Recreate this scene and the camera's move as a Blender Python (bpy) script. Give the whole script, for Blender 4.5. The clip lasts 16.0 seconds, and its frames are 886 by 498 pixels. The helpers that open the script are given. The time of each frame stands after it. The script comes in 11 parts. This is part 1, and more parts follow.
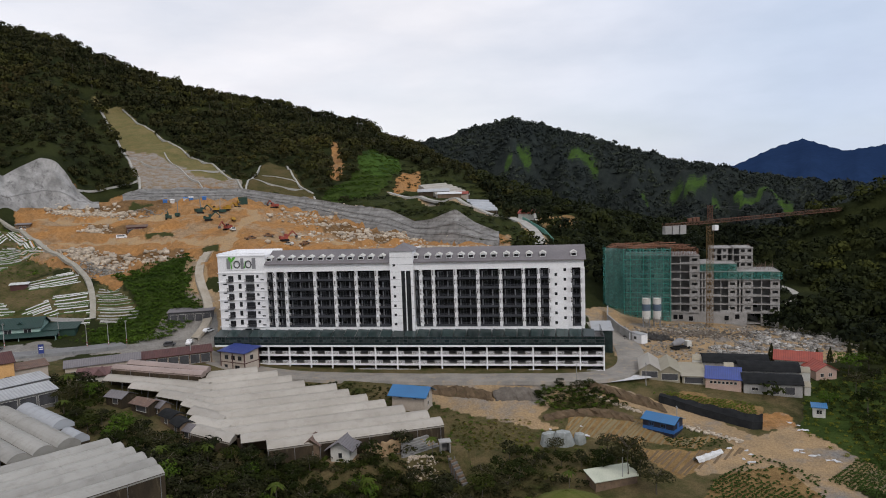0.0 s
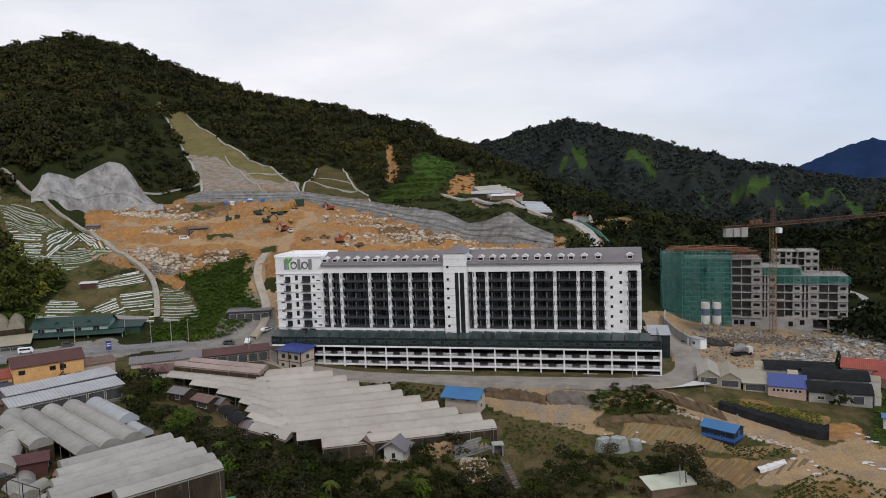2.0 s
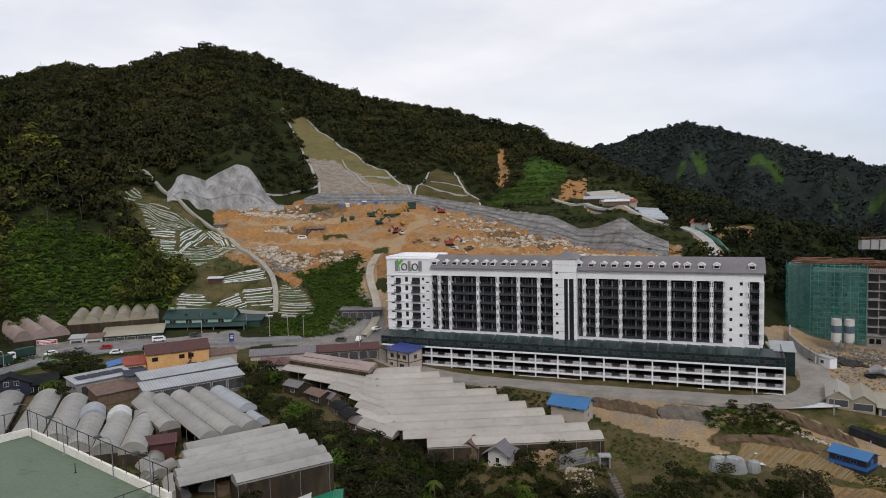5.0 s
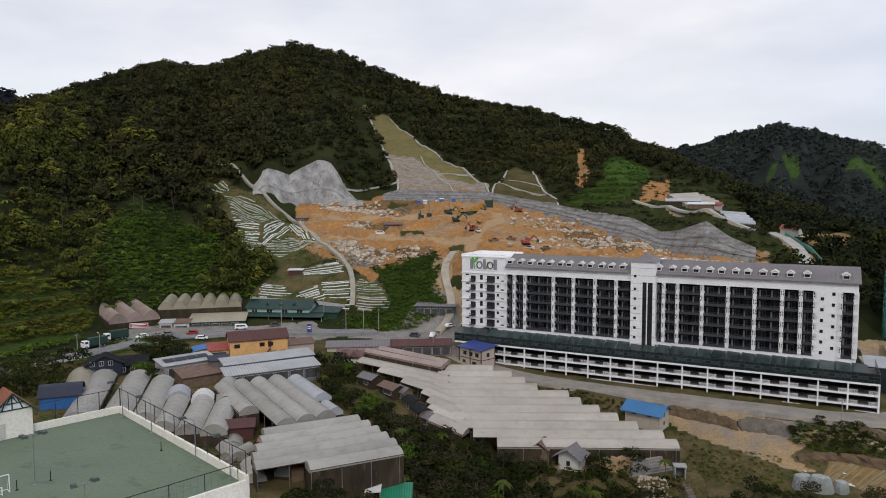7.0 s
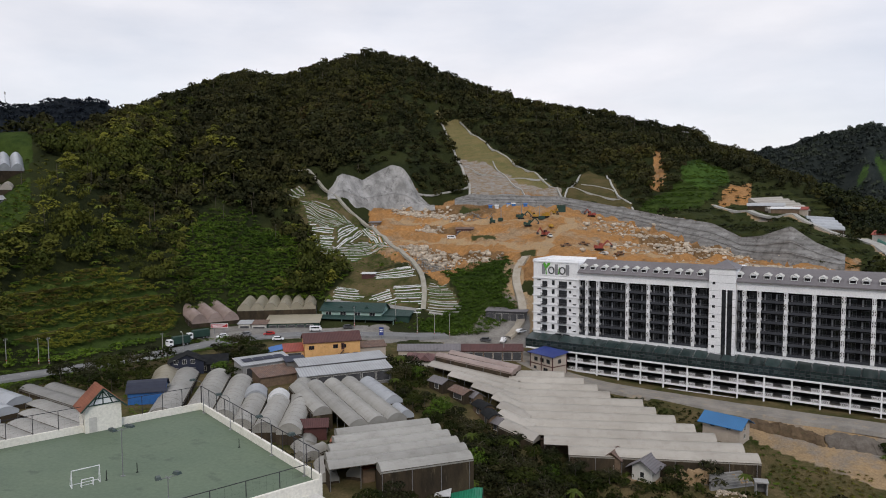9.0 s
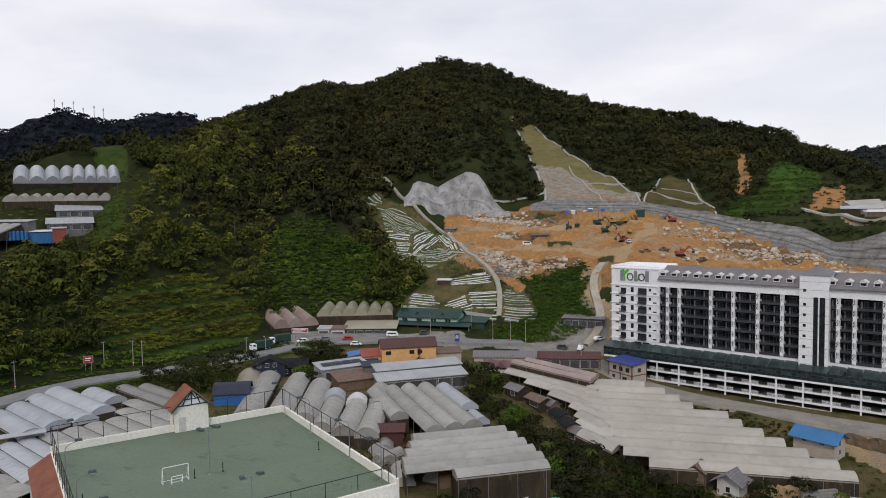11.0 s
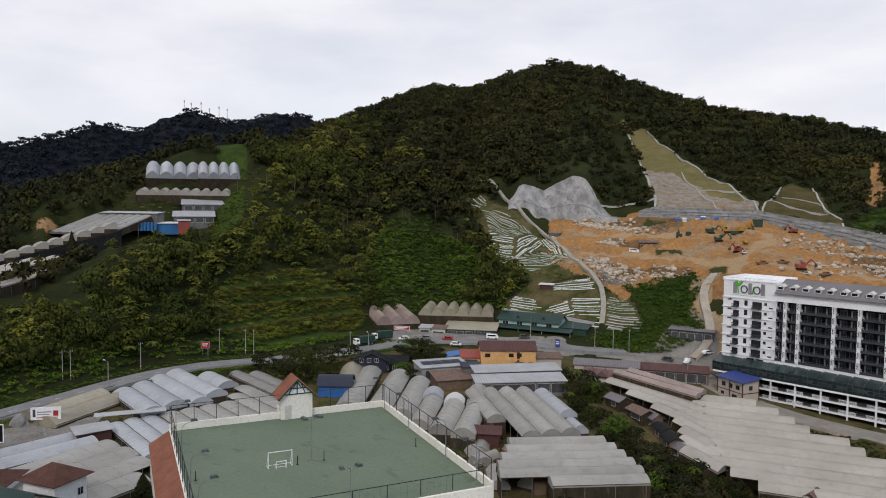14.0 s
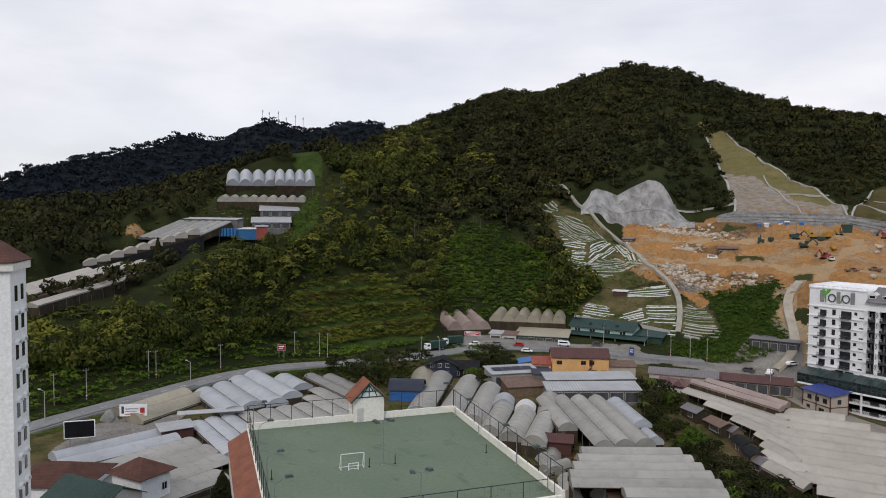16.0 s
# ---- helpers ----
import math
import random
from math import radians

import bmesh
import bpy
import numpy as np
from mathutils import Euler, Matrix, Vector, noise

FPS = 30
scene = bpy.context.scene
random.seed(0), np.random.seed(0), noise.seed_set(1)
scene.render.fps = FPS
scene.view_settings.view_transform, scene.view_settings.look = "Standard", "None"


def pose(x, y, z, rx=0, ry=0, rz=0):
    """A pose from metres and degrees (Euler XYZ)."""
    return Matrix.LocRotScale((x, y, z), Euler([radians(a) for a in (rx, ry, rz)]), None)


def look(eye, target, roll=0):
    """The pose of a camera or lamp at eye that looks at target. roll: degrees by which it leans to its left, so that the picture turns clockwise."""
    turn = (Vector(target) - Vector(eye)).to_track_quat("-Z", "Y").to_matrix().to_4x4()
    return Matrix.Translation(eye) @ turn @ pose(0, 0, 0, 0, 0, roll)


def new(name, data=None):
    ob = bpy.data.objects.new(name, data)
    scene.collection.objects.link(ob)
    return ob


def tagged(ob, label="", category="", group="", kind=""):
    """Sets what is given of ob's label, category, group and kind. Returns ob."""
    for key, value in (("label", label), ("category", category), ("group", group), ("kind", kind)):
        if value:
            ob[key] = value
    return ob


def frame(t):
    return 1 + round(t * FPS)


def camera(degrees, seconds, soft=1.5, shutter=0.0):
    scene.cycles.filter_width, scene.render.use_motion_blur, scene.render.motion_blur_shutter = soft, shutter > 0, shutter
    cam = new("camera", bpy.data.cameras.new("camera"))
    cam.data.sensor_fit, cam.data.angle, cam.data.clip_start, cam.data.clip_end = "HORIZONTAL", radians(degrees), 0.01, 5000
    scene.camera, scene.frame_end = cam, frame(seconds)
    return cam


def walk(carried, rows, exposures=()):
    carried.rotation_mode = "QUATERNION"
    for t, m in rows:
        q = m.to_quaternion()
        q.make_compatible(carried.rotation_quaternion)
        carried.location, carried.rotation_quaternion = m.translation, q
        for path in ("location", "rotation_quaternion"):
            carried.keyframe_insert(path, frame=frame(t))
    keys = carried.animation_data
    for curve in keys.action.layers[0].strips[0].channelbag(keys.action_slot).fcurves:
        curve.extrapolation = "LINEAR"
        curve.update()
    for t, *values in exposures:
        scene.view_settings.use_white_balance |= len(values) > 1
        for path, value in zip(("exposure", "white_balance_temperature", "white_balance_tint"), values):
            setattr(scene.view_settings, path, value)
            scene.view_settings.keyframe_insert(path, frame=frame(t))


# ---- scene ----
EYE = 60.0
cam = camera(64.23, 16.0, 1.0)
# seconds, yaw, pitch, roll: the drone hovers and turns
TURNS = [
    (0.0, 0.00, -5.45, -1.95),
    (0.5, 0.78, -5.41, -2.24),
    (1.0, 1.75, -5.39, -2.29),
    (1.5, 3.07, -5.27, -2.38),
    (2.0, 4.36, -5.14, -2.10),
    (2.5, 5.67, -5.01, -1.94),
    (3.0, 6.92, -4.77, -1.67),
    (3.5, 8.92, -4.73, -1.89),
    (4.0, 9.63, -4.80, -1.87),
    (4.2, 10.23, -4.36, -1.76),
    (6.3, 17.42, -5.08, -0.53),
    (6.5, 17.86, -4.90, -0.29),
    (7.0, 19.38, -4.60, -0.25),
    (7.5, 21.05, -4.62, -0.34),
    (8.0, 22.43, -4.89, -0.25),
    (8.5, 23.33, -4.55, -0.51),
    (9.0, 25.17, -4.19, -0.35),
    (11.5, 32.75, -3.72, -0.74),
    (12.0, 34.48, -3.90, -0.24),
    (12.5, 36.49, -3.80, -0.02),
    (13.0, 37.75, -3.51, 0.20),
    (13.5, 38.65, -3.37, 0.32),
    (14.0, 39.65, -3.39, 0.59),
    (14.5, 41.44, -3.46, 0.48),
    (15.0, 43.06, -3.79, 0.40),
    (15.5, 45.15, -3.72, 0.24),
    (16.0, 45.41, -2.99, 0.41),
]
walk(cam, [(t, pose(0, 0, EYE, 90 + pitch, 0, yaw) @ pose(0, 0, 0, 0, 0, roll)) for t, yaw, pitch, roll in TURNS], exposures=[(0.0, 0.0, 6570, 11.8), (16.0, 0.0, 6570, 11.8)])

# ---------------------------------------------------------------- sky and light
SUN_EL, SUN_ROT = radians(42), radians(150)
world = bpy.data.worlds.new("overcast_sky")
scene.world = world
world.use_nodes = True
wn, wl = world.node_tree.nodes, world.node_tree.links
wn.clear()
w_out, w_bg, w_sky = wn.new("ShaderNodeOutputWorld"), wn.new("ShaderNodeBackground"), wn.new("ShaderNodeTexSky")
w_sky.sky_type, w_sky.sun_disc, w_sky.sun_elevation, w_sky.sun_rotation = "NISHITA", False, SUN_EL, SUN_ROT
w_geo, w_map, w_noise, w_ramp, w_mix = wn.new("ShaderNodeTexCoord"), wn.new("ShaderNodeMapping"), wn.new("ShaderNodeTexNoise"), wn.new("ShaderNodeValToRGB"), wn.new("ShaderNodeMix")
w_map.inputs["Scale"].default_value = (1.0, 1.0, 3.2)
w_map.inputs["Location"].default_value = (0.4, 1.9, 0.0)
w_noise.inputs["Scale"].default_value, w_noise.inputs["Detail"].default_value, w_noise.inputs["Roughness"].default_value = 2.2, 7.0, 0.55
w_ramp.color_ramp.elements[0].position, w_ramp.color_ramp.elements[0].color = 0.30, (0.72, 0.72, 0.72, 1)
w_ramp.color_ramp.elements[1].position, w_ramp.color_ramp.elements[1].color = 0.60, (1, 1, 1, 1)
w_cloud = wn.new("ShaderNodeTexNoise")
w_cloud.inputs["Scale"].default_value, w_cloud.inputs["Detail"].default_value = 5.0, 6.0
w_tone = wn.new("ShaderNodeValToRGB")
w_tone.color_ramp.elements[0].position, w_tone.color_ramp.elements[0].color = 0.25, (7.3, 7.5, 8.1, 1)
w_tone.color_ramp.elements[1].position, w_tone.color_ramp.elements[1].color = 0.62, (8.5, 8.6, 9.1, 1)
w_mix.data_type = "RGBA"
wl.new(w_geo.outputs["Generated"], w_map.inputs["Vector"])
wl.new(w_map.outputs["Vector"], w_noise.inputs["Vector"])
wl.new(w_map.outputs["Vector"], w_cloud.inputs["Vector"])
wl.new(w_noise.outputs["Fac"], w_ramp.inputs["Fac"])
wl.new(w_cloud.outputs["Fac"], w_tone.inputs["Fac"])
wl.new(w_ramp.outputs["Color"], w_mix.inputs["Factor"])
wl.new(w_sky.outputs["Color"], w_mix.inputs["A"])
# the cloud thins towards the east
w_axes, w_east, w_thin = wn.new("ShaderNodeSeparateXYZ"), wn.new("ShaderNodeValToRGB"), wn.new("ShaderNodeMix")
w_east.color_ramp.elements[0].position, w_east.color_ramp.elements[0].color = 0.02, (1, 1, 1, 1)
w_east.color_ramp.elements[1].position, w_east.color_ramp.elements[1].color = 0.46, (0.70, 0.80, 0.93, 1)
w_thin.data_type, w_thin.blend_type = "RGBA", "MULTIPLY"
w_thin.inputs["Factor"].default_value = 1.0
wl.new(w_geo.outputs["Generated"], w_axes.inputs["Vector"])
wl.new(w_axes.outputs["X"], w_east.inputs["Fac"])
wl.new(w_tone.outputs["Color"], w_thin.inputs["A"])
wl.new(w_east.outputs["Color"], w_thin.inputs["B"])
wl.new(w_thin.outputs["Result"], w_mix.inputs["B"])
wl.new(w_mix.outputs["Result"], w_bg.inputs["Color"])
w_bg.inputs["Strength"].default_value = 0.108
wl.new(w_bg.outputs["Background"], w_out.inputs["Surface"])

sun = new("sun", bpy.data.lights.new("sun", "SUN"))
sun.data.energy, sun.data.angle, sun.data.color = 1.3, radians(14), (1.0, 0.94, 0.86)
sun.matrix_world = look((0, 0, 300), (300 * math.cos(SUN_EL) * math.sin(SUN_ROT) * -1, 300 * math.cos(SUN_EL) * math.cos(SUN_ROT) * -1, 300 - 300 * math.sin(SUN_EL)))

# ---------------------------------------------------------------- materials
def noise_node(nt, scale, detail=4.0, rough=0.55, stretch=None, local=False):
    n = nt.nodes.new("ShaderNodeTexNoise")
    n.inputs["Scale"].default_value, n.inputs["Detail"].default_value, n.inputs["Roughness"].default_value = scale, detail, rough
    src = nt.nodes.new("ShaderNodeTexCoord").outputs["Object"] if local else nt.nodes.new("ShaderNodeNewGeometry").outputs["Position"]
    if stretch:
        m = nt.nodes.new("ShaderNodeMapping")
        m.inputs["Scale"].default_value = stretch
        nt.links.new(src, m.inputs["Vector"])
        src = m.outputs["Vector"]
    nt.links.new(src, n.inputs["Vector"])
    return n.outputs["Fac"]


def ramp_node(nt, fac, lo, hi, c0, c1):
    r = nt.nodes.new("ShaderNodeValToRGB")
    r.color_ramp.elements[0].position, r.color_ramp.elements[0].color = lo, (*c0, 1)
    r.color_ramp.elements[1].position, r.color_ramp.elements[1].color = hi, (*c1, 1)
    nt.links.new(fac, r.inputs["Fac"])
    return r.outputs["Color"]


def mix_node(nt, fac, a, b, blend="MIX"):
    m = nt.nodes.new("ShaderNodeMix")
    m.data_type, m.blend_type = "RGBA", blend
    for socket, value in ((m.inputs["Factor"], fac), (m.inputs["A"], a), (m.inputs["B"], b)):
        if isinstance(value, (int, float)):
            socket.default_value = value
        elif isinstance(value, tuple):
            socket.default_value = (*value, 1)
        else:
            nt.links.new(value, socket)
    return m.outputs["Result"]


def math_node(nt, op, a, b=0.0, clamp=False):
    m = nt.nodes.new("ShaderNodeMath")
    m.operation, m.use_clamp = op, clamp
    for socket, value in zip(m.inputs, (a, b)):
        if isinstance(value, (int, float)):
            socket.default_value = value
        else:
            nt.links.new(value, socket)
    return m.outputs[0]


def bare(name):
    m = bpy.data.materials.new(name)
    m.use_nodes = True
    nt = m.node_tree
    return m, nt, nt.nodes["Principled BSDF"]


def bump_node(nt, fac, strength, distance, bsdf):
    b = nt.nodes.new("ShaderNodeBump")
    b.inputs["Strength"].default_value, b.inputs["Distance"].default_value = strength, distance
    nt.links.new(fac, b.inputs["Height"])
    nt.links.new(b.outputs["Normal"], bsdf.inputs["Normal"])


def rnd_node(nt, island=False):
    return nt.nodes.new("ShaderNodeNewGeometry").outputs["Random Per Island"] if island else nt.nodes.new("ShaderNodeObjectInfo").outputs["Random"]


def plain(name, c, c2=None, scale=0.6, fine=9.0, rough=0.75, metal=0.0, stain=None, stain_at=0.58, bump=0.25, stretch=None, vary=0.0, island=False):
    """A weathered surface: two colours blended by a broad noise, a fine grain, stains of a third colour."""
    m, nt, bsdf = bare(name)
    c2 = c2 or tuple(v * 0.8 for v in c)
    col = ramp_node(nt, noise_node(nt, scale, 5, 0.6, stretch), 0.35, 0.65, c, c2)
    grain = noise_node(nt, fine, 3, 0.6)
    col = mix_node(nt, 0.35, col, ramp_node(nt, grain, 0.3, 0.7, (0.55, 0.55, 0.55), (1.15, 1.15, 1.15)), "MULTIPLY")
    if stain:
        col = mix_node(nt, math_node(nt, "MULTIPLY", ramp_node(nt, noise_node(nt, scale * 2.3, 6, 0.65, stretch), stain_at, stain_at + 0.14, (0, 0, 0), (1, 1, 1)), 0.8), col, stain)
    if vary:
        v = math_node(nt, "MULTIPLY_ADD", rnd_node(nt, island), 2 * vary)
        v.node.inputs[2].default_value = 1 - vary
        col = mix_node(nt, 1.0, col, v, "MULTIPLY")
    nt.links.new(col, bsdf.inputs["Base Color"])
    bsdf.inputs["Roughness"].default_value, bsdf.inputs["Metallic"].default_value = rough, metal
    bsdf.inputs["Specular IOR Level"].default_value = 0.5 if rough < 0.5 else 0.3 if rough < 0.75 else 0.12
    if bump:
        bump_node(nt, grain, bump, 0.03, bsdf)
    return m


WHITE = plain("white_render", (0.84, 0.84, 0.845), (0.78, 0.78, 0.785), 0.15, 3.0, 0.7, stain=(0.5, 0.5, 0.49), stain_at=0.68)
WHITE_FRESH = plain("fresh_white_paint", (0.88, 0.87, 0.84), (0.83, 0.82, 0.79), 0.2, 3.0, 0.7, stain=(0.62, 0.6, 0.56), stain_at=0.66)
WHITE_DIM = plain("off_white_paint", (0.62, 0.61, 0.57), (0.52, 0.50, 0.46), 0.2, 3.0, 0.75, stain=(0.33, 0.31, 0.27), stain_at=0.60)
CREAM = plain("cream_paint", (0.8, 0.77, 0.69), (0.73, 0.7, 0.62), 0.25, 3.0, 0.75, stain=(0.4, 0.36, 0.29), stain_at=0.63)
# near-black: paints shade into recesses and openings, also plain black panels
DARK = plain("black_and_shade_fill", (0.008, 0.008, 0.009), (0.013, 0.013, 0.014), 0.5, 4.0, 0.95)
DARK_GREY = plain("dark_grey_paint", (0.05, 0.05, 0.055), (0.08, 0.08, 0.085), 0.5, 4.0, 0.6)
RAIL_GREY = plain("charcoal_railing", (0.034, 0.034, 0.038), (0.05, 0.05, 0.055), 0.5, 4.0, 0.8)
BALCONY_GREY = plain("slate_balcony_panel", (0.050, 0.053, 0.062), (0.038, 0.040, 0.047), 0.4, 4.0, 0.6)
MID_GREY = plain("grey_cladding", (0.2, 0.2, 0.21), (0.26, 0.26, 0.27), 0.5, 4.0, 0.6)
ROOF_GREY = plain("grey_roof_sheet", (0.15, 0.14, 0.145), (0.19, 0.175, 0.18), 0.12, 2.0, 0.6, stain=(0.1, 0.095, 0.095), stretch=(1, 1, 4))
GLASS_DARK = plain("dark_window_glass", (0.012, 0.014, 0.016), (0.03, 0.032, 0.035), 0.9, 2.0, 0.12, bump=0)
GLASS_TEAL = plain("teal_canopy_glass", (0.010, 0.020, 0.020), (0.022, 0.038, 0.038), 0.25, 2.0, 0.2, bump=0)
CONCRETE = plain("concrete", (0.36, 0.35, 0.335), (0.27, 0.265, 0.255), 0.25, 4.0, 0.9, stain=(0.17, 0.165, 0.155), stain_at=0.57)
CONCRETE_RAW = plain("raw_grey_concrete", (0.35, 0.335, 0.32), (0.25, 0.24, 0.225), 0.3, 4.0, 0.9, stain=(0.12, 0.115, 0.11), stain_at=0.55)
# brown sheet; its dark tone also paints shade under open greenhouse edges
SKIRT = plain("brown_sheet_and_shade", (0.07, 0.052, 0.033), (0.035, 0.028, 0.02), 0.5, 4.0, 0.95, stain=(0.13, 0.105, 0.068), stretch=(1, 1, 0.3))
CONCRETE_DARK = plain("dark_concrete", (0.2, 0.195, 0.185), (0.14, 0.135, 0.13), 0.3, 4.0, 0.9)
SHOTCRETE = plain("sprayed_concrete", (0.38, 0.37, 0.355), (0.20, 0.195, 0.185), 0.16, 0.9, 0.95, stain=(0.10, 0.095, 0.09), stain_at=0.54, bump=0.9, stretch=(1, 1, 0.3))
ASPHALT = plain("worn_asphalt", (0.17, 0.17, 0.17), (0.23, 0.23, 0.225), 0.2, 5.0, 0.85, stain=(0.11, 0.11, 0.11))
COURT = plain("green_court_paint", (0.125, 0.168, 0.108), (0.108, 0.15, 0.098), 0.13, 2.0, 0.6, stain=(0.055, 0.072, 0.052), stain_at=0.57, stretch=(1, 1.6, 1))
TILE_RED = plain("red_roof_tiles", (0.125, 0.06, 0.045), (0.085, 0.042, 0.034), 0.6, 6.0, 0.8, stain=(0.08, 0.045, 0.04), vary=0.15)
TERRACOTTA = plain("terracotta_sheet", (0.29, 0.115, 0.07), (0.2, 0.08, 0.052), 0.5, 6.0, 0.75, stain=(0.16, 0.08, 0.06))
MAROON = plain("maroon_roof_sheet", (0.10, 0.04, 0.035), (0.075, 0.032, 0.03), 0.4, 4.0, 0.6)
PINK_ROOF = plain("faded_pink_roof", (0.2, 0.12, 0.115), (0.15, 0.09, 0.088), 0.5, 4.0, 0.8, stain=(0.08, 0.055, 0.05))
BRICK_RED = plain("red_roof_sheet", (0.33, 0.075, 0.05), (0.25, 0.06, 0.045), 0.4, 4.0, 0.6, stain=(0.16, 0.06, 0.05))
BLUE = plain("blue_roof_sheet", (0.03, 0.16, 0.36), (0.025, 0.13, 0.3), 0.3, 4.0, 0.45, stain=(0.03, 0.09, 0.18), stain_at=0.66)
ROYAL = plain("royal_blue_roof_sheet", (0.035, 0.06, 0.26), (0.03, 0.05, 0.2), 0.3, 4.0, 0.45)
TEAL_ROOF = plain("green_roof_sheet", (0.020, 0.052, 0.043), (0.015, 0.040, 0.034), 0.3, 4.0, 0.55)
GREEN_DARK = plain("dark_green_sheet", (0.018, 0.045, 0.035), (0.025, 0.06, 0.045), 0.4, 4.0, 0.6)
MINT = plain("mint_wall_paint", (0.36, 0.5, 0.44), (0.3, 0.42, 0.37), 0.4, 4.0, 0.75)
ORANGE = plain("orange_wall_paint", (0.75, 0.44, 0.19), (0.66, 0.37, 0.15), 0.4, 4.0, 0.8, stain=(0.36, 0.2, 0.1))
PINK_WALL = plain("pink_wall_paint", (0.5, 0.36, 0.29), (0.42, 0.3, 0.25), 0.4, 4.0, 0.8)
BEIGE_WALL = plain("beige_wall_paint", (0.5, 0.43, 0.36), (0.44, 0.38, 0.32), 0.4, 4.0, 0.8)
METAL = plain("galvanised_sheet", (0.42, 0.43, 0.44), (0.34, 0.345, 0.35), 0.2, 4.0, 0.5, metal=0.1, stain=(0.25, 0.235, 0.22), stretch=(1, 1, 3))
STEEL = plain("galvanised_steel", (0.3, 0.3, 0.31), (0.22, 0.22, 0.23), 2.0, 9.0, 0.5, metal=0.4)
RUST = plain("rusty_sheet", (0.2, 0.13, 0.1), (0.14, 0.1, 0.085), 0.6, 5.0, 0.85, stain=(0.28, 0.26, 0.24))
CRANE_RED = plain("faded_red_crane_paint", (0.17, 0.075, 0.045), (0.12, 0.06, 0.04), 1.0, 4.0, 0.6)
CRANE_YELLOW = plain("faded_yellow_crane_paint", (0.22, 0.135, 0.05), (0.17, 0.1, 0.045), 1.0, 4.0, 0.6)
WOOD = plain("weathered_timber", (0.2, 0.14, 0.095), (0.14, 0.1, 0.07), 1.0, 8.0, 0.9)
FORMWORK = plain("red_brown_formwork", (0.26, 0.12, 0.07), (0.17, 0.09, 0.06), 0.6, 5.0, 0.85, vary=0.2, island=True)
BLACK_NET = plain("black_shade_net", (0.012, 0.013, 0.014), (0.022, 0.023, 0.024), 0.5, 9.0, 0.9)
NAVY = plain("navy_sheet", (0.018, 0.022, 0.04), (0.025, 0.03, 0.05), 0.5, 5.0, 0.55)
TARP_BLUE = plain("blue_tarpaulin", (0.03, 0.14, 0.4), (0.025, 0.11, 0.32), 1.0, 6.0, 0.45)
WHITE_SHEET = plain("white_plastic_sheet", (0.66, 0.66, 0.65), (0.54, 0.54, 0.53), 0.8, 6.0, 0.45, stain=(0.36, 0.34, 0.31))
YELLOW = plain("yellow_machine_paint", (0.45, 0.25, 0.03), (0.36, 0.2, 0.03), 1.0, 6.0, 0.5)
RUBBER = plain("black_rubber", (0.015, 0.015, 0.015), (0.025, 0.025, 0.025), 3.0, 12.0, 0.8)
PAPER_RED = plain("red_sign_paint", (0.42, 0.03, 0.03), (0.36, 0.03, 0.03), 0.5, 5.0, 0.5)
LEAF_SIGN = plain("leaf_green_sign_paint", (0.1, 0.42, 0.04), (0.09, 0.34, 0.04), 0.5, 5.0, 0.4)
ROCK = plain("broken_granite", (0.58, 0.50, 0.40), (0.36, 0.30, 0.23), 0.7, 3.0, 0.95, stain=(0.3, 0.18, 0.09), stain_at=0.56, bump=0.6, vary=0.25, island=True)


def film_material(name, c, c2, dirt):
    """Greenhouse film: milky, dusty, a little light comes through."""
    m, nt, bsdf = bare(name)
    col = ramp_node(nt, noise_node(nt, 0.11, 5, 0.6), 0.35, 0.66, c, c2)
    col = mix_node(nt, math_node(nt, "MULTIPLY", ramp_node(nt, noise_node(nt, 0.5, 6, 0.7), 0.5, 0.72, (0, 0, 0), (1, 1, 1)), 0.55), col, dirt)
    v = math_node(nt, "MULTIPLY_ADD", rnd_node(nt), 0.22)
    v.node.inputs[2].default_value = 0.89
    col = mix_node(nt, 1.0, col, v, "MULTIPLY")
    nt.links.new(col, bsdf.inputs["Base Color"])
    bsdf.inputs["Roughness"].default_value = 0.42
    bump_node(nt, noise_node(nt, 1.6, 3, 0.5), 0.25, 0.08, bsdf)
    return m


FILM = film_material("dusty_greenhouse_film", (0.375, 0.345, 0.300), (0.310, 0.282, 0.240), (0.230, 0.203, 0.165))
FILM_NEAR = film_material("grey_greenhouse_film", (0.320, 0.309, 0.281), (0.251, 0.242, 0.218), (0.167, 0.156, 0.134))
FILM_DULL = film_material("dull_net_film", (0.22, 0.215, 0.2), (0.17, 0.165, 0.15), (0.11, 0.105, 0.095))
FILM_TAN = film_material("yellowed_greenhouse_film", (0.324, 0.290, 0.215), (0.252, 0.224, 0.163), (0.180, 0.158, 0.112))
FILM_PINK = film_material("brown_stained_film", (0.34, 0.26, 0.23), (0.25, 0.19, 0.165), (0.17, 0.12, 0.1))
FILM_BLUE = film_material("bluish_greenhouse_film", (0.39, 0.405, 0.425), (0.31, 0.325, 0.345), (0.23, 0.235, 0.24))


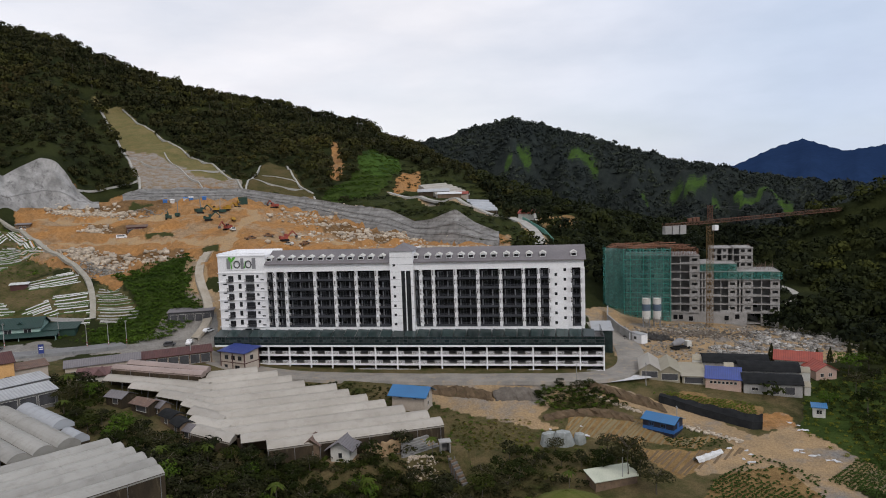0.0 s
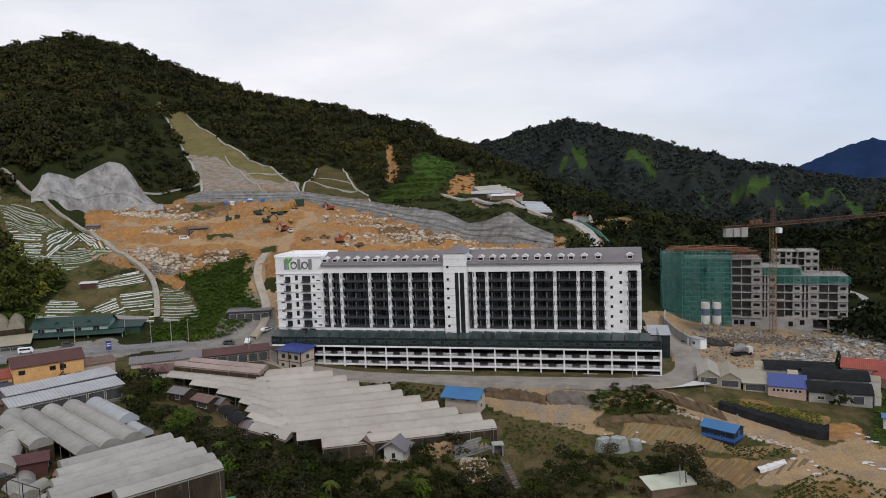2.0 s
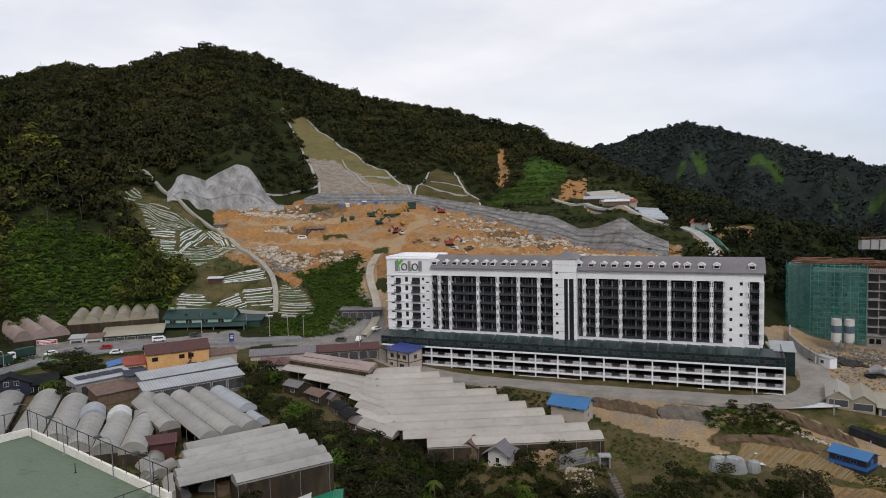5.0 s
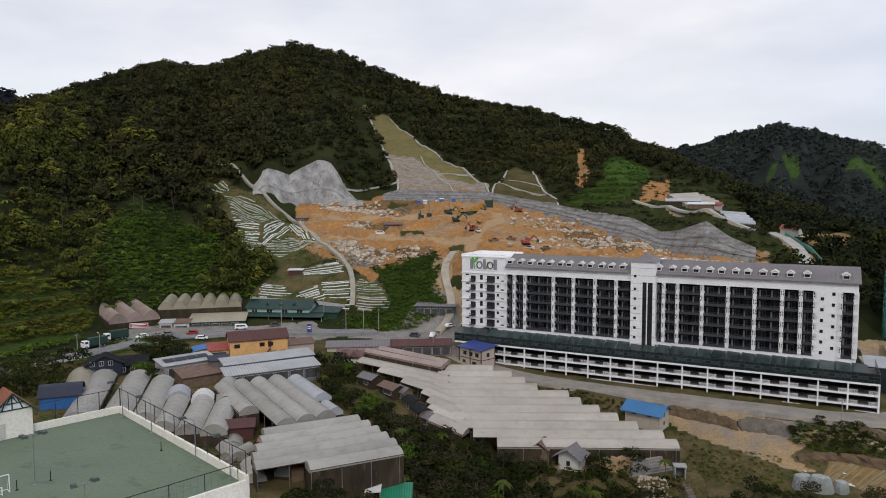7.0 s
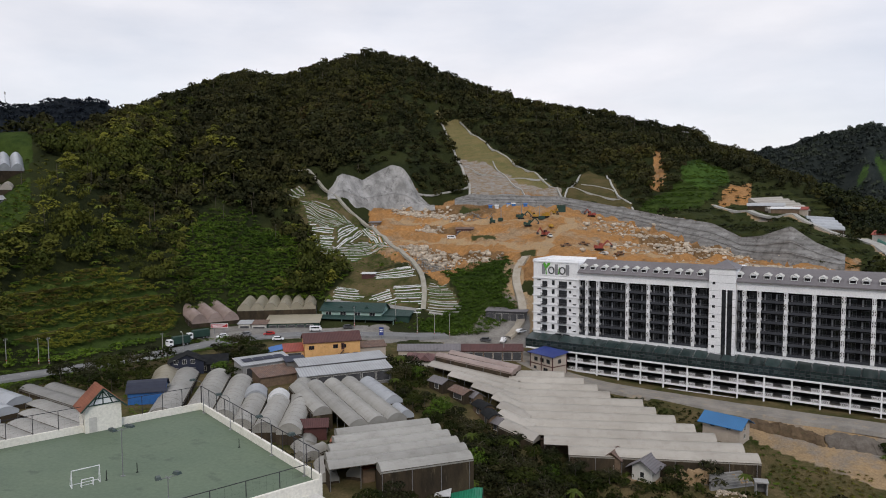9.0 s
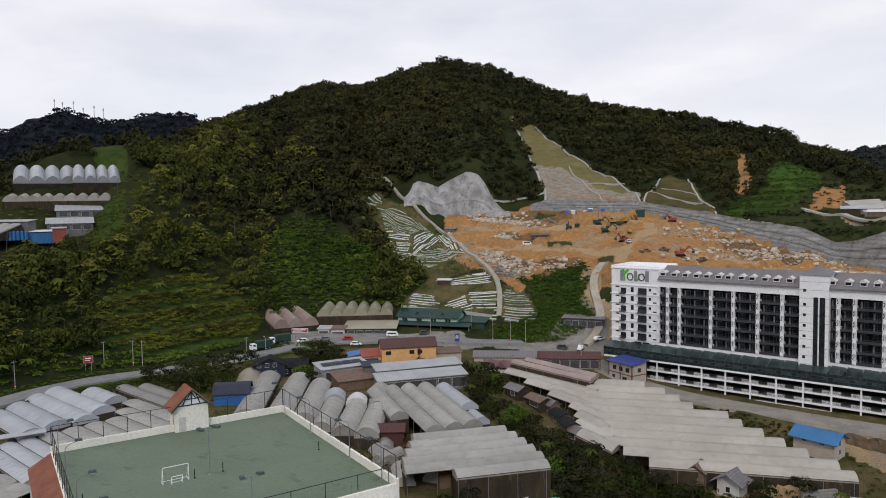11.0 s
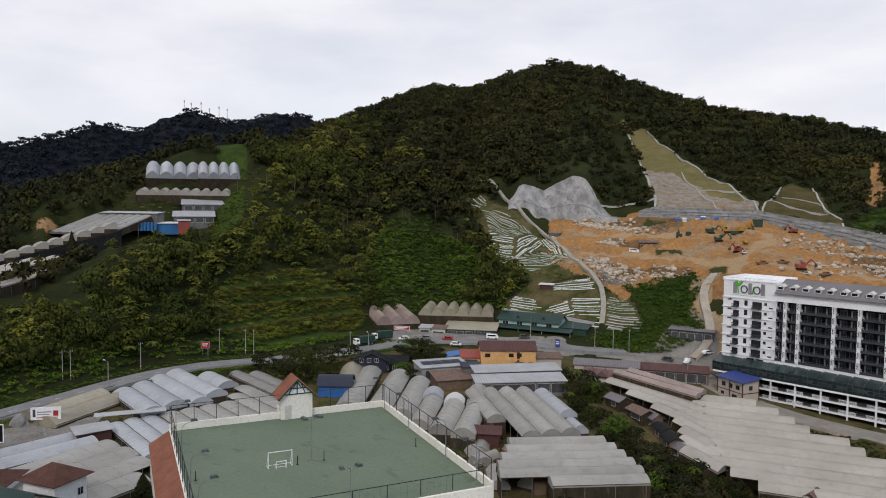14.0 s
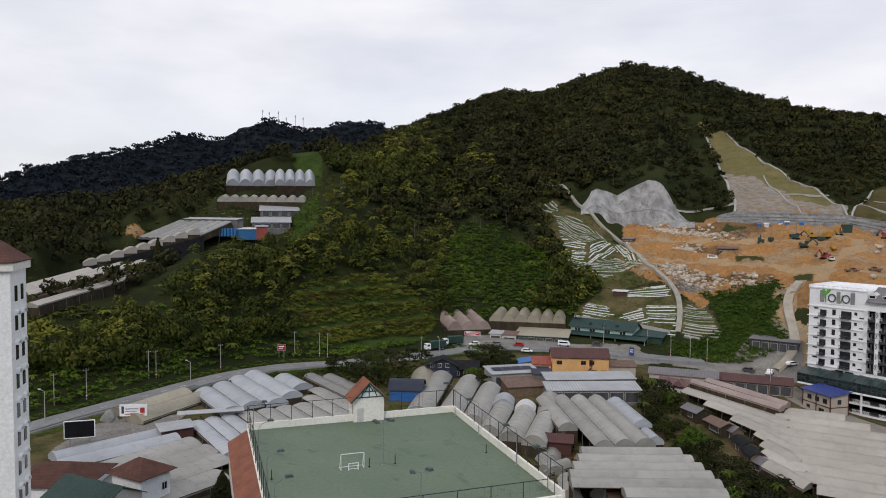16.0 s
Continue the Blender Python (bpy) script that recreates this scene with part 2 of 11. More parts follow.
def foliage(name, *stops):
    """Leaves whose colour runs over several hues from plant to plant, with a little change from leaf to leaf."""
    m, nt, bsdf = bare(name)
    at = nt.nodes.new("ShaderNodeAttribute")
    at.attribute_name = "tone"
    ramp = nt.nodes.new("ShaderNodeValToRGB")
    while len(ramp.color_ramp.elements) < len(stops):
        ramp.color_ramp.elements.new(0.5)
    for k, c in enumerate(stops):
        ramp.color_ramp.elements[k].position, ramp.color_ramp.elements[k].color = k / (len(stops) - 1), (*c, 1)
    nt.links.new(at.outputs["Fac"], ramp.inputs["Fac"])
    leaf = math_node(nt, "MULTIPLY_ADD", rnd_node(nt, True), 0.44)
    leaf.node.inputs[2].default_value = 0.78
    col = mix_node(nt, 1.0, ramp.outputs["Color"], leaf, "MULTIPLY")
    col = mix_node(nt, 0.6, col, ramp_node(nt, noise_node(nt, 0.03, 4, 0.6), 0.34, 0.66, (0.62, 0.66, 0.62), (1.4, 1.32, 1.2)), "MULTIPLY")
    nt.links.new(col, bsdf.inputs["Base Color"])
    bsdf.inputs["Roughness"].default_value = 0.65
    bsdf.inputs["Specular IOR Level"].default_value = 0.03
    return m


LEAF_FOREST = foliage("forest_leaves", (0.015, 0.017, 0.008), (0.025, 0.027, 0.011), (0.034, 0.033, 0.014), (0.048, 0.049, 0.014), (0.042, 0.030, 0.014))
LEAF_SPUR = foliage("spur_leaves", (0.023, 0.030, 0.009), (0.043, 0.052, 0.012), (0.071, 0.077, 0.016), (0.118, 0.120, 0.021), (0.18, 0.18, 0.027))
# the bluish tone is distance haze put into the leaf colour
LEAF_FAR_HAZE = foliage("haze_tinted_forest_leaves", (0.021, 0.027, 0.028), (0.028, 0.035, 0.033), (0.035, 0.043, 0.035), (0.042, 0.053, 0.035))
LEAF_VALLEY = foliage("valley_side_leaves", (0.007, 0.010, 0.006), (0.013, 0.017, 0.008), (0.022, 0.027, 0.010), (0.050, 0.056, 0.015))
# far-ridge leaves, with stronger haze mixed in as blue
LEAF_RIDGE_HAZE = foliage("haze_tinted_ridge_leaves", (0.011, 0.014, 0.022), (0.015, 0.020, 0.027), (0.020, 0.026, 0.030))
LEAF_LEDGE = foliage("ledge_shrub_leaves", (0.060, 0.074, 0.012), (0.11, 0.118, 0.018), (0.165, 0.160, 0.024))
LEAF_BRACKEN = foliage("dry_bracken_leaves", (0.045, 0.042, 0.012), (0.080, 0.066, 0.018), (0.115, 0.092, 0.024))
LEAF_NEAR = foliage("valley_tree_leaves", (0.009, 0.013, 0.004), (0.021, 0.028, 0.006), (0.042, 0.049, 0.010))
LEAF_FERN = foliage("fern_green_leaves", (0.045, 0.064, 0.012), (0.085, 0.108, 0.020), (0.135, 0.152, 0.027))
LEAF_GRASS = foliage("grassy_leaves", (0.032, 0.060, 0.010), (0.066, 0.110, 0.014), (0.110, 0.160, 0.021))
LEAF_CROP = foliage("crop_leaves", (0.024, 0.045, 0.010), (0.048, 0.075, 0.018))
LEDGE_GRASS = plain("olive_ledge_grass", (0.06, 0.066, 0.014), (0.095, 0.085, 0.024), 0.4, 3.0, 0.95)
BARK = plain("grey_bark", (0.13, 0.11, 0.09), (0.09, 0.075, 0.06), 2.0, 12.0, 0.9)


# ---------------------------------------------------------------- building blocks
class Geo:
    """Collects corners and faces of one mesh."""

    def __init__(self):
        self.v, self.f = [], []

    def add(self, verts, faces):
        n = len(self.v)
        self.v += [tuple(p) for p in verts]
        self.f += [tuple(i + n for i in f) for f in faces]
        return self

    def box(self, x0, x1, y0, y1, z0, z1):
        return self.add([(x0, y0, z0), (x1, y0, z0), (x1, y1, z0), (x0, y1, z0), (x0, y0, z1), (x1, y0, z1), (x1, y1, z1), (x0, y1, z1)],
                        [(3, 2, 1, 0), (4, 5, 6, 7), (0, 1, 5, 4), (1, 2, 6, 5), (2, 3, 7, 6), (3, 0, 4, 7)])

    def beam(self, a, b, w, h=None):
        """A square bar from a to b."""
        a, b, h = Vector(a), Vector(b), h or w
        d = (b - a).normalized()
        s = d.cross(Vector((0, 0, 1)))
        s = s.normalized() if s.length > 1e-4 else Vector((1, 0, 0))
        u = s.cross(d) * (h / 2)
        s = s * (w / 2)
        c = [p + i * s + j * u for p in (a, b) for i, j in ((-1, -1), (1, -1), (1, 1), (-1, 1))]
        return self.add(c, [(0, 1, 2, 3), (7, 6, 5, 4), (0, 4, 5, 1), (1, 5, 6, 2), (2, 6, 7, 3), (3, 7, 4, 0)])

    def cyl(self, x, y, z0, z1, r0, r1=None, n=10):
        r1 = r0 if r1 is None else r1
        ring = [(math.cos(2 * math.pi * k / n), math.sin(2 * math.pi * k / n)) for k in range(n)]
        return self.add([(x + r0 * c, y + r0 * s, z0) for c, s in ring] + [(x + r1 * c, y + r1 * s, z1) for c, s in ring],
                        [(k, (k + 1) % n, n + (k + 1) % n, n + k) for k in range(n)] + [tuple(range(n - 1, -1, -1)), tuple(range(n, 2 * n))])

    def prism(self, pts, z0, z1):
        """An upright block over an outline (counter-clockwise)."""
        n = len(pts)
        return self.add([(x, y, z0) for x, y in pts] + [(x, y, z1) for x, y in pts],
                        [(k, (k + 1) % n, n + (k + 1) % n, n + k) for k in range(n)] + [tuple(range(n - 1, -1, -1)), tuple(range(n, 2 * n))])

    def slab(self, quad, t):
        """A plate of thickness t under four corners."""
        q = [Vector(p) for p in quad]
        return self.add(q + [p - Vector((0, 0, t)) for p in q], [(0, 1, 2, 3), (7, 6, 5, 4), (0, 4, 5, 1), (1, 5, 6, 2), (2, 6, 7, 3), (3, 7, 4, 0)])

    def mesh(self, name, mat, smooth=False):
        me = bpy.data.meshes.new(name)
        me.from_pydata(self.v, [], self.f)
        me.materials.append(mat)
        if smooth:
            me.shade_smooth()
        me.update()
        return me


def part(name, geo, mat, parent, label="", smooth=False, at=None):
    """One mesh under a thing or under a part of it."""
    ob = new(name, geo.mesh(name, mat, smooth) if isinstance(geo, Geo) else geo)
    ob.parent = parent
    if at is not None:
        ob.matrix_basis = at
    return tagged(ob, label)


def thing(name, m, label, category, group="", kind=""):
    ob = new(name)
    ob.empty_display_size = 0.3
    ob.matrix_basis = m
    return tagged(ob, label, category, group, kind)


def solo(name, geo, mat, label, category, group="", kind="", smooth=False, at=None):
    ob = new(name, geo.mesh(name, mat, smooth))
    if at is not None:
        ob.matrix_basis = at
    return tagged(ob, label, category, group, kind)


def inside(px, py, poly):
    """Which of many points lie in an outline."""
    res = np.zeros(np.shape(px), bool)
    n = len(poly)
    for k in range(n):
        (x0, y0), (x1, y1) = poly[k], poly[(k + 1) % n]
        cross = ((y0 > py) != (y1 > py)) & (px < (x1 - x0) * (py - y0) / ((y1 - y0) or 1e-9) + x0)
        res ^= cross
    return res


def bulk(name, verts, faces, mat, label, category, kind="stuff", tone=None):
    """One big mesh from arrays of triangles or of four-sided faces."""
    verts, faces = np.asarray(verts, np.float32), np.asarray(faces, np.int32)
    me = bpy.data.meshes.new(name)
    n = faces.shape[1]
    me.vertices.add(len(verts)), me.loops.add(faces.size), me.polygons.add(len(faces))
    me.vertices.foreach_set("co", verts.ravel())
    me.loops.foreach_set("vertex_index", faces.ravel())
    me.polygons.foreach_set("loop_start", np.arange(0, faces.size, n, dtype=np.int32))
    me.materials.append(mat)
    if tone is not None:
        me.attributes.new("tone", "FLOAT", "POINT").data.foreach_set("value", np.asarray(tone, np.float32))
    me.update(calc_edges=True)
    return tagged(new(name, me), label, category, "", kind)


def corrugated(mat, name, per_metre=2.0, along="X"):
    """A copy of a sheet material with its folds."""
    m = mat.copy()
    m.name = name
    nt = m.node_tree
    bsdf = nt.nodes["Principled BSDF"]
    w = nt.nodes.new("ShaderNodeTexWave")
    w.wave_type, w.bands_direction = "BANDS", along
    w.inputs["Scale"].default_value = per_metre * 0.314
    w.inputs["Distortion"].default_value = 0.0
    nt.links.new(nt.nodes.new("ShaderNodeTexCoord").outputs["Object"], w.inputs["Vector"])
    bump_node(nt, w.outputs["Fac"], 0.9, 0.06, bsdf)
    old = bsdf.inputs["Base Color"].links[0].from_socket
    nt.links.new(mix_node(nt, 0.35, old, ramp_node(nt, w.outputs["Fac"], 0.1, 0.6, (0.6, 0.6, 0.6), (1.1, 1.1, 1.1)), "MULTIPLY"), bsdf.inputs["Base Color"])
    return m


def roof_geo(kind, w, d, rise, over, t=0.14):
    """A roof over a w by d plan whose front left corner is the origin, its eaves at zero height."""
    g = Geo()
    x0, x1, y0, y1 = -over, w + over, -over, d + over
    drop = rise * over / (d / 2)
    if kind == "gable":
        g.slab([(x0, y0, -drop), (x1, y0, -drop), (x1, d / 2, rise), (x0, d / 2, rise)], t)
        g.slab([(x0, d / 2, rise), (x1, d / 2, rise), (x1, y1, -drop), (x0, y1, -drop)], t)
    elif kind == "gable_y":
        drop = rise * over / (w / 2)
        g.slab([(x0, y0, -drop), (w / 2, y0, rise), (w / 2, y1, rise), (x0, y1, -drop)], t)
        g.slab([(w / 2, y0, rise), (x1, y0, -drop), (x1, y1, -drop), (w / 2, y1, rise)], t)
    elif kind == "mono":
        g.slab([(x0, y0, 0), (x1, y0, 0), (x1, y1, rise), (x0, y1, rise)], t)
    elif kind == "hip":
        k = min(w, d) / 2
        if w >= d:
            a, b = (k, d / 2, rise), (w - k, d / 2, rise)
            fs = [(0, 1, 5, 4), (1, 2, 5), (2, 3, 4, 5), (3, 0, 4)]
        else:
            a, b = (w / 2, k, rise), (w / 2, d - k, rise)
            fs = [(0, 1, 4), (1, 2, 5, 4), (2, 3, 5), (3, 0, 4, 5)]
        g.add([(x0, y0, 0), (x1, y0, 0), (x1, y1, 0), (x0, y1, 0), a, b, (x0, y0, -t), (x1, y0, -t), (x1, y1, -t), (x0, y1, -t)],
              fs + [(9, 8, 7, 6), (6, 7, 1, 0), (7, 8, 2, 1), (8, 9, 3, 2), (9, 6, 0, 3)])
    elif kind == "barrel":
        n = 9
        pts = [(y0 + (y1 - y0) * k / n, rise * math.sin(math.pi * k / n) ** 0.85) for k in range(n + 1)]
        for dz in (0, -t):
            for y, z in pts:
                g.v += [(x0, y, z + dz), (x1, y, z + dz)]
        m = 2 * (n + 1)
        for a in range(0, 2 * n, 2):
            g.f += [(a, a + 1, a + 3, a + 2), (m + a + 2, m + a + 3, m + a + 1, m + a), (a, a + 2, m + a + 2, m + a), (a + 3, a + 1, m + a + 1, m + a + 3)]
    else:
        g.box(x0, x1, y0, y1, 0, t)
    return g


def gable_fill(kind, w, d, h, rise):
    g = Geo().box(0, w, 0, d, -3.0, h)
    if kind == "gable":
        for x in (0.0, w):
            g.add([(x, 0, h), (x, d, h), (x, d / 2, h + rise - 0.16)], [(0, 1, 2)])
    elif kind == "gable_y":
        for y in (0.0, d):
            g.add([(0, y, h), (w, y, h), (w / 2, y, h + rise - 0.16)], [(0, 1, 2)])
    elif kind == "mono":
        g.add([(0, 0, h), (w, 0, h), (w, d, h), (0, d, h), (0, d, h + rise - 0.1), (w, d, h + rise - 0.1)], [(0, 4, 3), (1, 2, 5), (2, 3, 4, 5)])
    elif kind == "barrel":
        for x in (0.0, w):
            g.add([(x, d * k / 9, h + max(0, rise * math.sin(math.pi * k / 9) ** 0.85 - 0.15)) for k in range(10)], [tuple(range(10))])
    return g


def house(name, at, w, d, h, roof, rise, wall_mat, roof_mat, label, category="house", over=0.5, openings=(), trim=None, group=""):
    """A plain building: w along the front, d deep, h to the eaves. openings: (side, along, sill, width, height, kind)."""
    b = thing(name, at, label, category, group)
    wl_ = part("wall", gable_fill(roof, w, d, h, rise), wall_mat, b)
    part("roof", roof_geo(roof, w, d, rise, over), roof_mat, b, at=pose(0, 0, h + 0.14))
    for side, x, z, ww, hh, kind in openings:
        g, fr = Geo(), Geo()
        m = {"front": pose(x, 0, z), "right": pose(w, x, z, 0, 0, 90), "left": pose(0, x, z, 0, 0, -90), "back": pose(x, d, z, 0, 0, 180)}[side]
        g.box(-ww / 2, ww / 2, -0.04, 0.05, 0, hh)
        fr.box(-ww / 2 - 0.07, ww / 2 + 0.07, -0.07, 0.0, hh, hh + 0.08).box(-ww / 2 - 0.07, ww / 2 + 0.07, -0.09, 0.0, -0.08, 0).box(-ww / 2 - 0.07, -ww / 2, -0.07, 0, 0, hh).box(ww / 2, ww / 2 + 0.07, -0.07, 0, 0, hh)
        if kind == "window" and ww > 0.9:
            fr.box(-0.03, 0.03, -0.07, 0, 0, hh)
        # an opening is a flat panel, the shade inside painted dark grey
        o = part(kind, g, GLASS_DARK if kind == "window" else (trim or DARK_GREY), b, at=m)
        part("frame", fr, trim or WHITE_DIM, o)
    return b


def on_ground(x, y, angle=0.0, up=0.0):
    return pose(x, y, ground(x, y) + up, 0, 0, angle)

# ---------------------------------------------------------------- land form
# Guide lines of the valley by bearing (degrees, to the left of north): how far off they run and how high they lie.
def guide(bearings, values):
    return lambda a: np.interp(a, bearings, values)


def height_at(bearings, far, rise):
    """Heights of a crest whose distance and slope angle above the hover point are known."""
    return [EYE + f * math.tan(radians(e)) for f, e in zip(np.interp(bearings, *far), rise)]


SIDE = [-75, -36, -28, -20, -12, -4, 4, 12, 20, 30, 40, 50, 60, 70, 78, 110]
near_d, near_z = guide(SIDE, [100] * 16), guide(SIDE, [-12, -12, -14, -15, -17, -19, -19, -16, -9, 2, 4, 6, 7, 7, 7, 7])
mid_d, mid_z = guide(SIDE, [180] * 16), guide(SIDE, [-6, -7, -9, -9, -8, -8.5, -9, -7, -1, 4, 5, 6, 6.5, 7, 7.5, 8])
street_d = guide(SIDE, [240, 250, 235, 226, 214, 208, 212, 222, 250, 268, 270, 250, 225, 209, 201, 195])
street_z = guide(SIDE, [0, -2, -3, -2, -0.3, -0.3, -0.3, 0, 4, 7, 8, 8, 8, 8, 8, 8])
foot_d = guide(SIDE, [330, 330, 320, 305, 275, 262, 262, 265, 270, 290, 316, 285, 241, 222, 212, 205])
foot_z = guide(SIDE, [0, -3, -2, 0, 1, 1, 1, 2, 5, 10, 11, 9, 9, 9, 9, 9])
LEDGE = [-75, -36, -28, -20, -12, -6, -4.5, -1, 2, 7, 12, 17.5, 20, 23, 25.5, 27, 29, 31, 33, 36, 40, 50, 60, 70, 78, 110]
ledge_d = guide(LEDGE, [380, 370, 380, 400, 340, 320, 300, 295, 295, 298, 300, 302, 308, 312, 318, 330, 345, 360, 360, 352, 345, 318, 280, 255, 235, 225])
ledge_z = guide(LEDGE, [12, 10, 8, 8, 20, 28, 30.5, 32, 32.5, 34, 35, 34.5, 31.8, 30, 27.5, 33, 36, 38, 36, 33, 26, 28, 24, 20, 16, 14])
BACK = [-75, -36, -28, -20, -12, -6, -4.5, -1.1, 2.1, 7.3, 10, 15.7, 23, 26.3, 29, 31.4, 33.5, 36, 40, 50, 54, 56, 58, 62, 65, 68, 71, 76, 82, 110]
back_d = guide(BACK, [420, 400, 410, 450, 400, 350, 332, 342, 360, 392, 412, 432, 434, 430, 428, 422, 420, 410, 400, 360, 340, 330, 322, 308, 294, 274, 260, 246, 240, 236])
back_z = guide(BACK, [24, 24, 20, 18, 30, 32, 30, 30.2, 32.2, 40, 45.3, 54.8, 56.2, 54, 53, 53.5, 60, 56, 48, 50, 52, 48, 42, 38, 36, 25, 20, 18, 16, 15])
WALL = [-75, -36, -28, -20, -12, -6, -4.5, -2.7, -1.1, 0.9, 2.2, 4.3, 7.3, 10, 15.7, 23, 25.6, 26.2, 27.2, 27.7, 28.3, 28.7, 29.3, 30.7, 31.6, 32.4, 33.2, 33.6, 33.9, 34.6, 36, 40, 50, 54, 55.8, 58, 62, 65, 68, 71, 76, 82, 110]
wall_d = guide(WALL, [430, 408, 418, 460, 410, 358, 342, 350, 354, 362, 372, 388, 402, 420, 438, 442, 438, 438, 442.5, 444, 445, 446, 447, 442.7, 438.8, 436.3, 433, 431, 429.6, 428, 424, 412, 368, 356, 350, 340, 325, 310, 290, 275, 258, 250, 246])
wall_z = guide(WALL, [27, 27, 22, 20, 32, 33.5, 34.5, 38.8, 45.6, 40.5, 39.2, 45.4, 47.9, 51.6, 59.4, 61.2, 54.5, 54.2, 62, 70.8, 77.5, 79, 79.8, 74.4, 70.2, 72.6, 74, 72.4, 67.5, 62, 60, 53, 53, 68, 60, 47, 44, 41.5, 29.5, 25, 22.5, 20, 18])
CREST = [-75, -50, -36, -32, -30, -27.8, -26.4, -24, -20, -15, -10, -5, -1, 2, 4, 5.7, 8, 12, 15, 19, 23.2, 27.5, 31, 34.9, 37.3, 41.6, 46.6, 49.8, 52, 55.6, 59.1, 62.5, 65, 68, 70, 74, 78, 82, 110]
CREST_D = [500, 450, 430, 430, 430, 440, 450, 500, 600, 600, 580, 580, 600, 640, 640, 630, 640, 650, 660, 670, 680, 690, 700, 700, 700, 700, 640, 560, 500, 455, 450, 450, 460, 470, 480, 480, 480, 480, 480]
crest_d = guide(CREST, CREST_D)
crest_z = guide(CREST, height_at(CREST, (CREST, CREST_D), [4, 3, 0.2, -1.3, -2.0, -3.0, -4.0, -5, -4.4, -3.8, -2.4, -0.6, 1.2, 3.1, 3.5, 4.9, 5.25, 6.35, 6.85, 7.45, 9.05, 10.85, 11.35, 10.25, 9.35, 9.4, 7.4, 6.2, 5.2, 4.9, 4.3, 3.0, 2.0, 1.2, 0.8, 0.3, 0.0, -0.5, -1]))
SECOND = [-75, -50, -36, -29, -26.3, -22.5, -18.5, -14.3, -10, -5.8, -1, 3, 6, 10, 20, 40, 47, 49.3, 50.6, 53.8, 56.2, 58.2, 61.2, 62.5, 68.9, 74, 77.5, 90, 110]
SECOND_D = [1100, 1100, 1050, 1000, 1000, 1000, 1000, 1000, 1000, 1000, 1000, 1000, 1000, 1100, 1200, 1400, 1400, 1400, 1400, 1400, 1400, 1400, 1350, 1350, 1300, 1250, 1200, 1200, 1200]
second_d = guide(SECOND, SECOND_D)
second_z = guide(SECOND, height_at(SECOND, (SECOND, SECOND_D), [1, 0.5, -1.2, -1.0, -0.5, 0.75, 1.5, 2.7, 4.5, 5.9, 3.9, 3.6, 3, 3, 4, 5, 6.0, 7.1, 7.85, 7.7, 7.35, 7.75, 7.05, 6.4, 5.5, 3.75, 2.6, 1, 1]))


def profile(a):
    """Distances and heights along one bearing, or along many at once (a column for each)."""
    a = np.asarray(a, float)
    rows = [(30 + 0 * a, -14 + 0 * a), (near_d(a), near_z(a)), (mid_d(a), mid_z(a)), (street_d(a), street_z(a)), (foot_d(a), foot_z(a)), (ledge_d(a), ledge_z(a)),
            (back_d(a), back_z(a)), (wall_d(a), wall_z(a)), (crest_d(a), crest_z(a)), (crest_d(a) + 110, crest_z(a) - np.where(a > 54, 12, 45 + 0.2 * np.maximum(crest_z(a) - 40, 0))),
            (second_d(a) - 160, 0.35 * second_z(a) + 0.3 * np.minimum(crest_z(a), 40)), (second_d(a), second_z(a)), (second_d(a) + 400, second_z(a) - 90), (4600 + 0 * a, 0 * a - 40)]
    return np.array([r[0] for r in rows]), np.array([r[1] for r in rows])


def ripple(x, y):
    """Broad unevenness of the slopes, from a few crossing waves."""
    s = np.sin(x * 0.031 + 1.7 * np.sin(y * 0.013)) + np.sin(y * 0.037 + 1.3 * np.sin(x * 0.017 + 2)) + 0.6 * np.sin(x * 0.083 + y * 0.061) + 0.5 * np.sin(x * 0.13 - y * 0.11 + 1)
    return s + 0.35 * np.sin(x * 0.31 + 2 * np.sin(y * 0.21)) + 0.3 * np.sin(y * 0.37 + 2 * np.sin(x * 0.19 + 1))


BEARINGS = np.arange(-75, 110.01, 0.25)
RANGES = np.concatenate([np.linspace(30, 100, 12)[:-1], 100 * 1.0085 ** np.arange(0, 236), 740 * 1.04 ** np.arange(0, 48)])


HILL_PLOT = [(-394, 207), (-360, 238), (-314, 240), (-292, 207), (-288, 185), (-296, 150), (-300, 126), (-270, 64), (-290, 50), (-332, 92), (-348, 122), (-374, 134), (-366, 165), (-376, 182)]


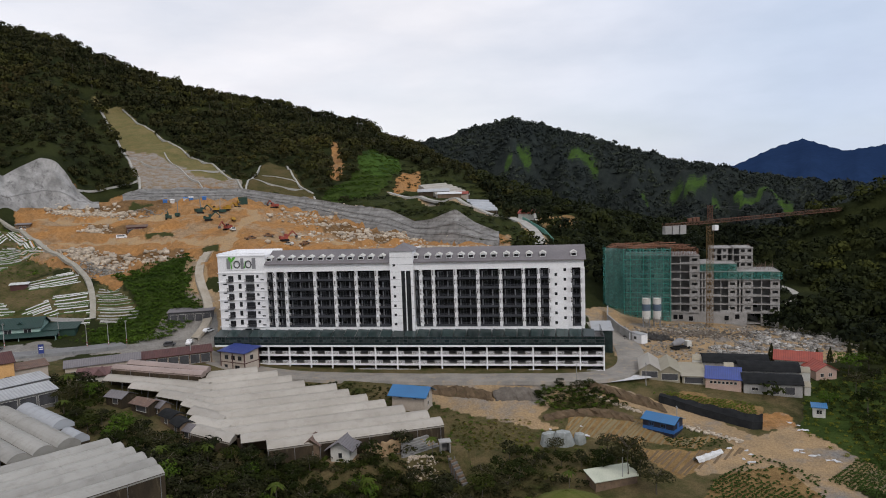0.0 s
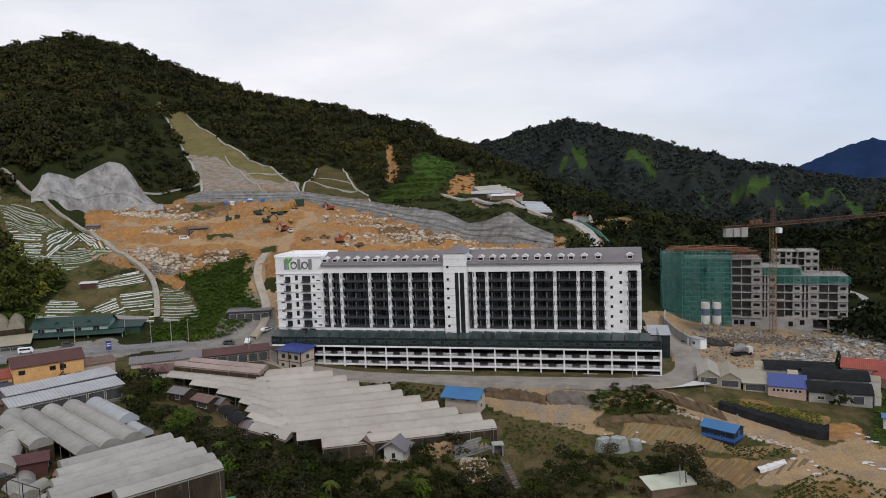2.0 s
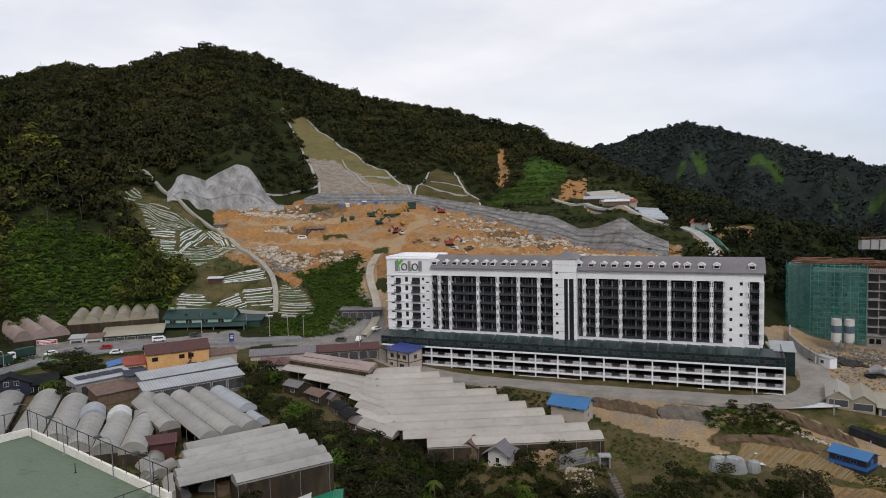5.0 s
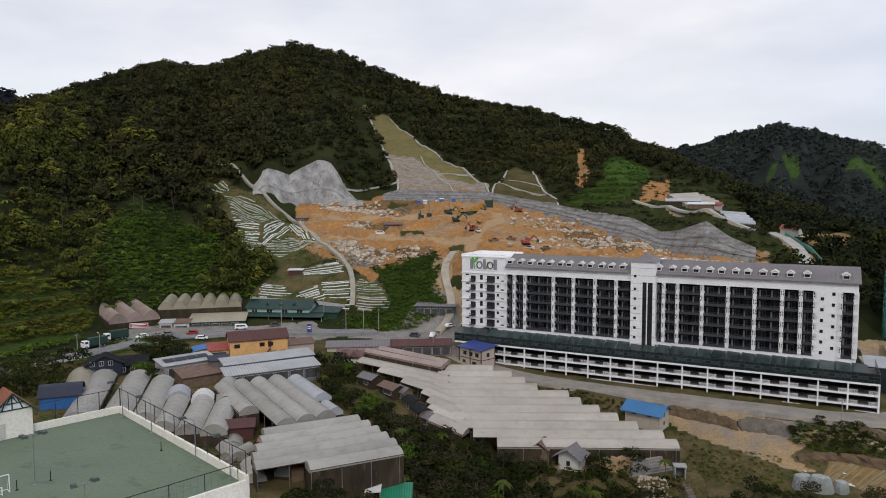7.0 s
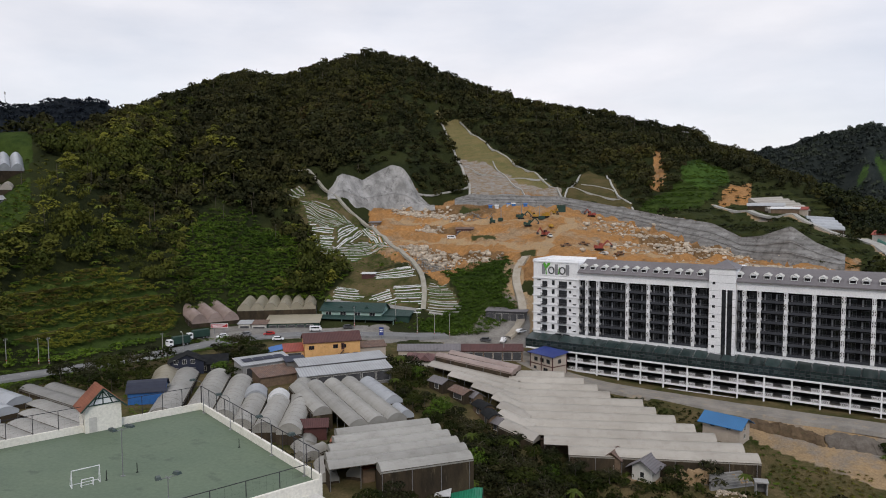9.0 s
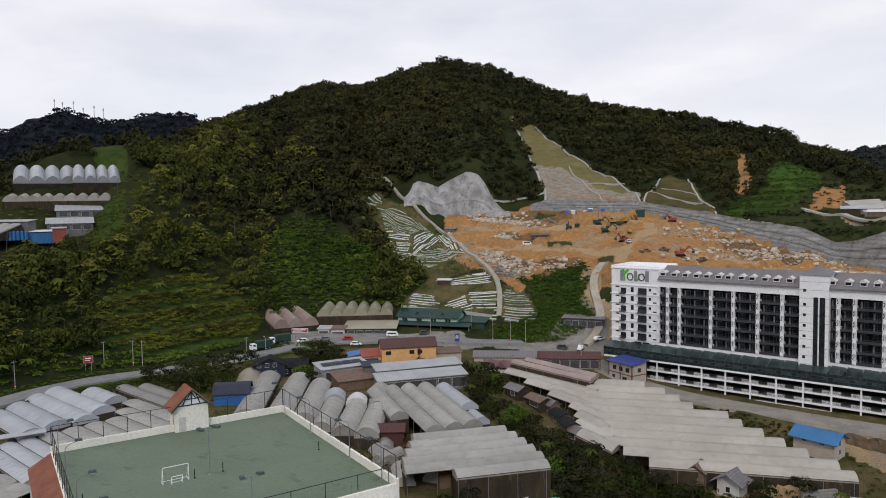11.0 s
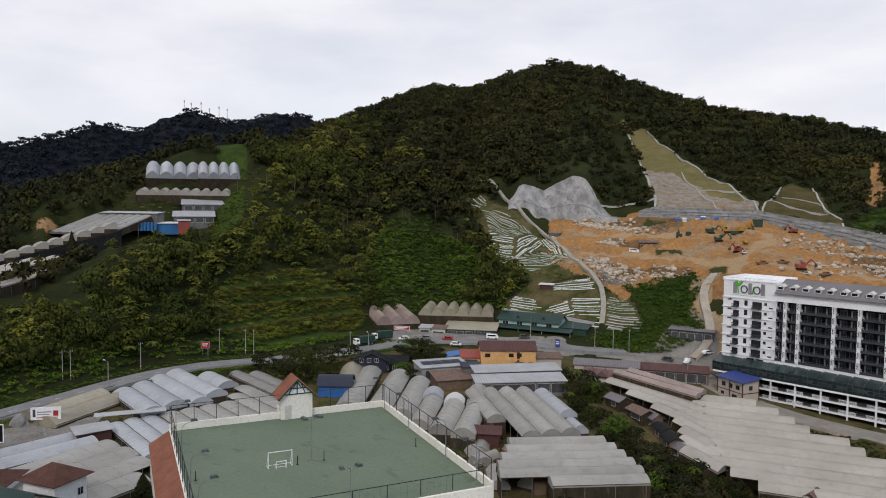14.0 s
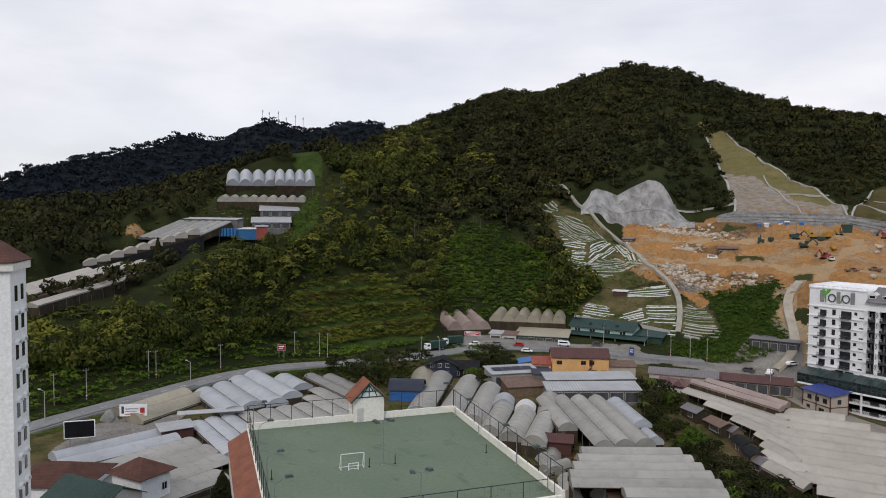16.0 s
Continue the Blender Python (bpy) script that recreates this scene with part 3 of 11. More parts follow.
def land():
    """The sheet of heights over bearing and range, rounded a little where guide lines meet."""
    ds, zs = profile(BEARINGS)
    grid = np.stack([np.interp(RANGES, ds[:, i], zs[:, i]) for i in range(len(BEARINGS))], 1)
    for _ in range(2):
        grid[1:-1] = 0.25 * grid[:-2] + 0.5 * grid[1:-1] + 0.25 * grid[2:]
    for _ in range(3):
        grid[:, 1:-1] = 0.25 * grid[:, :-2] + 0.5 * grid[:, 1:-1] + 0.25 * grid[:, 2:]
    a = np.radians(BEARINGS)[None]
    x, y = -RANGES[:, None] * np.sin(a), RANGES[:, None] * np.cos(a)
    ds_foot, ds_back, ds_crest = ds[4][None], ds[7][None], ds[8][None]
    r = RANGES[:, None]
    wild = np.clip((r - ds_foot - 25) / 60, 0, 1) * np.clip(np.abs(r - ds_crest) / 60, 0.15, 1)
    pit = ((a > radians(-5)) & (a < radians(31)) & (r > ds[5][None] - 10) & (r < ds_back + 2)) * 1.0
    grid = grid + ripple(x, y) * (0.12 + wild * (1 - pit) * np.clip(r / 300, 0.8, 3.0) * 1.3)
    # spurs and gullies down the second hill, and shallower ones down the main hill
    deg = np.degrees(a)
    up = np.clip((r - ds_crest - 90) / 120, 0, 1) * np.clip((second_d(deg) - 30 - r) / 130, 0, 1) * np.clip((10 - deg) / 4, 0, 1)
    grid = grid + 13 * up * np.sin(deg * 1.35 + r * 0.012 + 0.8 * np.sin(r * 0.02)) + 5 * up * np.sin(deg * 3.3 - r * 0.02)
    down = np.clip((r - ds_back - 15) / 70, 0, 1) * np.clip((ds_crest - 25 - r) / 90, 0, 1) * np.clip((deg - 33) / 4, 0, 1)
    grid = grid + 5.5 * down * np.sin(deg * 0.95 + 1.1 * np.sin(r * 0.012)) + 2.6 * down * np.sin(deg * 2.3 + r * 0.03)
    plot = inside(x, y, HILL_PLOT).astype(float)
    for _ in range(2):
        plot[1:-1, 1:-1] = 0.2 * (plot[1:-1, 1:-1] + plot[:-2, 1:-1] + plot[2:, 1:-1] + plot[1:-1, :-2] + plot[1:-1, 2:])
    grid = grid - 6.0 * plot
    # the shelf that carries the large greenhouse
    c, s = math.cos(radians(17)), math.sin(radians(17))
    u, v = (x + 72) * c + (y - 208) * s, -(x + 72) * s + (y - 208) * c
    shelf = (u > 6) & (u < 61) & (v > -64) & (v < -8)
    grid = np.where(shelf, np.maximum(grid, -5.0 + 0.11 * np.clip(v + 55, 0, 60)), grid)
    # the quarry floor lies in uneven benches
    step = grid + 1.2 * np.sin(x * 0.05 + y * 0.08) + 0.8 * np.sin(x * 0.17 - y * 0.05)
    step = step + 0.9 * np.sin(x * 0.29 + 1.4 * np.sin(y * 0.23)) + 0.5 * np.sin(x * 0.53 - y * 0.41)
    bench = (np.floor(step / 5.0) + np.clip((step / 5.0 - np.floor(step / 5.0) - 0.72) / 0.28, 0, 1)) * 5.0
    return x, y, grid + pit * (bench - step) * 0.85


LAND_X, LAND_Y, LAND_Z = land()


def ground(x, y):
    """Height of the land at a place, or at many."""
    x, y = np.asarray(x, float), np.asarray(y, float)
    a, r = np.degrees(np.arctan2(-x, y)), np.hypot(x, y)
    i = np.clip((a - BEARINGS[0]) / 0.25, 0, len(BEARINGS) - 1.001)
    j = np.clip(np.interp(r, RANGES, np.arange(len(RANGES))), 0, len(RANGES) - 1.001)
    i0, j0 = i.astype(int), j.astype(int)
    u, v = i - i0, j - j0
    z = (LAND_Z[j0, i0] * (1 - u) + LAND_Z[j0, i0 + 1] * u) * (1 - v) + (LAND_Z[j0 + 1, i0] * (1 - u) + LAND_Z[j0 + 1, i0 + 1] * u) * v
    return float(z) if z.ndim == 0 else z

# ---------------------------------------------------------------- the ground sheet
def near_line(px, py, line, width):
    """1 on a track along a line of places, falling to 0 at its edge."""
    best = np.full(np.shape(px), 1e9)
    for (x0, y0), (x1, y1) in zip(line, line[1:]):
        dx, dy = x1 - x0, y1 - y0
        t = np.clip(((px - x0) * dx + (py - y0) * dy) / (dx * dx + dy * dy), 0, 1)
        best = np.minimum(best, np.hypot(px - x0 - t * dx, py - y0 - t * dy))
    return np.clip((width / 2 - best) / 1.2 + 0.5, 0, 1)


STRIP = [(-260, 536), (-232, 503), (-195, 446), (-172, 408), (-170, 404), (-150, 412), (-118, 423), (-121, 430), (-144, 452), (-173, 476), (-229, 524)]
STRIP_ROCK = [(-205, 462), (-170, 404), (-118, 423), (-121, 430), (-147, 428), (-176, 455)]
FAN = [(-118, 423), (-117, 432), (-117, 473), (-103, 475), (-74, 418), (-76, 414), (-96, 422)]
TERRACE = [(-270, 348), (-263, 356), (-236, 346), (-219, 349), (-174, 307), (-155, 294), (-177, 280), (-199, 281), (-220, 305)]
FIELD_WEST = [(-177, 281), (-150, 288), (-140, 276), (-134, 262), (-151, 258), (-174, 255), (-180, 264)]
FIELD_EAST = [(-140, 280), (-130, 281), (-116, 264), (-131, 261)]
PATH = [(-283, 372), (-257, 365), (-237, 350), (-226, 347), (-211, 347), (-169, 304), (-147, 287), (-138, 276), (-132, 261)]
QUARRY_ROAD = [(-98.4, 294), (-103, 291), (-103, 287), (-99.9, 285), (-96.8, 279), (-99, 275.3), (-95.4, 272.3), (-89, 269.7), (-84.6, 266), (-86.5, 262), (-92, 254)]
BANK = [(-136, 287), (-123, 288), (-107, 296), (-103, 292), (-101, 284), (-100.5, 276), (-95, 270), (-91, 266), (-98, 258), (-104, 252), (-110, 247), (-124, 243), (-130, 254), (-124, 258), (-117, 267), (-126, 279)]
TEA = [(-49, 534), (-35, 560), (-27, 505), (-35, 456), (-53, 408), (-70, 416), (-58, 479)]
SCAR = [(-82, 542), (-75, 531), (-66, 487), (-67, 464), (-72, 463)]
SLIP = [(-26, 500), (-14, 512), (-14, 459), (-31, 452)]
YARD = [(-150, 226), (-128, 226), (-123, 236), (-112, 246), (-105, 266), (-87, 265), (-82, 250), (-84, 240), (-93, 240)]
JUNCTION = [(-200, 200), (-185, 190), (-172, 205), (-130, 232), (-140, 244), (-160, 230), (-190, 222)]
MAIN_ROAD = [(-172, -20), (-180, 20), (-184, 40), (-187, 47), (-191, 60), (-197, 84), (-202, 109), (-201, 128), (-193, 149), (-186, 170), (-182, 190), (-174, 208), (-158, 221), (-136, 231), (-122, 238), (-114, 245)]
HOTEL_ROAD = [(-92, 246), (-78, 232), (-61, 222), (-42, 219), (-16, 214), (19, 209.5), (41, 207.5), (53, 211), (60, 222), (64, 245), (60, 275)]
DIRT_ROAD = [(38, 207), (57, 193), (70, 181), (76, 172), (82, 159), (84, 140), (82, 110)]
DIRT_LOT = [(-10, 208), (6, 208), (41, 208), (38, 199), (30, 195), (24, 188), (31, 182), (22, 184), (2, 194), (-6, 200)]
SITE = [(56, 285), (58, 254), (56, 222), (62, 216), (76, 222), (113, 224), (130, 225), (141, 236), (139, 250), (128, 264), (120, 290), (90, 300)]
SITE_SLOPE = [(74, 272), (88, 280), (106, 277), (112, 262), (104, 251), (88, 251), (77, 252)]
GREEN_FIELD = [(1, 188), (22, 188), (22, 176), (15, 174), (0, 176)]
TAN_FIELD = [(33, 188), (53, 185), (58, 176), (72, 177), (61, 171), (30, 179)]
BROWN_FIELD = [(44, 172), (61, 170), (76, 170), (53, 157)]
CROP_FIELD = [(60, 155), (75, 167), (83, 154), (80, 140), (83, 130), (50, 140)]
NET_FIELD = [(69, 203), (87, 190), (81, 179), (62, 195)]
EAST_SLOPE = [(106, 205), (140, 215), (150, 190), (98, 150), (93, 164), (90, 175)]
VALLEY_TRACK = [(138, 296), (145, 300), (150, 303.5), (157, 309.5), (162, 317), (163.5, 325), (160, 333)]
HILL_TRACK = [(-32, 449), (-14, 436), (6, 406), (25, 396), (40, 386), (45, 359), (50, 343)]
SPUR_TERRACE = [(-225, 143.6), (-247, 158.5), (-251.4, 178), (-251.7, 203), (-237.7, 213.5), (-217, 211), (-204, 190), (-210, 160.6)]
DIRT_FORK = [(72, 172), (89.6, 179.4), (92.6, 174), (95.4, 163.7), (97.6, 152.5), (92, 143), (88, 148), (81.5, 161), (58, 157.5), (57, 160.5)]
NET_EARTH = [(82.5, 187), (92.7, 187.3), (90.5, 178), (80.5, 178.5)]
FORECOURT = [(-167, 45), (-180, 58), (-180, 70), (-173, 79), (-165, 64), (-160, 48)]
SHELF_EARTH = [(-30.5, 163.5), (-11, 169.5), (-9, 165.5), (-28, 160)]
HAUL = [([(-92, 296), (-95.6, 315), (-97.4, 330), (-98.5, 354), (-96.4, 365), (-101.5, 381), (-112, 386)], 5), ([(-204, 357), (-179, 355), (-168, 363), (-155, 364), (-140, 370), (-120, 376)], 5), ([(-172, 319), (-154, 329), (-125, 324), (-99, 314)], 5), ([(-99, 314), (-70, 316), (-40, 308), (-10, 300)], 5)]
BROWN_CUTS = ([(-199, 387), (-156, 406), (-146, 382), (-160, 374), (-187, 378)], [(-172, 313), (-112, 307), (-106, 290), (-141, 300)], [(-68, 384), (-25, 376), (-17, 340), (-46, 317), (-60, 350)], [(-176, 352), (-150, 350), (-140, 342), (-170, 340)])
WEEDY = ([(-144, 340), (-129, 340), (-125, 329), (-140, 331)], [(-107, 316), (-97, 306), (-93, 291), (-101, 296)], [(-172, 393), (-160, 396), (-158, 384), (-168, 380)])
FARM_SCAR = [(-371, 137), (-369, 145), (-362, 145), (-354, 137), (-360, 133)]
TUNNEL_FRONT = [(-258, 52), (-272, 80), (-288, 112)]
FARM_VERGE = [(-318, 207), (-320, 220), (-288, 200), (-274, 184), (-280, 176), (-303, 192)]
FARM_MEADOW = [(-338, 222), (-322, 222), (-368, 258), (-388, 246)]
TEA_PLOTS = ([(63, 853), (71, 857), (87, 839), (76, 828), (62, 842)], [(82, 878), (101, 872), (117, 850), (120, 842), (97, 843)], [(127, 866), (163, 899), (182, 886), (195, 886), (162, 858)],
             [(195, 886), (209, 873), (222, 858), (219, 846), (200, 851)], [(205, 827), (226, 826), (240, 807), (229, 801), (204, 809)], [(271, 847), (287, 801), (285, 770), (268, 800), (264, 828)],
             [(276, 850), (304, 842), (306, 800), (301, 758), (292, 789)], [(332, 821), (344, 784), (349, 736), (312, 736), (325, 781)], [(357, 813), (390, 778), (356, 756)], [(254, 888), (270, 874), (257, 863)], [(88, 552), (97, 540), (92, 520), (80, 526)])
TEA_SLOPE = [(-72, 431), (-57, 476), (-49, 533), (-27, 527), (8, 495), (28, 491), (37, 436), (40, 332), (24, 329), (-3, 363), (-23, 383), (-50, 402)]
BROWN_PLOT = [(57, 366), (70, 378), (76, 398), (80, 420), (66, 436), (56, 424), (50, 392)]


def far_patches(x, y):
    """Bright tea plots on the flanks of the second hill."""
    wx, wy = x + 3.0 * np.sin(y * 0.21), y + 5.0 * np.sin(x * 0.17)
    out = np.zeros(np.shape(x), bool)
    for plot in TEA_PLOTS:
        out |= inside(wx, wy, plot)
    return out


def quarry_mask():
    a, r = np.degrees(np.arctan2(-LAND_X, LAND_Y)), np.hypot(LAND_X, LAND_Y)
    m = (a > -5.5) & (a < 31.2) & (r < wall_d(a) + 1) & (r > np.minimum(ledge_d(a) - 9, 400))
    return m.astype(float)


def soften(m, n=2):
    for _ in range(n):
        m[1:-1, 1:-1] = 0.25 * m[1:-1, 1:-1] * 2 + 0.125 * (m[:-2, 1:-1] + m[2:, 1:-1] + m[1:-1, :-2] + m[1:-1, 2:])
    return m


BEARING, REACH = np.degrees(np.arctan2(-LAND_X, LAND_Y)), np.hypot(LAND_X, LAND_Y)


def zones():
    def region(*outlines):
        return soften(np.max([inside(LAND_X, LAND_Y, o) for o in outlines], 0).astype(float), 1)
    quarry = soften(quarry_mask())
    out = {
        "dirt": np.maximum.reduce([quarry * (1 - region(BANK)), region(SCAR, SLIP, FARM_SCAR, NET_EARTH)]),
        "gravel": np.maximum.reduce([region(DIRT_LOT, SITE, YARD, JUNCTION, FORECOURT, SHELF_EARTH, DIRT_FORK), near_line(LAND_X, LAND_Y, DIRT_ROAD, 8), near_line(LAND_X, LAND_Y, QUARRY_ROAD, 6), near_line(LAND_X, LAND_Y, HILL_TRACK, 5)]),
        "graded": region(STRIP),
        "fan_grass": region(FAN),
        "stony": region(STRIP_ROCK),
        "haul": np.maximum.reduce([near_line(LAND_X, LAND_Y, q, w) for q, w in HAUL]),
        "paved": region(JUNCTION, YARD, FORECOURT, [(-160, 222), (-128, 222), (-122, 236), (-150, 240)]),
        "brown": region(*BROWN_CUTS),
        "weedy": region(*WEEDY),
        "grassy": region(TEA_SLOPE),
        "meadow": np.maximum(region(BANK, TEA, EAST_SLOPE, SPUR_TERRACE, FARM_MEADOW, FARM_VERGE), 0),
        "tea": np.maximum(soften(far_patches(LAND_X, LAND_Y).astype(float), 1), region([(-49, 534), (-35, 560), (-27, 505), (-38, 470), (-52, 480), (-60, 500)])),
        # far slopes whose ground colour carries painted distance haze
        "far_haze": ((BEARING < 8) & (REACH > crest_d(BEARING) + 4)).astype(float),
        "ridge_haze": ((BEARING > 46) & (REACH > np.maximum(second_d(BEARING) - 430, 470))).astype(float),
        "soil": region(TAN_FIELD, BROWN_FIELD, CROP_FIELD, NET_FIELD, BROWN_PLOT, SITE_SLOPE),
    }
    a, r = np.degrees(np.arctan2(-LAND_X, LAND_Y)), np.hypot(LAND_X, LAND_Y)
    # brown earth with shade painted in where the quarry's benches are steep
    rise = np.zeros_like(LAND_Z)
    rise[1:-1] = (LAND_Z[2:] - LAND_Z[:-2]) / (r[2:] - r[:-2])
    out["steep_shade"] = soften(np.clip((rise - 0.42) / 0.4, 0, 1) * quarry, 1)
    out["rough"] = np.maximum(np.clip((np.where(a > 24, street_d(a) - 4, foot_d(a)) - r) / 10, 0, 1) * np.clip((a + 30) / 6, 0, 1), region(TERRACE, FIELD_WEST, FIELD_EAST))
    return out


def ground_material():
    m, nt, bsdf = bare("valley_ground")

    def mask(name, edge=0.22):
        at = nt.nodes.new("ShaderNodeAttribute")
        at.attribute_name = name
        v = math_node(nt, "ADD", at.outputs["Fac"], math_node(nt, "MULTIPLY", math_node(nt, "SUBTRACT", noise_node(nt, 0.35, 5, 0.65), 0.5), 1.1))
        return ramp_node(nt, v, 0.5 - edge / 2, 0.5 + edge / 2, (0, 0, 0), (1, 1, 1))
    col = ramp_node(nt, noise_node(nt, 0.06, 6, 0.65), 0.35, 0.66, (0.018, 0.023, 0.009), (0.036, 0.042, 0.014))
    rough = ramp_node(nt, noise_node(nt, 0.12, 7, 0.7), 0.36, 0.62, (0.045, 0.054, 0.016), (0.15, 0.115, 0.058))
    col = mix_node(nt, mask("rough", 0.5), col, rough)
    # wooded ground beyond the crests, tinted for haze like its trees
    col = mix_node(nt, mask("far_haze"), col, ramp_node(nt, noise_node(nt, 0.09, 6, 0.7), 0.35, 0.65, (0.014, 0.018, 0.018), (0.030, 0.037, 0.032)))
    col = mix_node(nt, mask("ridge_haze"), col, ramp_node(nt, noise_node(nt, 0.07, 6, 0.7), 0.35, 0.65, (0.009, 0.012, 0.017), (0.018, 0.023, 0.028)))
    meadow = ramp_node(nt, noise_node(nt, 0.14, 6, 0.65), 0.35, 0.65, (0.026, 0.046, 0.010), (0.054, 0.080, 0.018))
    col = mix_node(nt, mask("meadow"), col, meadow)
    col = mix_node(nt, mask("tea"), col, ramp_node(nt, noise_node(nt, 0.05, 5, 0.6, (1, 1, 2)), 0.35, 0.65, (0.030, 0.055, 0.016), (0.062, 0.115, 0.022)))
    grassy = ramp_node(nt, noise_node(nt, 0.2, 6, 0.65, (1, 1, 3)), 0.35, 0.65, (0.022, 0.032, 0.010), (0.046, 0.050, 0.016))
    col = mix_node(nt, math_node(nt, "MULTIPLY", mask("grassy"), math_node(nt, "SUBTRACT", 1.0, mask("meadow"))), col, grassy)
    graded = ramp_node(nt, noise_node(nt, 0.08, 6, 0.7, (1, 1, 2.5)), 0.35, 0.65, (0.13, 0.125, 0.05), (0.21, 0.165, 0.075))
    col = mix_node(nt, mask("graded"), col, graded)
    col = mix_node(nt, mask("fan_grass"), col, ramp_node(nt, noise_node(nt, 0.1, 6, 0.7, (1, 1, 3)), 0.35, 0.65, (0.060, 0.058, 0.022), (0.115, 0.088, 0.040)))
    stony = ramp_node(nt, noise_node(nt, 0.25, 7, 0.75, (1, 1, 4)), 0.4, 0.6, (0.24, 0.17, 0.10), (0.30, 0.285, 0.265))
    col = mix_node(nt, mask("stony"), col, stony)
    dirt = ramp_node(nt, noise_node(nt, 0.07, 7, 0.65), 0.36, 0.62, (0.44, 0.225, 0.082), (0.35, 0.20, 0.092))
    pale = ramp_node(nt, noise_node(nt, 0.045, 6, 0.7), 0.52, 0.6, (0, 0, 0), (1, 1, 1))
    dirt = mix_node(nt, math_node(nt, "MULTIPLY", pale, 0.75), dirt, (0.36, 0.275, 0.185))
    dark = ramp_node(nt, noise_node(nt, 0.3, 6, 0.75), 0.58, 0.68, (0, 0, 0), (1, 1, 1))
    dirt = mix_node(nt, math_node(nt, "MULTIPLY", dark, 0.4), dirt, (0.2, 0.115, 0.055))
    strata = ramp_node(nt, noise_node(nt, 0.55, 7, 0.7, (1, 1, 0.45)), 0.38, 0.62, (0.45, 0.39, 0.32), (1.2, 1.17, 1.1))
    dirt = mix_node(nt, 0.45, dirt, strata, "MULTIPLY")
    grey = ramp_node(nt, noise_node(nt, 0.11, 7, 0.75), 0.6, 0.67, (0, 0, 0), (1, 1, 1))
    dirt = mix_node(nt, math_node(nt, "MULTIPLY", grey, 0.6), dirt, (0.27, 0.24, 0.2))
    dirt = mix_node(nt, mask("brown", 0.5), dirt, ramp_node(nt, noise_node(nt, 0.35, 6, 0.7, (1, 1, 0.5)), 0.35, 0.65, (0.13, 0.075, 0.035), (0.24, 0.145, 0.07)))
    # steep bench faces: their shade goes into the dirt colour
    dirt = mix_node(nt, math_node(nt, "MULTIPLY", mask("steep_shade", 0.5), 0.8), dirt, ramp_node(nt, noise_node(nt, 0.5, 6, 0.7, (1, 1, 0.5)), 0.35, 0.65, (0.12, 0.07, 0.034), (0.30, 0.165, 0.075)))
    dirt = mix_node(nt, mask("haul", 0.4), dirt, ramp_node(nt, noise_node(nt, 0.3, 5, 0.6), 0.35, 0.65, (0.44, 0.29, 0.15), (0.36, 0.26, 0.16)))
    dirt = mix_node(nt, mask("weedy", 0.4), dirt, (0.05, 0.055, 0.018))
    col = mix_node(nt, mask("dirt"), col, dirt)
    soil = ramp_node(nt, noise_node(nt, 0.3, 5, 0.7), 0.35, 0.65, (0.20, 0.125, 0.055), (0.31, 0.20, 0.088))
    col = mix_node(nt, mask("soil"), col, soil)
    gravel = ramp_node(nt, noise_node(nt, 0.16, 7, 0.7), 0.35, 0.62, (0.29, 0.215, 0.135), (0.42, 0.29, 0.16))
    gravel = mix_node(nt, ramp_node(nt, noise_node(nt, 0.1, 5, 0.6), 0.5, 0.66, (0, 0, 0), (1, 1, 1)), gravel, (0.235, 0.22, 0.2))
    col = mix_node(nt, mask("gravel"), col, gravel)
    col = mix_node(nt, mask("paved", 0.3), col, ramp_node(nt, noise_node(nt, 0.2, 6, 0.65), 0.35, 0.65, (0.30, 0.285, 0.26), (0.2, 0.185, 0.165)))
    fine = noise_node(nt, 1.7, 6, 0.75)
    col = mix_node(nt, 0.6, col, ramp_node(nt, fine, 0.3, 0.7, (0.45, 0.45, 0.45), (1.3, 1.3, 1.3)), "MULTIPLY")
    nt.links.new(col, bsdf.inputs["Base Color"])
    bsdf.inputs["Roughness"].default_value = 0.95
    bsdf.inputs["Specular IOR Level"].default_value = 0.05
    bump_node(nt, fine, 0.9, 0.5, bsdf)
    return m


GROUND = ground_material()


def build_ground():
    nr, na = LAND_X.shape
    verts = np.stack([LAND_X, LAND_Y, LAND_Z], -1).reshape(-1, 3)
    idx = np.arange(nr * na).reshape(nr, na)
    quads = np.stack([idx[:-1, :-1], idx[:-1, 1:], idx[1:, 1:], idx[1:, :-1]], -1).reshape(-1, 4)[:, ::-1]
    ob = bulk("ground", verts, quads, GROUND, "valley ground of forest floor, quarry dirt, gravel and fields", "ground", "structure")
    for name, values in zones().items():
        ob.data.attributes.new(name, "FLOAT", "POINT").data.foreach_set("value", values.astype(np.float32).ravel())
    ob.data.shade_smooth()
    # the land behind the hover point, out of view
    ring = Geo()
    ang = np.radians(np.linspace(110, 285, 40))
    for a, b in zip(ang, ang[1:]):
        for r0, z0, r1, z1 in ((30, -14, 200, 4), (200, 4, 700, 60), (700, 60, 4600, -40)):
            ring.add([(-r * math.sin(q), r * math.cos(q), z) for r, q, z in ((r0, a, z0), (r1, a, z1), (r1, b, z1), (r0, b, z0))], [(3, 2, 1, 0)])
    disc = [(-30 * math.sin(q), 30 * math.cos(q), -14) for q in np.radians(np.arange(0, 360, 10))]
    ring.add(disc, [tuple(range(36))])
    solo("ground_behind", ring, GROUND, "wooded valley ground beyond the settlement", "ground", kind="structure")


build_ground()


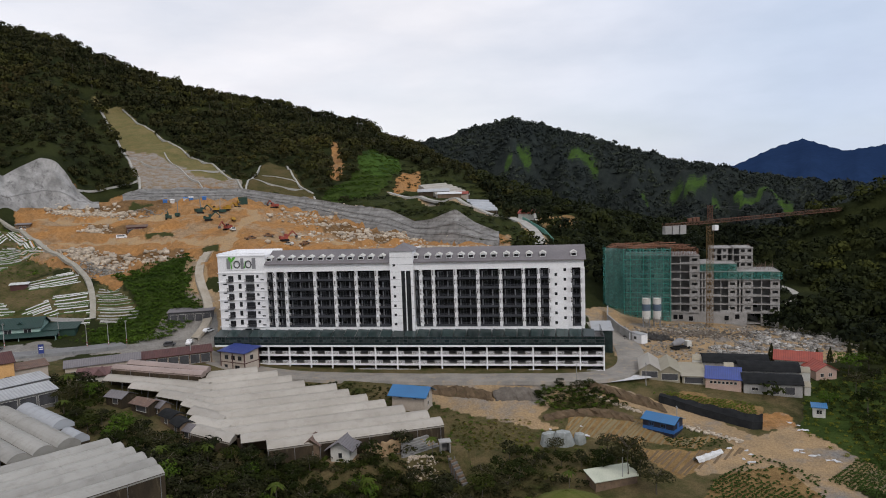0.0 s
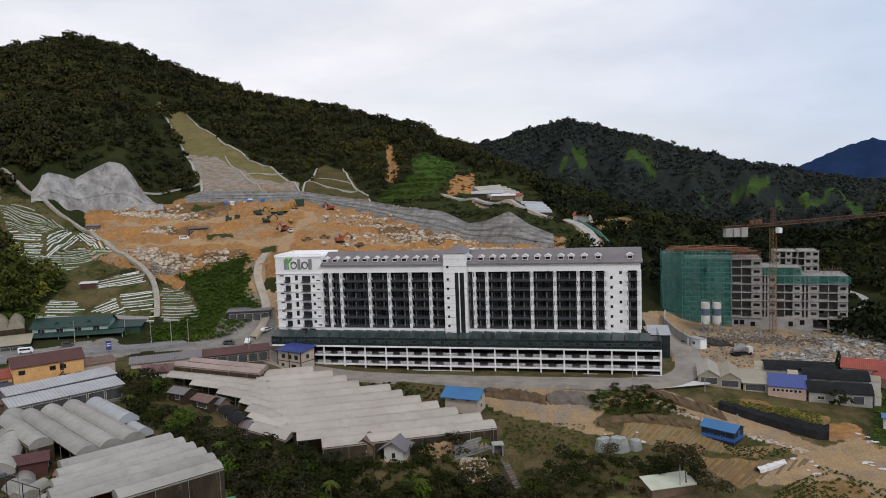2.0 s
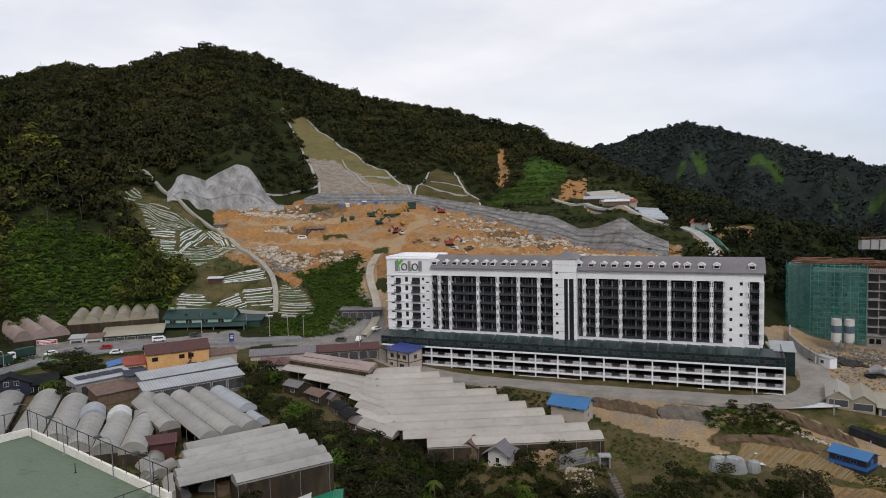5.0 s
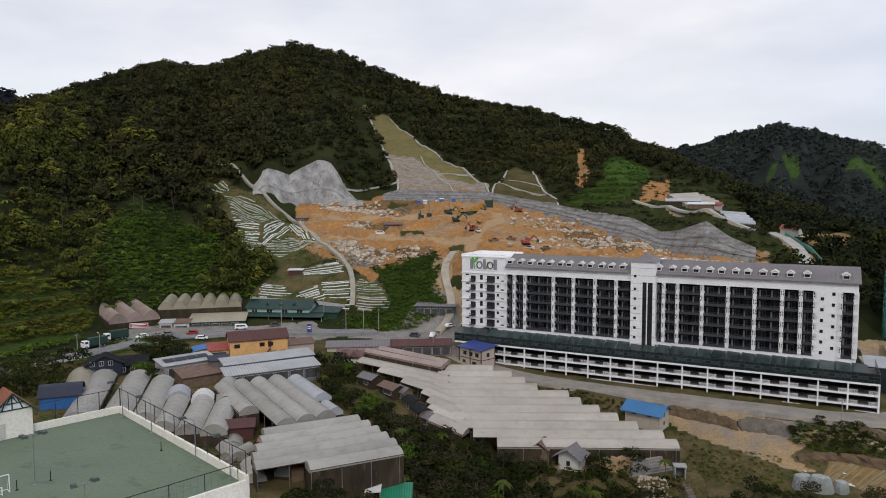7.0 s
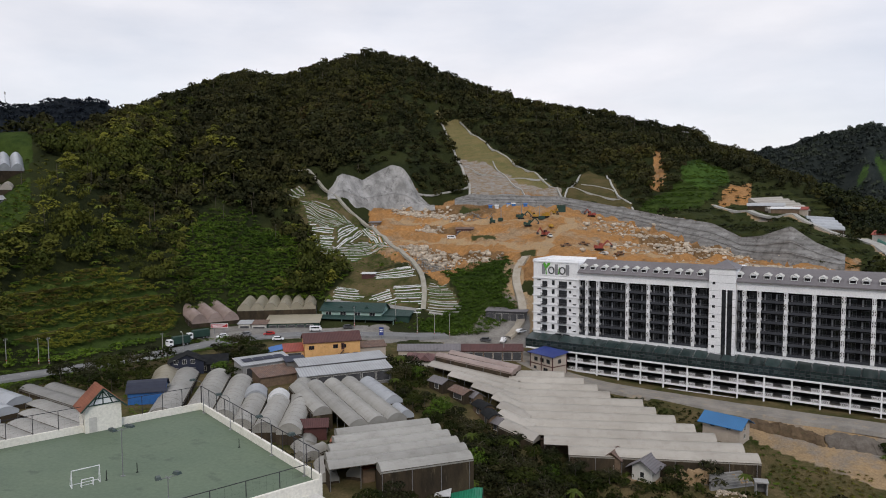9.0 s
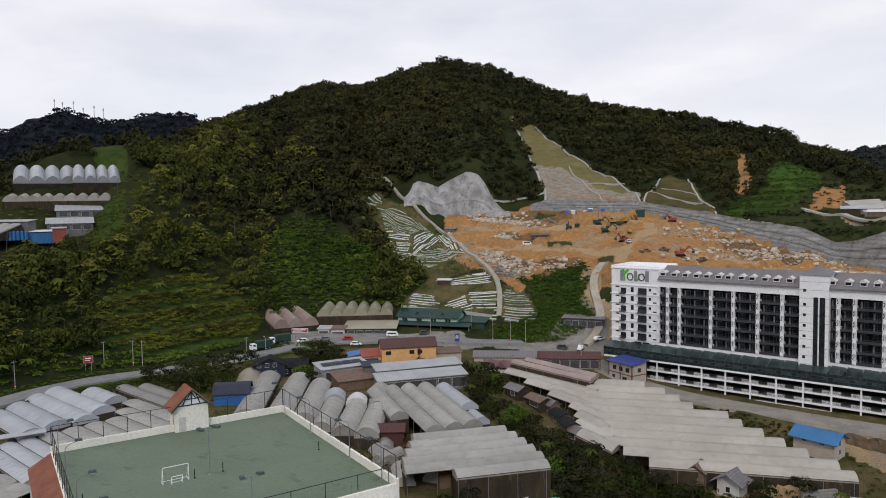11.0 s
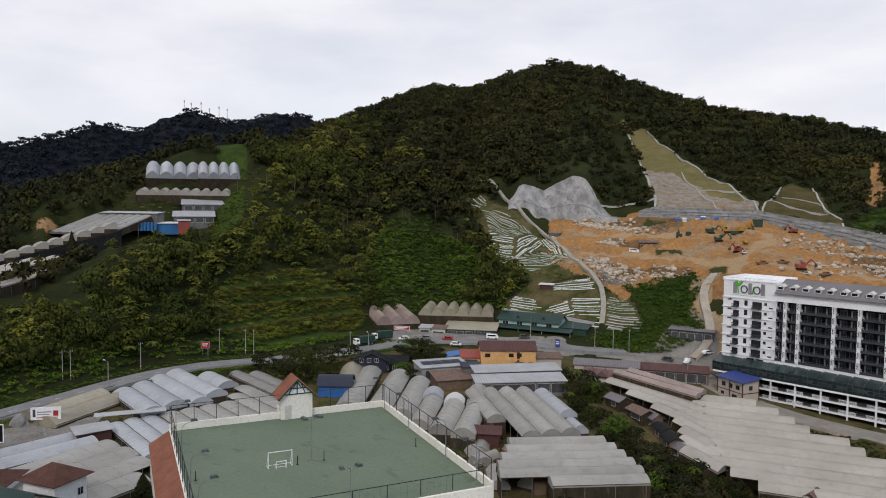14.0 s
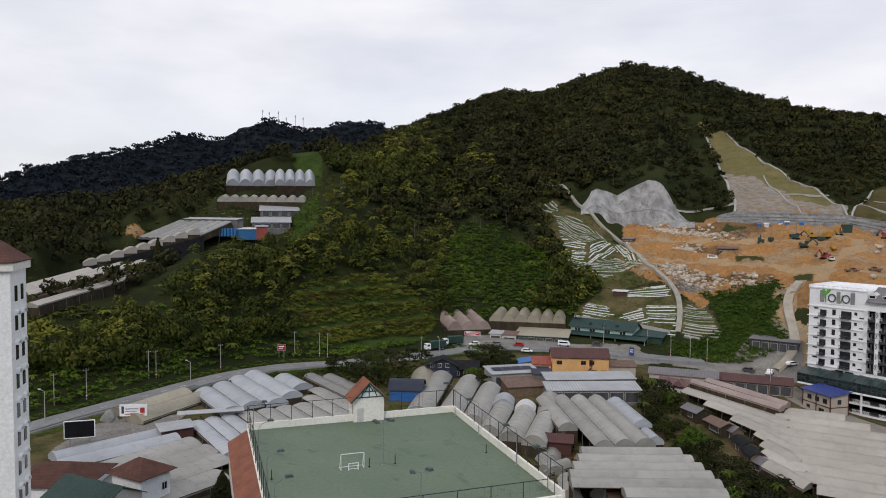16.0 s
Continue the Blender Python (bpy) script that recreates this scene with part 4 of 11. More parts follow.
def ribbon(name, line, width, mat, lift, label, category, step=2.0, thick=0.25):
    """A road surface laid along a line of places."""
    pts = []
    for (x0, y0), (x1, y1) in zip(line, line[1:]):
        n = max(1, int(math.hypot(x1 - x0, y1 - y0) / step))
        pts += [(x0 + (x1 - x0) * k / n, y0 + (y1 - y0) * k / n) for k in range(n)]
    p = np.array(pts + [line[-1]], float)
    for _ in range(12):
        p[1:-1] = 0.25 * p[:-2] + 0.5 * p[1:-1] + 0.25 * p[2:]
    d = np.gradient(p, axis=0)
    d /= np.linalg.norm(d, axis=1)[:, None]
    side = np.stack([-d[:, 1], d[:, 0]], -1) * width / 2
    z = np.max([ground(*(p + k * side).T) for k in (-1, -0.5, 0, 0.5, 1)], 0)
    for _ in range(6):
        z[1:-1] = np.maximum(z[1:-1], 0.25 * z[:-2] + 0.5 * z[1:-1] + 0.25 * z[2:])
    g = Geo()
    n = len(p)
    rows = [[(*(p[i] + k * side[i]), z[i] + lift - (thick + 1.0 if abs(k) > 1 else 0)) for i in range(n)] for k in (-1.08, -1, -0.5, 0, 0.5, 1, 1.08)]
    for r in rows:
        g.v += r
    for j in range(6):
        g.f += [(j * n + i, j * n + i + 1, (j + 1) * n + i + 1, (j + 1) * n + i)[::-1] for i in range(n - 1)]
    ob = solo(name, g, mat, label, category, kind="structure")
    return p, z + lift, side


road_p, road_z, road_side = ribbon("road", MAIN_ROAD, 8.0, ASPHALT, 0.12, "grey two-lane asphalt road curving below the wooded slope", "road")

# ---------------------------------------------------------------- woods
def leaf_quad(rng, p, nrm, size, thin=0.36):
    """One leaf clump with four corners, folded a little along its middle."""
    nrm = nrm / np.linalg.norm(nrm)
    a = np.cross(nrm, rng.normal(size=3))
    a /= np.linalg.norm(a)
    b, fold = np.cross(nrm, a), nrm * size * 0.16
    return [p - a * size * 0.5, p - b * size * thin - fold, p + a * size * 0.5, p + b * size * thin - fold]


def crown_shape(rng, n, lobes, flat=0.75, leaf=0.2):
    """A crown one unit wide, its foot at zero height: leaf clumps that cover rounded lobes of several sizes."""
    cents = [(0, 0, 0.60, 0.30)] + [(0.30 * math.cos(a + rng.uniform(0, 1)), 0.30 * math.sin(a + rng.uniform(0, 1)), rng.uniform(0.30, 0.66), rng.uniform(0.17, 0.27)) for a in np.linspace(0, 6.28, lobes, endpoint=False)]
    quads = []
    for k in range(n):
        *c, r = cents[k % len(cents)]
        d = rng.normal(size=3)
        d[2] = abs(d[2]) - 0.3
        d /= np.linalg.norm(d)
        p = np.array(c) + d * np.array([r, r, r * flat]) * rng.uniform(0.86, 1.08)
        quads.append(leaf_quad(rng, p, d + rng.normal(size=3) * 0.28 + np.array([0, 0, 0.25]), leaf * rng.uniform(0.6, 1.25)))
    return np.array(quads)


def layered_shape(rng, n, tiers, leaf=0.15):
    """An open crown of flat leafy layers, one over the other, with shade between them."""
    quads = []
    plates = []
    for k in range(tiers):
        a, reach = rng.uniform(0, 6.28), rng.uniform(0.05, 0.30)
        plates.append((reach * math.cos(a), reach * math.sin(a), 0.42 + 0.5 * k / tiers + rng.uniform(-0.05, 0.05), rng.uniform(0.18, 0.33) * (1.15 - 0.5 * k / tiers)))
    for k in range(n):
        x, y, z, r = plates[k % tiers]
        a, q = rng.uniform(0, 6.28), math.sqrt(rng.random())
        p = np.array([x + r * q * math.cos(a), y + r * q * math.sin(a), z - 0.10 * q * q + rng.uniform(-0.02, 0.02)])
        quads.append(leaf_quad(rng, p, np.array([0.35 * math.cos(a), 0.35 * math.sin(a), 1.0]) + rng.normal(size=3) * 0.2, leaf * rng.uniform(0.7, 1.3), 0.28))
    return np.array(quads)


def fern_shape(rng, fronds=12, segs=3):
    """A crown of arching fronds that taper to their tips."""
    quads = []
    for k in range(fronds):
        a = 6.283 * k / fronds + rng.uniform(-0.25, 0.25)
        d, side, up = np.array([math.cos(a), math.sin(a), 0]), np.array([-math.sin(a), math.cos(a), 0]), np.array([0, 0, 1.0])
        reach, sag = rng.uniform(0.4, 0.56), rng.uniform(0.2, 0.4)
        for i in range(segs):
            u0, u1 = i / segs, (i + 1) / segs
            p0, p1 = d * reach * u0 + up * (0.84 + 0.2 * u0 - sag * u0 * u0), d * reach * u1 + up * (0.84 + 0.2 * u1 - sag * u1 * u1)
            w0, w1 = 0.075 * math.sin(0.5 + 2.3 * u0), 0.075 * math.sin(0.5 + 2.3 * u1)
            quads.append([p0 - side * w0, p1 - side * w1, p1 + side * w1, p0 + side * w0])
    return np.array(quads)


def groves(x, y):
    """A value from 0 to 1 that drifts over the land, so that like plants stand together."""
    v = np.sin(x * 0.031 + 1.7 * np.sin(y * 0.023)) + np.sin(y * 0.041 + 1.3 * np.sin(x * 0.037 + 2)) + 0.6 * np.sin(x * 0.09 + y * 0.07)
    return np.clip(0.5 + v / 4.4, 0, 1)


def toned(me, value, lobes=1):
    """Gives a leaf mesh its place in the range of leaf colours; its lobes differ a little."""
    n = len(me.vertices)
    me.attributes.new("tone", "FLOAT", "POINT").data.foreach_set("value", np.clip(value + 0.12 * np.sin(1.7 * (np.arange(n) // 4 % lobes)), 0, 1).astype(np.float32))
    return me


def plant(name, shapes, places, sizes, heights, mat, label, category, rng, lift=0.0, tone=(0.0, 1.0)):
    """Sets turned and scaled copies of the shapes on the ground, joined into one mesh."""
    out, tones = [], []
    z = ground(places[:, 0], places[:, 1]) + lift * heights
    pick = rng.integers(0, len(shapes), len(places))
    spin = rng.uniform(0, 6.283, len(places))
    hue = tone[0] + (tone[1] - tone[0]) * np.clip(0.45 * groves(places[:, 0], places[:, 1]) + 0.55 * rng.random(len(places)) ** 1.4, 0, 1)
    for k, s in enumerate(shapes):
        i = np.where(pick == k)[0]
        if not len(i):
            continue
        c, q = np.cos(spin[i])[:, None, None], np.sin(spin[i])[:, None, None]
        x = (s[None, :, :, 0] * c - s[None, :, :, 1] * q) * sizes[i][:, None, None] + places[i, 0][:, None, None]
        y = (s[None, :, :, 0] * q + s[None, :, :, 1] * c) * sizes[i][:, None, None] + places[i, 1][:, None, None]
        h = s[None, :, :, 2] * heights[i][:, None, None] + z[i][:, None, None]
        out.append(np.stack([x, y, h], -1).reshape(-1, 4, 3))
        tones.append(np.repeat(hue[i], s.shape[0] * 4))
    v = np.concatenate(out).reshape(-1, 3)
    return bulk(name, v, np.arange(len(v)).reshape(-1, 4), mat, label, category, tone=np.concatenate(tones))


def scatter(rng, a0, a1, r0, r1, gap):
    """Places about gap metres apart between two bearings and two ranges (functions of the bearing)."""
    pts = []
    a = np.arange(a0, a1, 0.01)
    lo, hi = float(np.min(r0(a))), float(np.max(r1(a)))
    r = lo
    while r < hi:
        step = np.degrees(gap / r)
        b = np.arange(a0, a1, step) + rng.uniform(-0.4, 0.4, len(np.arange(a0, a1, step))) * step
        q = r + rng.uniform(-0.45, 0.45, len(b)) * gap
        ok = (q > r0(b)) & (q < r1(b))
        pts.append(np.stack([-q[ok] * np.sin(np.radians(b[ok])), q[ok] * np.cos(np.radians(b[ok]))], -1))
        r += gap
    return np.concatenate(pts)


def tracks_clear(p, *lines_widths):
    ok = np.ones(len(p), bool)
    for line, w in lines_widths:
        ok &= near_line(p[:, 0], p[:, 1], line, w) < 0.5
    return ok


FARM_FRONT = [(-268, 58), (-297, 126), (-298, 150), (-292, 182), (-298, 205), (-270, 196), (-264, 150), (-258, 120), (-240, 66)]
LOW_BUSH = [(-196, 205), (-215, 215), (-262, 262), (-285, 300), (-262, 312), (-215, 290), (-200, 270), (-205, 235)]


def tunnel_view(p):
    """The open slope below the hilltop tunnels, where only scrub grows."""
    a, r = np.degrees(np.arctan2(-p[:, 0], p[:, 1])), np.hypot(p[:, 0], p[:, 1])
    return (a > 67.5) & (a < 81) & (r > 190) & (r < 292) & (ground(p[:, 0], p[:, 1]) + 7.5 > 60 - 0.1127 * r)


def forest():
    rng = np.random.default_rng(7)
    open_land = [[(-262, 541), (-250, 524), (-236, 503), (-200, 446), (-206, 441), (-245, 497), (-266, 534)], FARM_VERGE, BROWN_PLOT, TEA_SLOPE, FARM_MEADOW, FARM_SCAR, STRIP, FAN, TEA, SCAR, SLIP, TERRACE, FIELD_WEST, FIELD_EAST, SITE, YARD]

    def free(p, extra=()):
        bad = np.zeros(len(p), bool)
        for o in (*open_land, *extra):
            bad |= inside(p[:, 0], p[:, 1], o)
        a, r = np.degrees(np.arctan2(-p[:, 0], p[:, 1])), np.hypot(p[:, 0], p[:, 1])
        bad |= (a > -6) & (a < 34.2) & (r < wall_d(a) + np.where(a > 26, 10, 6)) & (r > ledge_d(a) - 14)
        bad |= inside(p[:, 0], p[:, 1], [(-36, 440), (-20, 500), (12, 500), (40, 440), (38, 405), (10, 405)])
        bad |= ~tracks_clear(p, (PATH, 9), (HILL_TRACK, 14), (VALLEY_TRACK, 12), (QUARRY_ROAD, 8), (MAIN_ROAD, 20), (TUNNEL_FRONT, 40)) | tunnel_view(p)
        return p[~bad]
    rich = [crown_shape(rng, 190, 7, leaf=0.13) for _ in range(6)]
    layers = [layered_shape(rng, 150, 6, leaf=0.15) for _ in range(6)]
    tiny = [crown_shape(rng, 42, 4, leaf=0.25) for _ in range(6)]
    mid = [crown_shape(rng, 84, 6, 0.85, leaf=0.21) for _ in range(8)]
    lower = [crown_shape(rng, 26, 4, 0.85, leaf=0.34) for _ in range(6)]
    low = [crown_shape(rng, 52, 5, 0.85, leaf=0.26) for _ in range(6)]
    # the wooded spur above the road
    p = free(scatter(rng, 32.5, 84, lambda a: foot_d(a) + 7, lambda a: np.where(a > 55, wall_d(a) + 4, crest_d(a) + 6), 6.2), [HILL_PLOT, LOW_BUSH])
    p = p[~inside(p[:, 0], p[:, 1], SPUR_TERRACE) | (rng.random(len(p)) < 0.08)]
    patch = 0.5 + 0.5 * np.sin(p[:, 0] * 0.035 + 1.2 * np.sin(p[:, 1] * 0.03))
    size = rng.uniform(6.0, 11.5, len(p)) * (0.8 + 0.35 * patch)
    size[inside(p[:, 0], p[:, 1], SPUR_TERRACE)] *= 0.55
    kind = rng.random(len(p))
    west = np.degrees(np.arctan2(-p[:, 0], p[:, 1]))
    deep = rng.random(len(p)) < np.clip((53 - west) / 12, 0, 1) * np.clip((np.hypot(p[:, 0], p[:, 1]) - 330) / 60, 0, 1)
    low_front = inside(p[:, 0], p[:, 1], FARM_FRONT)
    size[low_front] *= 0.6
    at_crest = np.hypot(p[:, 0], p[:, 1]) > crest_d(west) - 40
    size[at_crest & (west < 56)] *= 0.55
    size[inside(p[:, 0], p[:, 1], [(-330, 190), (-300, 240), (-320, 262), (-285, 262), (-268, 195)])] *= 0.62
    plant("upper_woodland", mid, p[deep], size[deep] * 0.9, size[deep] * rng.uniform(0.95, 1.4, deep.sum()), LEAF_FOREST, "dark rainforest high on the spur", "forest", rng, -0.15)
    p, size, kind, patch = p[~deep], size[~deep], kind[~deep], patch[~deep]
    far, spread = np.hypot(p[:, 0], p[:, 1]), np.degrees(np.arctan2(-p[:, 0], p[:, 1]))
    tiered = kind < 0.22 + 0.5 * groves(p[:, 0] + 90, p[:, 1]) * (far > foot_d(spread) + 45)
    plant("woodland", rich, p[~tiered], size[~tiered], size[~tiered] * rng.uniform(1.0, 1.7, (~tiered).sum()), LEAF_SPUR, "dense dark green rainforest on a steep spur", "forest", rng, -0.1, (0.0, 0.62))
    plant("layered_woodland", layers, p[tiered], size[tiered] * 1.05, size[tiered] * rng.uniform(1.0, 1.5, tiered.sum()), LEAF_SPUR, "flat-crowned paler trees among the dark rainforest", "forest", rng, 0.0, (0.35, 1.0))
    q = free(scatter(rng, 33, 84, lambda a: foot_d(a) - 2, lambda a: foot_d(a) + 95, 8.0))
    q = q[rng.random(len(q)) < 0.42]
    plant("tree_ferns", [fern_shape(rng) for _ in range(4)], q, rng.uniform(2.6, 7.0, len(q)), rng.uniform(4.5, 9, len(q)), LEAF_FERN, "bright green tree ferns at the forest edge", "tree fern", rng)
    # low growth at the foot of the spur, and on the bank by the terraces
    q = free(scatter(rng, 30, 84, lambda a: foot_d(a) - 22, lambda a: foot_d(a) + 75, 2.9))
    aq, rq = np.degrees(np.arctan2(-q[:, 0], q[:, 1])), np.hypot(q[:, 0], q[:, 1])
    line = np.array(MAIN_ROAD[:12], float)
    q = q[(rq > np.interp(aq, np.degrees(np.arctan2(-line[:, 0], line[:, 1]))[::-1], np.hypot(line[:, 0], line[:, 1])[::-1]) + 6) & ~inside(q[:, 0], q[:, 1], [(-215, 190), (-180, 190), (-120, 240), (-150, 265), (-225, 240)])]
    q = q[(np.degrees(np.arctan2(-q[:, 0], q[:, 1])) < 46) | (np.hypot(q[:, 0], q[:, 1]) < foot_d(np.degrees(np.arctan2(-q[:, 0], q[:, 1]))) + 24) | (rng.random(len(q)) < 0.3)]
    q = q[~inside(q[:, 0], q[:, 1], SPUR_TERRACE)]
    plant("undergrowth", tiny, q, rng.uniform(2.2, 4.4, len(q)), rng.uniform(1.4, 3.4, len(q)), LEAF_GRASS, "light green shrubs and creepers on the lower slope", "shrubs", rng, -0.15)
    # planted ledges on the spur, with grassy steps between the rows
    q = scatter(rng, 44, 62, lambda a: foot_d(a) - 20, lambda a: wall_d(a), 1.6)
    q = q[inside(q[:, 0], q[:, 1], SPUR_TERRACE)]
    step = (ground(q[:, 0], q[:, 1]) + 0.5 * np.sin(q[:, 0] * 0.11)) % 5.6
    q = q[(step < 2.7) | (step > 4.0)]
    brown = rng.random(len(q)) < 0.4 + 0.3 * np.sin(q[:, 0] * 0.16 + q[:, 1] * 0.09)
    for level in np.arange(3.0, 46, 5.6):
        line = []
        for b in np.arange(44, 62, 0.4):
            r = np.arange(foot_d(b) - 20, wall_d(b), 0.5)
            x, y = -r * np.sin(np.radians(b)), r * np.cos(np.radians(b))
            hit = np.where(ground(x, y) + 0.5 * np.sin(x * 0.11) > level)[0]
            if len(hit) and inside(x[hit[:1]], y[hit[:1]], SPUR_TERRACE)[0]:
                line.append((float(x[hit[0]]), float(y[hit[0]])))
        if len(line) > 5:
            ribbon("grass_ledge", line, 1.7, LEDGE_GRASS, 0.05, "narrow grassy ledge across the planted slope", "ledge", 3.0)
    plant("ledge_shrubs", tiny, q[~brown], rng.uniform(1.9, 3.2, (~brown).sum()), rng.uniform(1.3, 2.5, (~brown).sum()), LEAF_LEDGE, "yellow-green shrubs in rows along the slope's ledges", "shrubs", rng, 0.35)
    plant("ledge_bracken", tiny, q[brown], rng.uniform(1.7, 3.0, brown.sum()), rng.uniform(1.1, 2.0, brown.sum()), LEAF_BRACKEN, "brownish dry bracken along the slope's ledges", "shrubs", rng, 0.3)
    q = scatter(rng, 32, 50, lambda a: foot_d(a), lambda a: wall_d(a), 3.0)
    q = free(q[inside(q[:, 0], q[:, 1], LOW_BUSH)])
    plant("creeper_slope", tiny, q, rng.uniform(2.5, 4.8, len(q)), rng.uniform(1.5, 3.5, len(q)), LEAF_GRASS, "bright green creepers and shrubs covering the slope", "shrubs", rng, -0.15)
    q = scatter(rng, 17, 28, lambda a: 0 * a + 245, lambda a: 0 * a + 322, 1.7)
    q = q[inside(q[:, 0], q[:, 1], BANK)]
    plant("bank_shrubs", tiny, q, rng.uniform(1.8, 3.6, len(q)), rng.uniform(1.2, 3.0, len(q)), LEAF_GRASS, "green shrubs covering a steep bank", "shrubs", rng, -0.15, (0.0, 0.4))
    # main hill
    p = free(scatter(rng, -6, 52, lambda a: wall_d(a) + 6, lambda a: crest_d(a) + 8, 7.0))
    size = rng.uniform(6.0, 10.5, len(p))
    a, r = np.degrees(np.arctan2(-p[:, 0], p[:, 1])), np.hypot(p[:, 0], p[:, 1])
    lowland = (r < wall_d(a) + 75) & (a > 0) & (a < 32)
    size[lowland] *= 0.75
    size[(a < 2)] *= 0.85
    plant("hill_forest", mid, p, size, size * rng.uniform(0.9, 1.45, len(p)), LEAF_FOREST, "dark green rainforest over the main hill", "forest", rng, -0.22)
    q = p[lowland & (rng.random(len(p)) < 0.9)] + rng.normal(size=(int((lowland & True).sum()), 2))[: 1] * 0
    q = q + rng.uniform(-3, 3, q.shape)
    plant("hill_scrub", tiny, free(q), rng.uniform(2.5, 4.5, len(free(q))), rng.uniform(1.4, 3.0, len(free(q))), LEAF_NEAR, "low scrub above the quarry", "shrubs", rng, -0.1)
    # scrub and small trees on the terraced slope beside the hillside greenhouses
    q = scatter(rng, -8, 11, lambda a: 0 * a + 326, lambda a: 0 * a + 540, 3.6)
    q = q[inside(q[:, 0], q[:, 1], TEA_SLOPE) & ~inside(q[:, 0], q[:, 1], TEA) & ~inside(q[:, 0], q[:, 1], SLIP) & ~inside(q[:, 0], q[:, 1], [(-22, 422), (-20, 468), (14, 470), (40, 425), (36, 398), (16, 398), (-6, 420)])]
    q = q[tracks_clear(q, (HILL_TRACK, 9)) & (np.sin(ground(q[:, 0], q[:, 1]) * 1.5) + rng.uniform(-0.6, 0.6, len(q)) > -0.2)]
    plant("slope_scrub", tiny, q, rng.uniform(2.2, 4.6, len(q)), rng.uniform(1.0, 2.8, len(q)), LEAF_VALLEY, "low scrub in rows on the terraced slope", "shrubs", rng, -0.1, (0.3, 1.0))
    q = scatter(rng, 1, 11, lambda a: 0 * a + 404, lambda a: 0 * a + 566, 2.3)
    q = q[inside(q[:, 0], q[:, 1], TEA)]
    q = q[np.sin(ground(q[:, 0], q[:, 1]) * 1.6) + rng.uniform(-0.5, 0.5, len(q)) > -0.35]
    plant("tea_bushes", tiny, q, rng.uniform(2.0, 3.6, len(q)), rng.uniform(0.9, 2.2, len(q)), LEAF_GRASS, "rows of tea bushes along the slope", "tea bushes", rng, -0.1, (0.0, 0.5))
    q = scatter(rng, 1, 5, lambda a: 0 * a + 450, lambda a: 0 * a + 516, 3.2)
    q = q[inside(q[:, 0], q[:, 1], SLIP) & (rng.random(len(q)) < 0.45)]
    plant("slip_scrub", tiny, q, rng.uniform(2.0, 4.0, len(q)), rng.uniform(1.0, 2.4, len(q)), LEAF_VALLEY, "scrub growing back over a landslip", "shrubs", rng, -0.1, (0.3, 1.0))
    q = scatter(rng, 67.5, 81, lambda a: 0 * a + 192, lambda a: 0 * a + 276, 2.8)
    q = q[tunnel_view(q) & (ground(q[:, 0], q[:, 1]) + 2.0 < 60 - 0.1127 * np.hypot(q[:, 0], q[:, 1]))]
    plant("tunnel_scrub", tiny, q, rng.uniform(2.6, 4.6, len(q)), rng.uniform(1.2, 2.6, len(q)), LEAF_SPUR, "low green scrub below the long tunnels", "shrubs", rng, -0.1, (0.0, 0.7))
    # crest trees stand out against the sky
    b = np.arange(2, 52, 0.35)
    b = b + rng.uniform(-0.15, 0.15, len(b))
    q = np.stack([-crest_d(b) * np.sin(np.radians(b)), crest_d(b) * np.cos(np.radians(b))], -1)
    size = rng.uniform(6, 11, len(q))
    plant("crest_trees", mid, q, size, rng.uniform(6, 11, len(q)), LEAF_FOREST, "tall trees along the hill crest", "forest", rng, -0.3)
    # valley side to the east, and the near eastern ridge
    p = free(scatter(rng, -36, -3, lambda a: np.where(a < -21.5, 262, np.maximum(foot_d(a) + 18, 318)), lambda a: crest_d(a) + 8, 7.2))
    size = rng.uniform(6.5, 11, len(p))
    keep = ~far_patches(p[:, 0], p[:, 1])
    plant("valley_forest", mid, p[keep], size[keep], size[keep] * rng.uniform(0.85, 1.3, keep.sum()), LEAF_VALLEY, "dark forest on the valley side", "forest", rng, -0.1)
    p = scatter(rng, -36, 8, lambda a: crest_d(a) + 8, lambda a: second_d(a) + 6, 7.6)
    p = p[~(far_patches(p[:, 0], p[:, 1]) | far_patches(p[:, 0] + 4, p[:, 1] + 6) | far_patches(p[:, 0] - 4, p[:, 1] + 8) | far_patches(p[:, 0], p[:, 1] + 12))]
    size = rng.uniform(6, 10, len(p))
    plant("second_hill_forest", lower, p, size, size * rng.uniform(0.8, 1.3, len(p)), LEAF_FAR_HAZE, "forest on the second hill", "forest", rng, -0.32)
    p = scatter(rng, 46, 84, lambda a: np.maximum(second_d(a) - 420, 560), lambda a: second_d(a) + 6, 13.5)
    size = rng.uniform(12, 18, len(p))
    plant("far_ridge_forest", low, p, size, size * rng.uniform(0.7, 1.1, len(p)), LEAF_RIDGE_HAZE, "distant forested ridge", "forest", rng, -0.12)
    p = scatter(rng, 54.5, 84, lambda a: wall_d(a) + 10, lambda a: crest_d(a) + 60, 8.5)
    p = p[(~inside(p[:, 0], p[:, 1], HILL_PLOT) | inside(p[:, 0], p[:, 1], [(-400, 140), (-400, 205), (-376, 200), (-362, 183), (-368, 168), (-372, 146)])) & ~inside(p[:, 0], p[:, 1], FARM_MEADOW) & ~inside(p[:, 0], p[:, 1], FARM_SCAR)]
    size = rng.uniform(6.5, 10.5, len(p))
    back = np.hypot(p[:, 0], p[:, 1]) > 480
    plant("plateau_forest", mid, p[~back], size[~back], size[~back] * rng.uniform(1.0, 1.5, (~back).sum()), LEAF_FOREST, "forest round the hilltop farm", "forest", rng, -0.1)
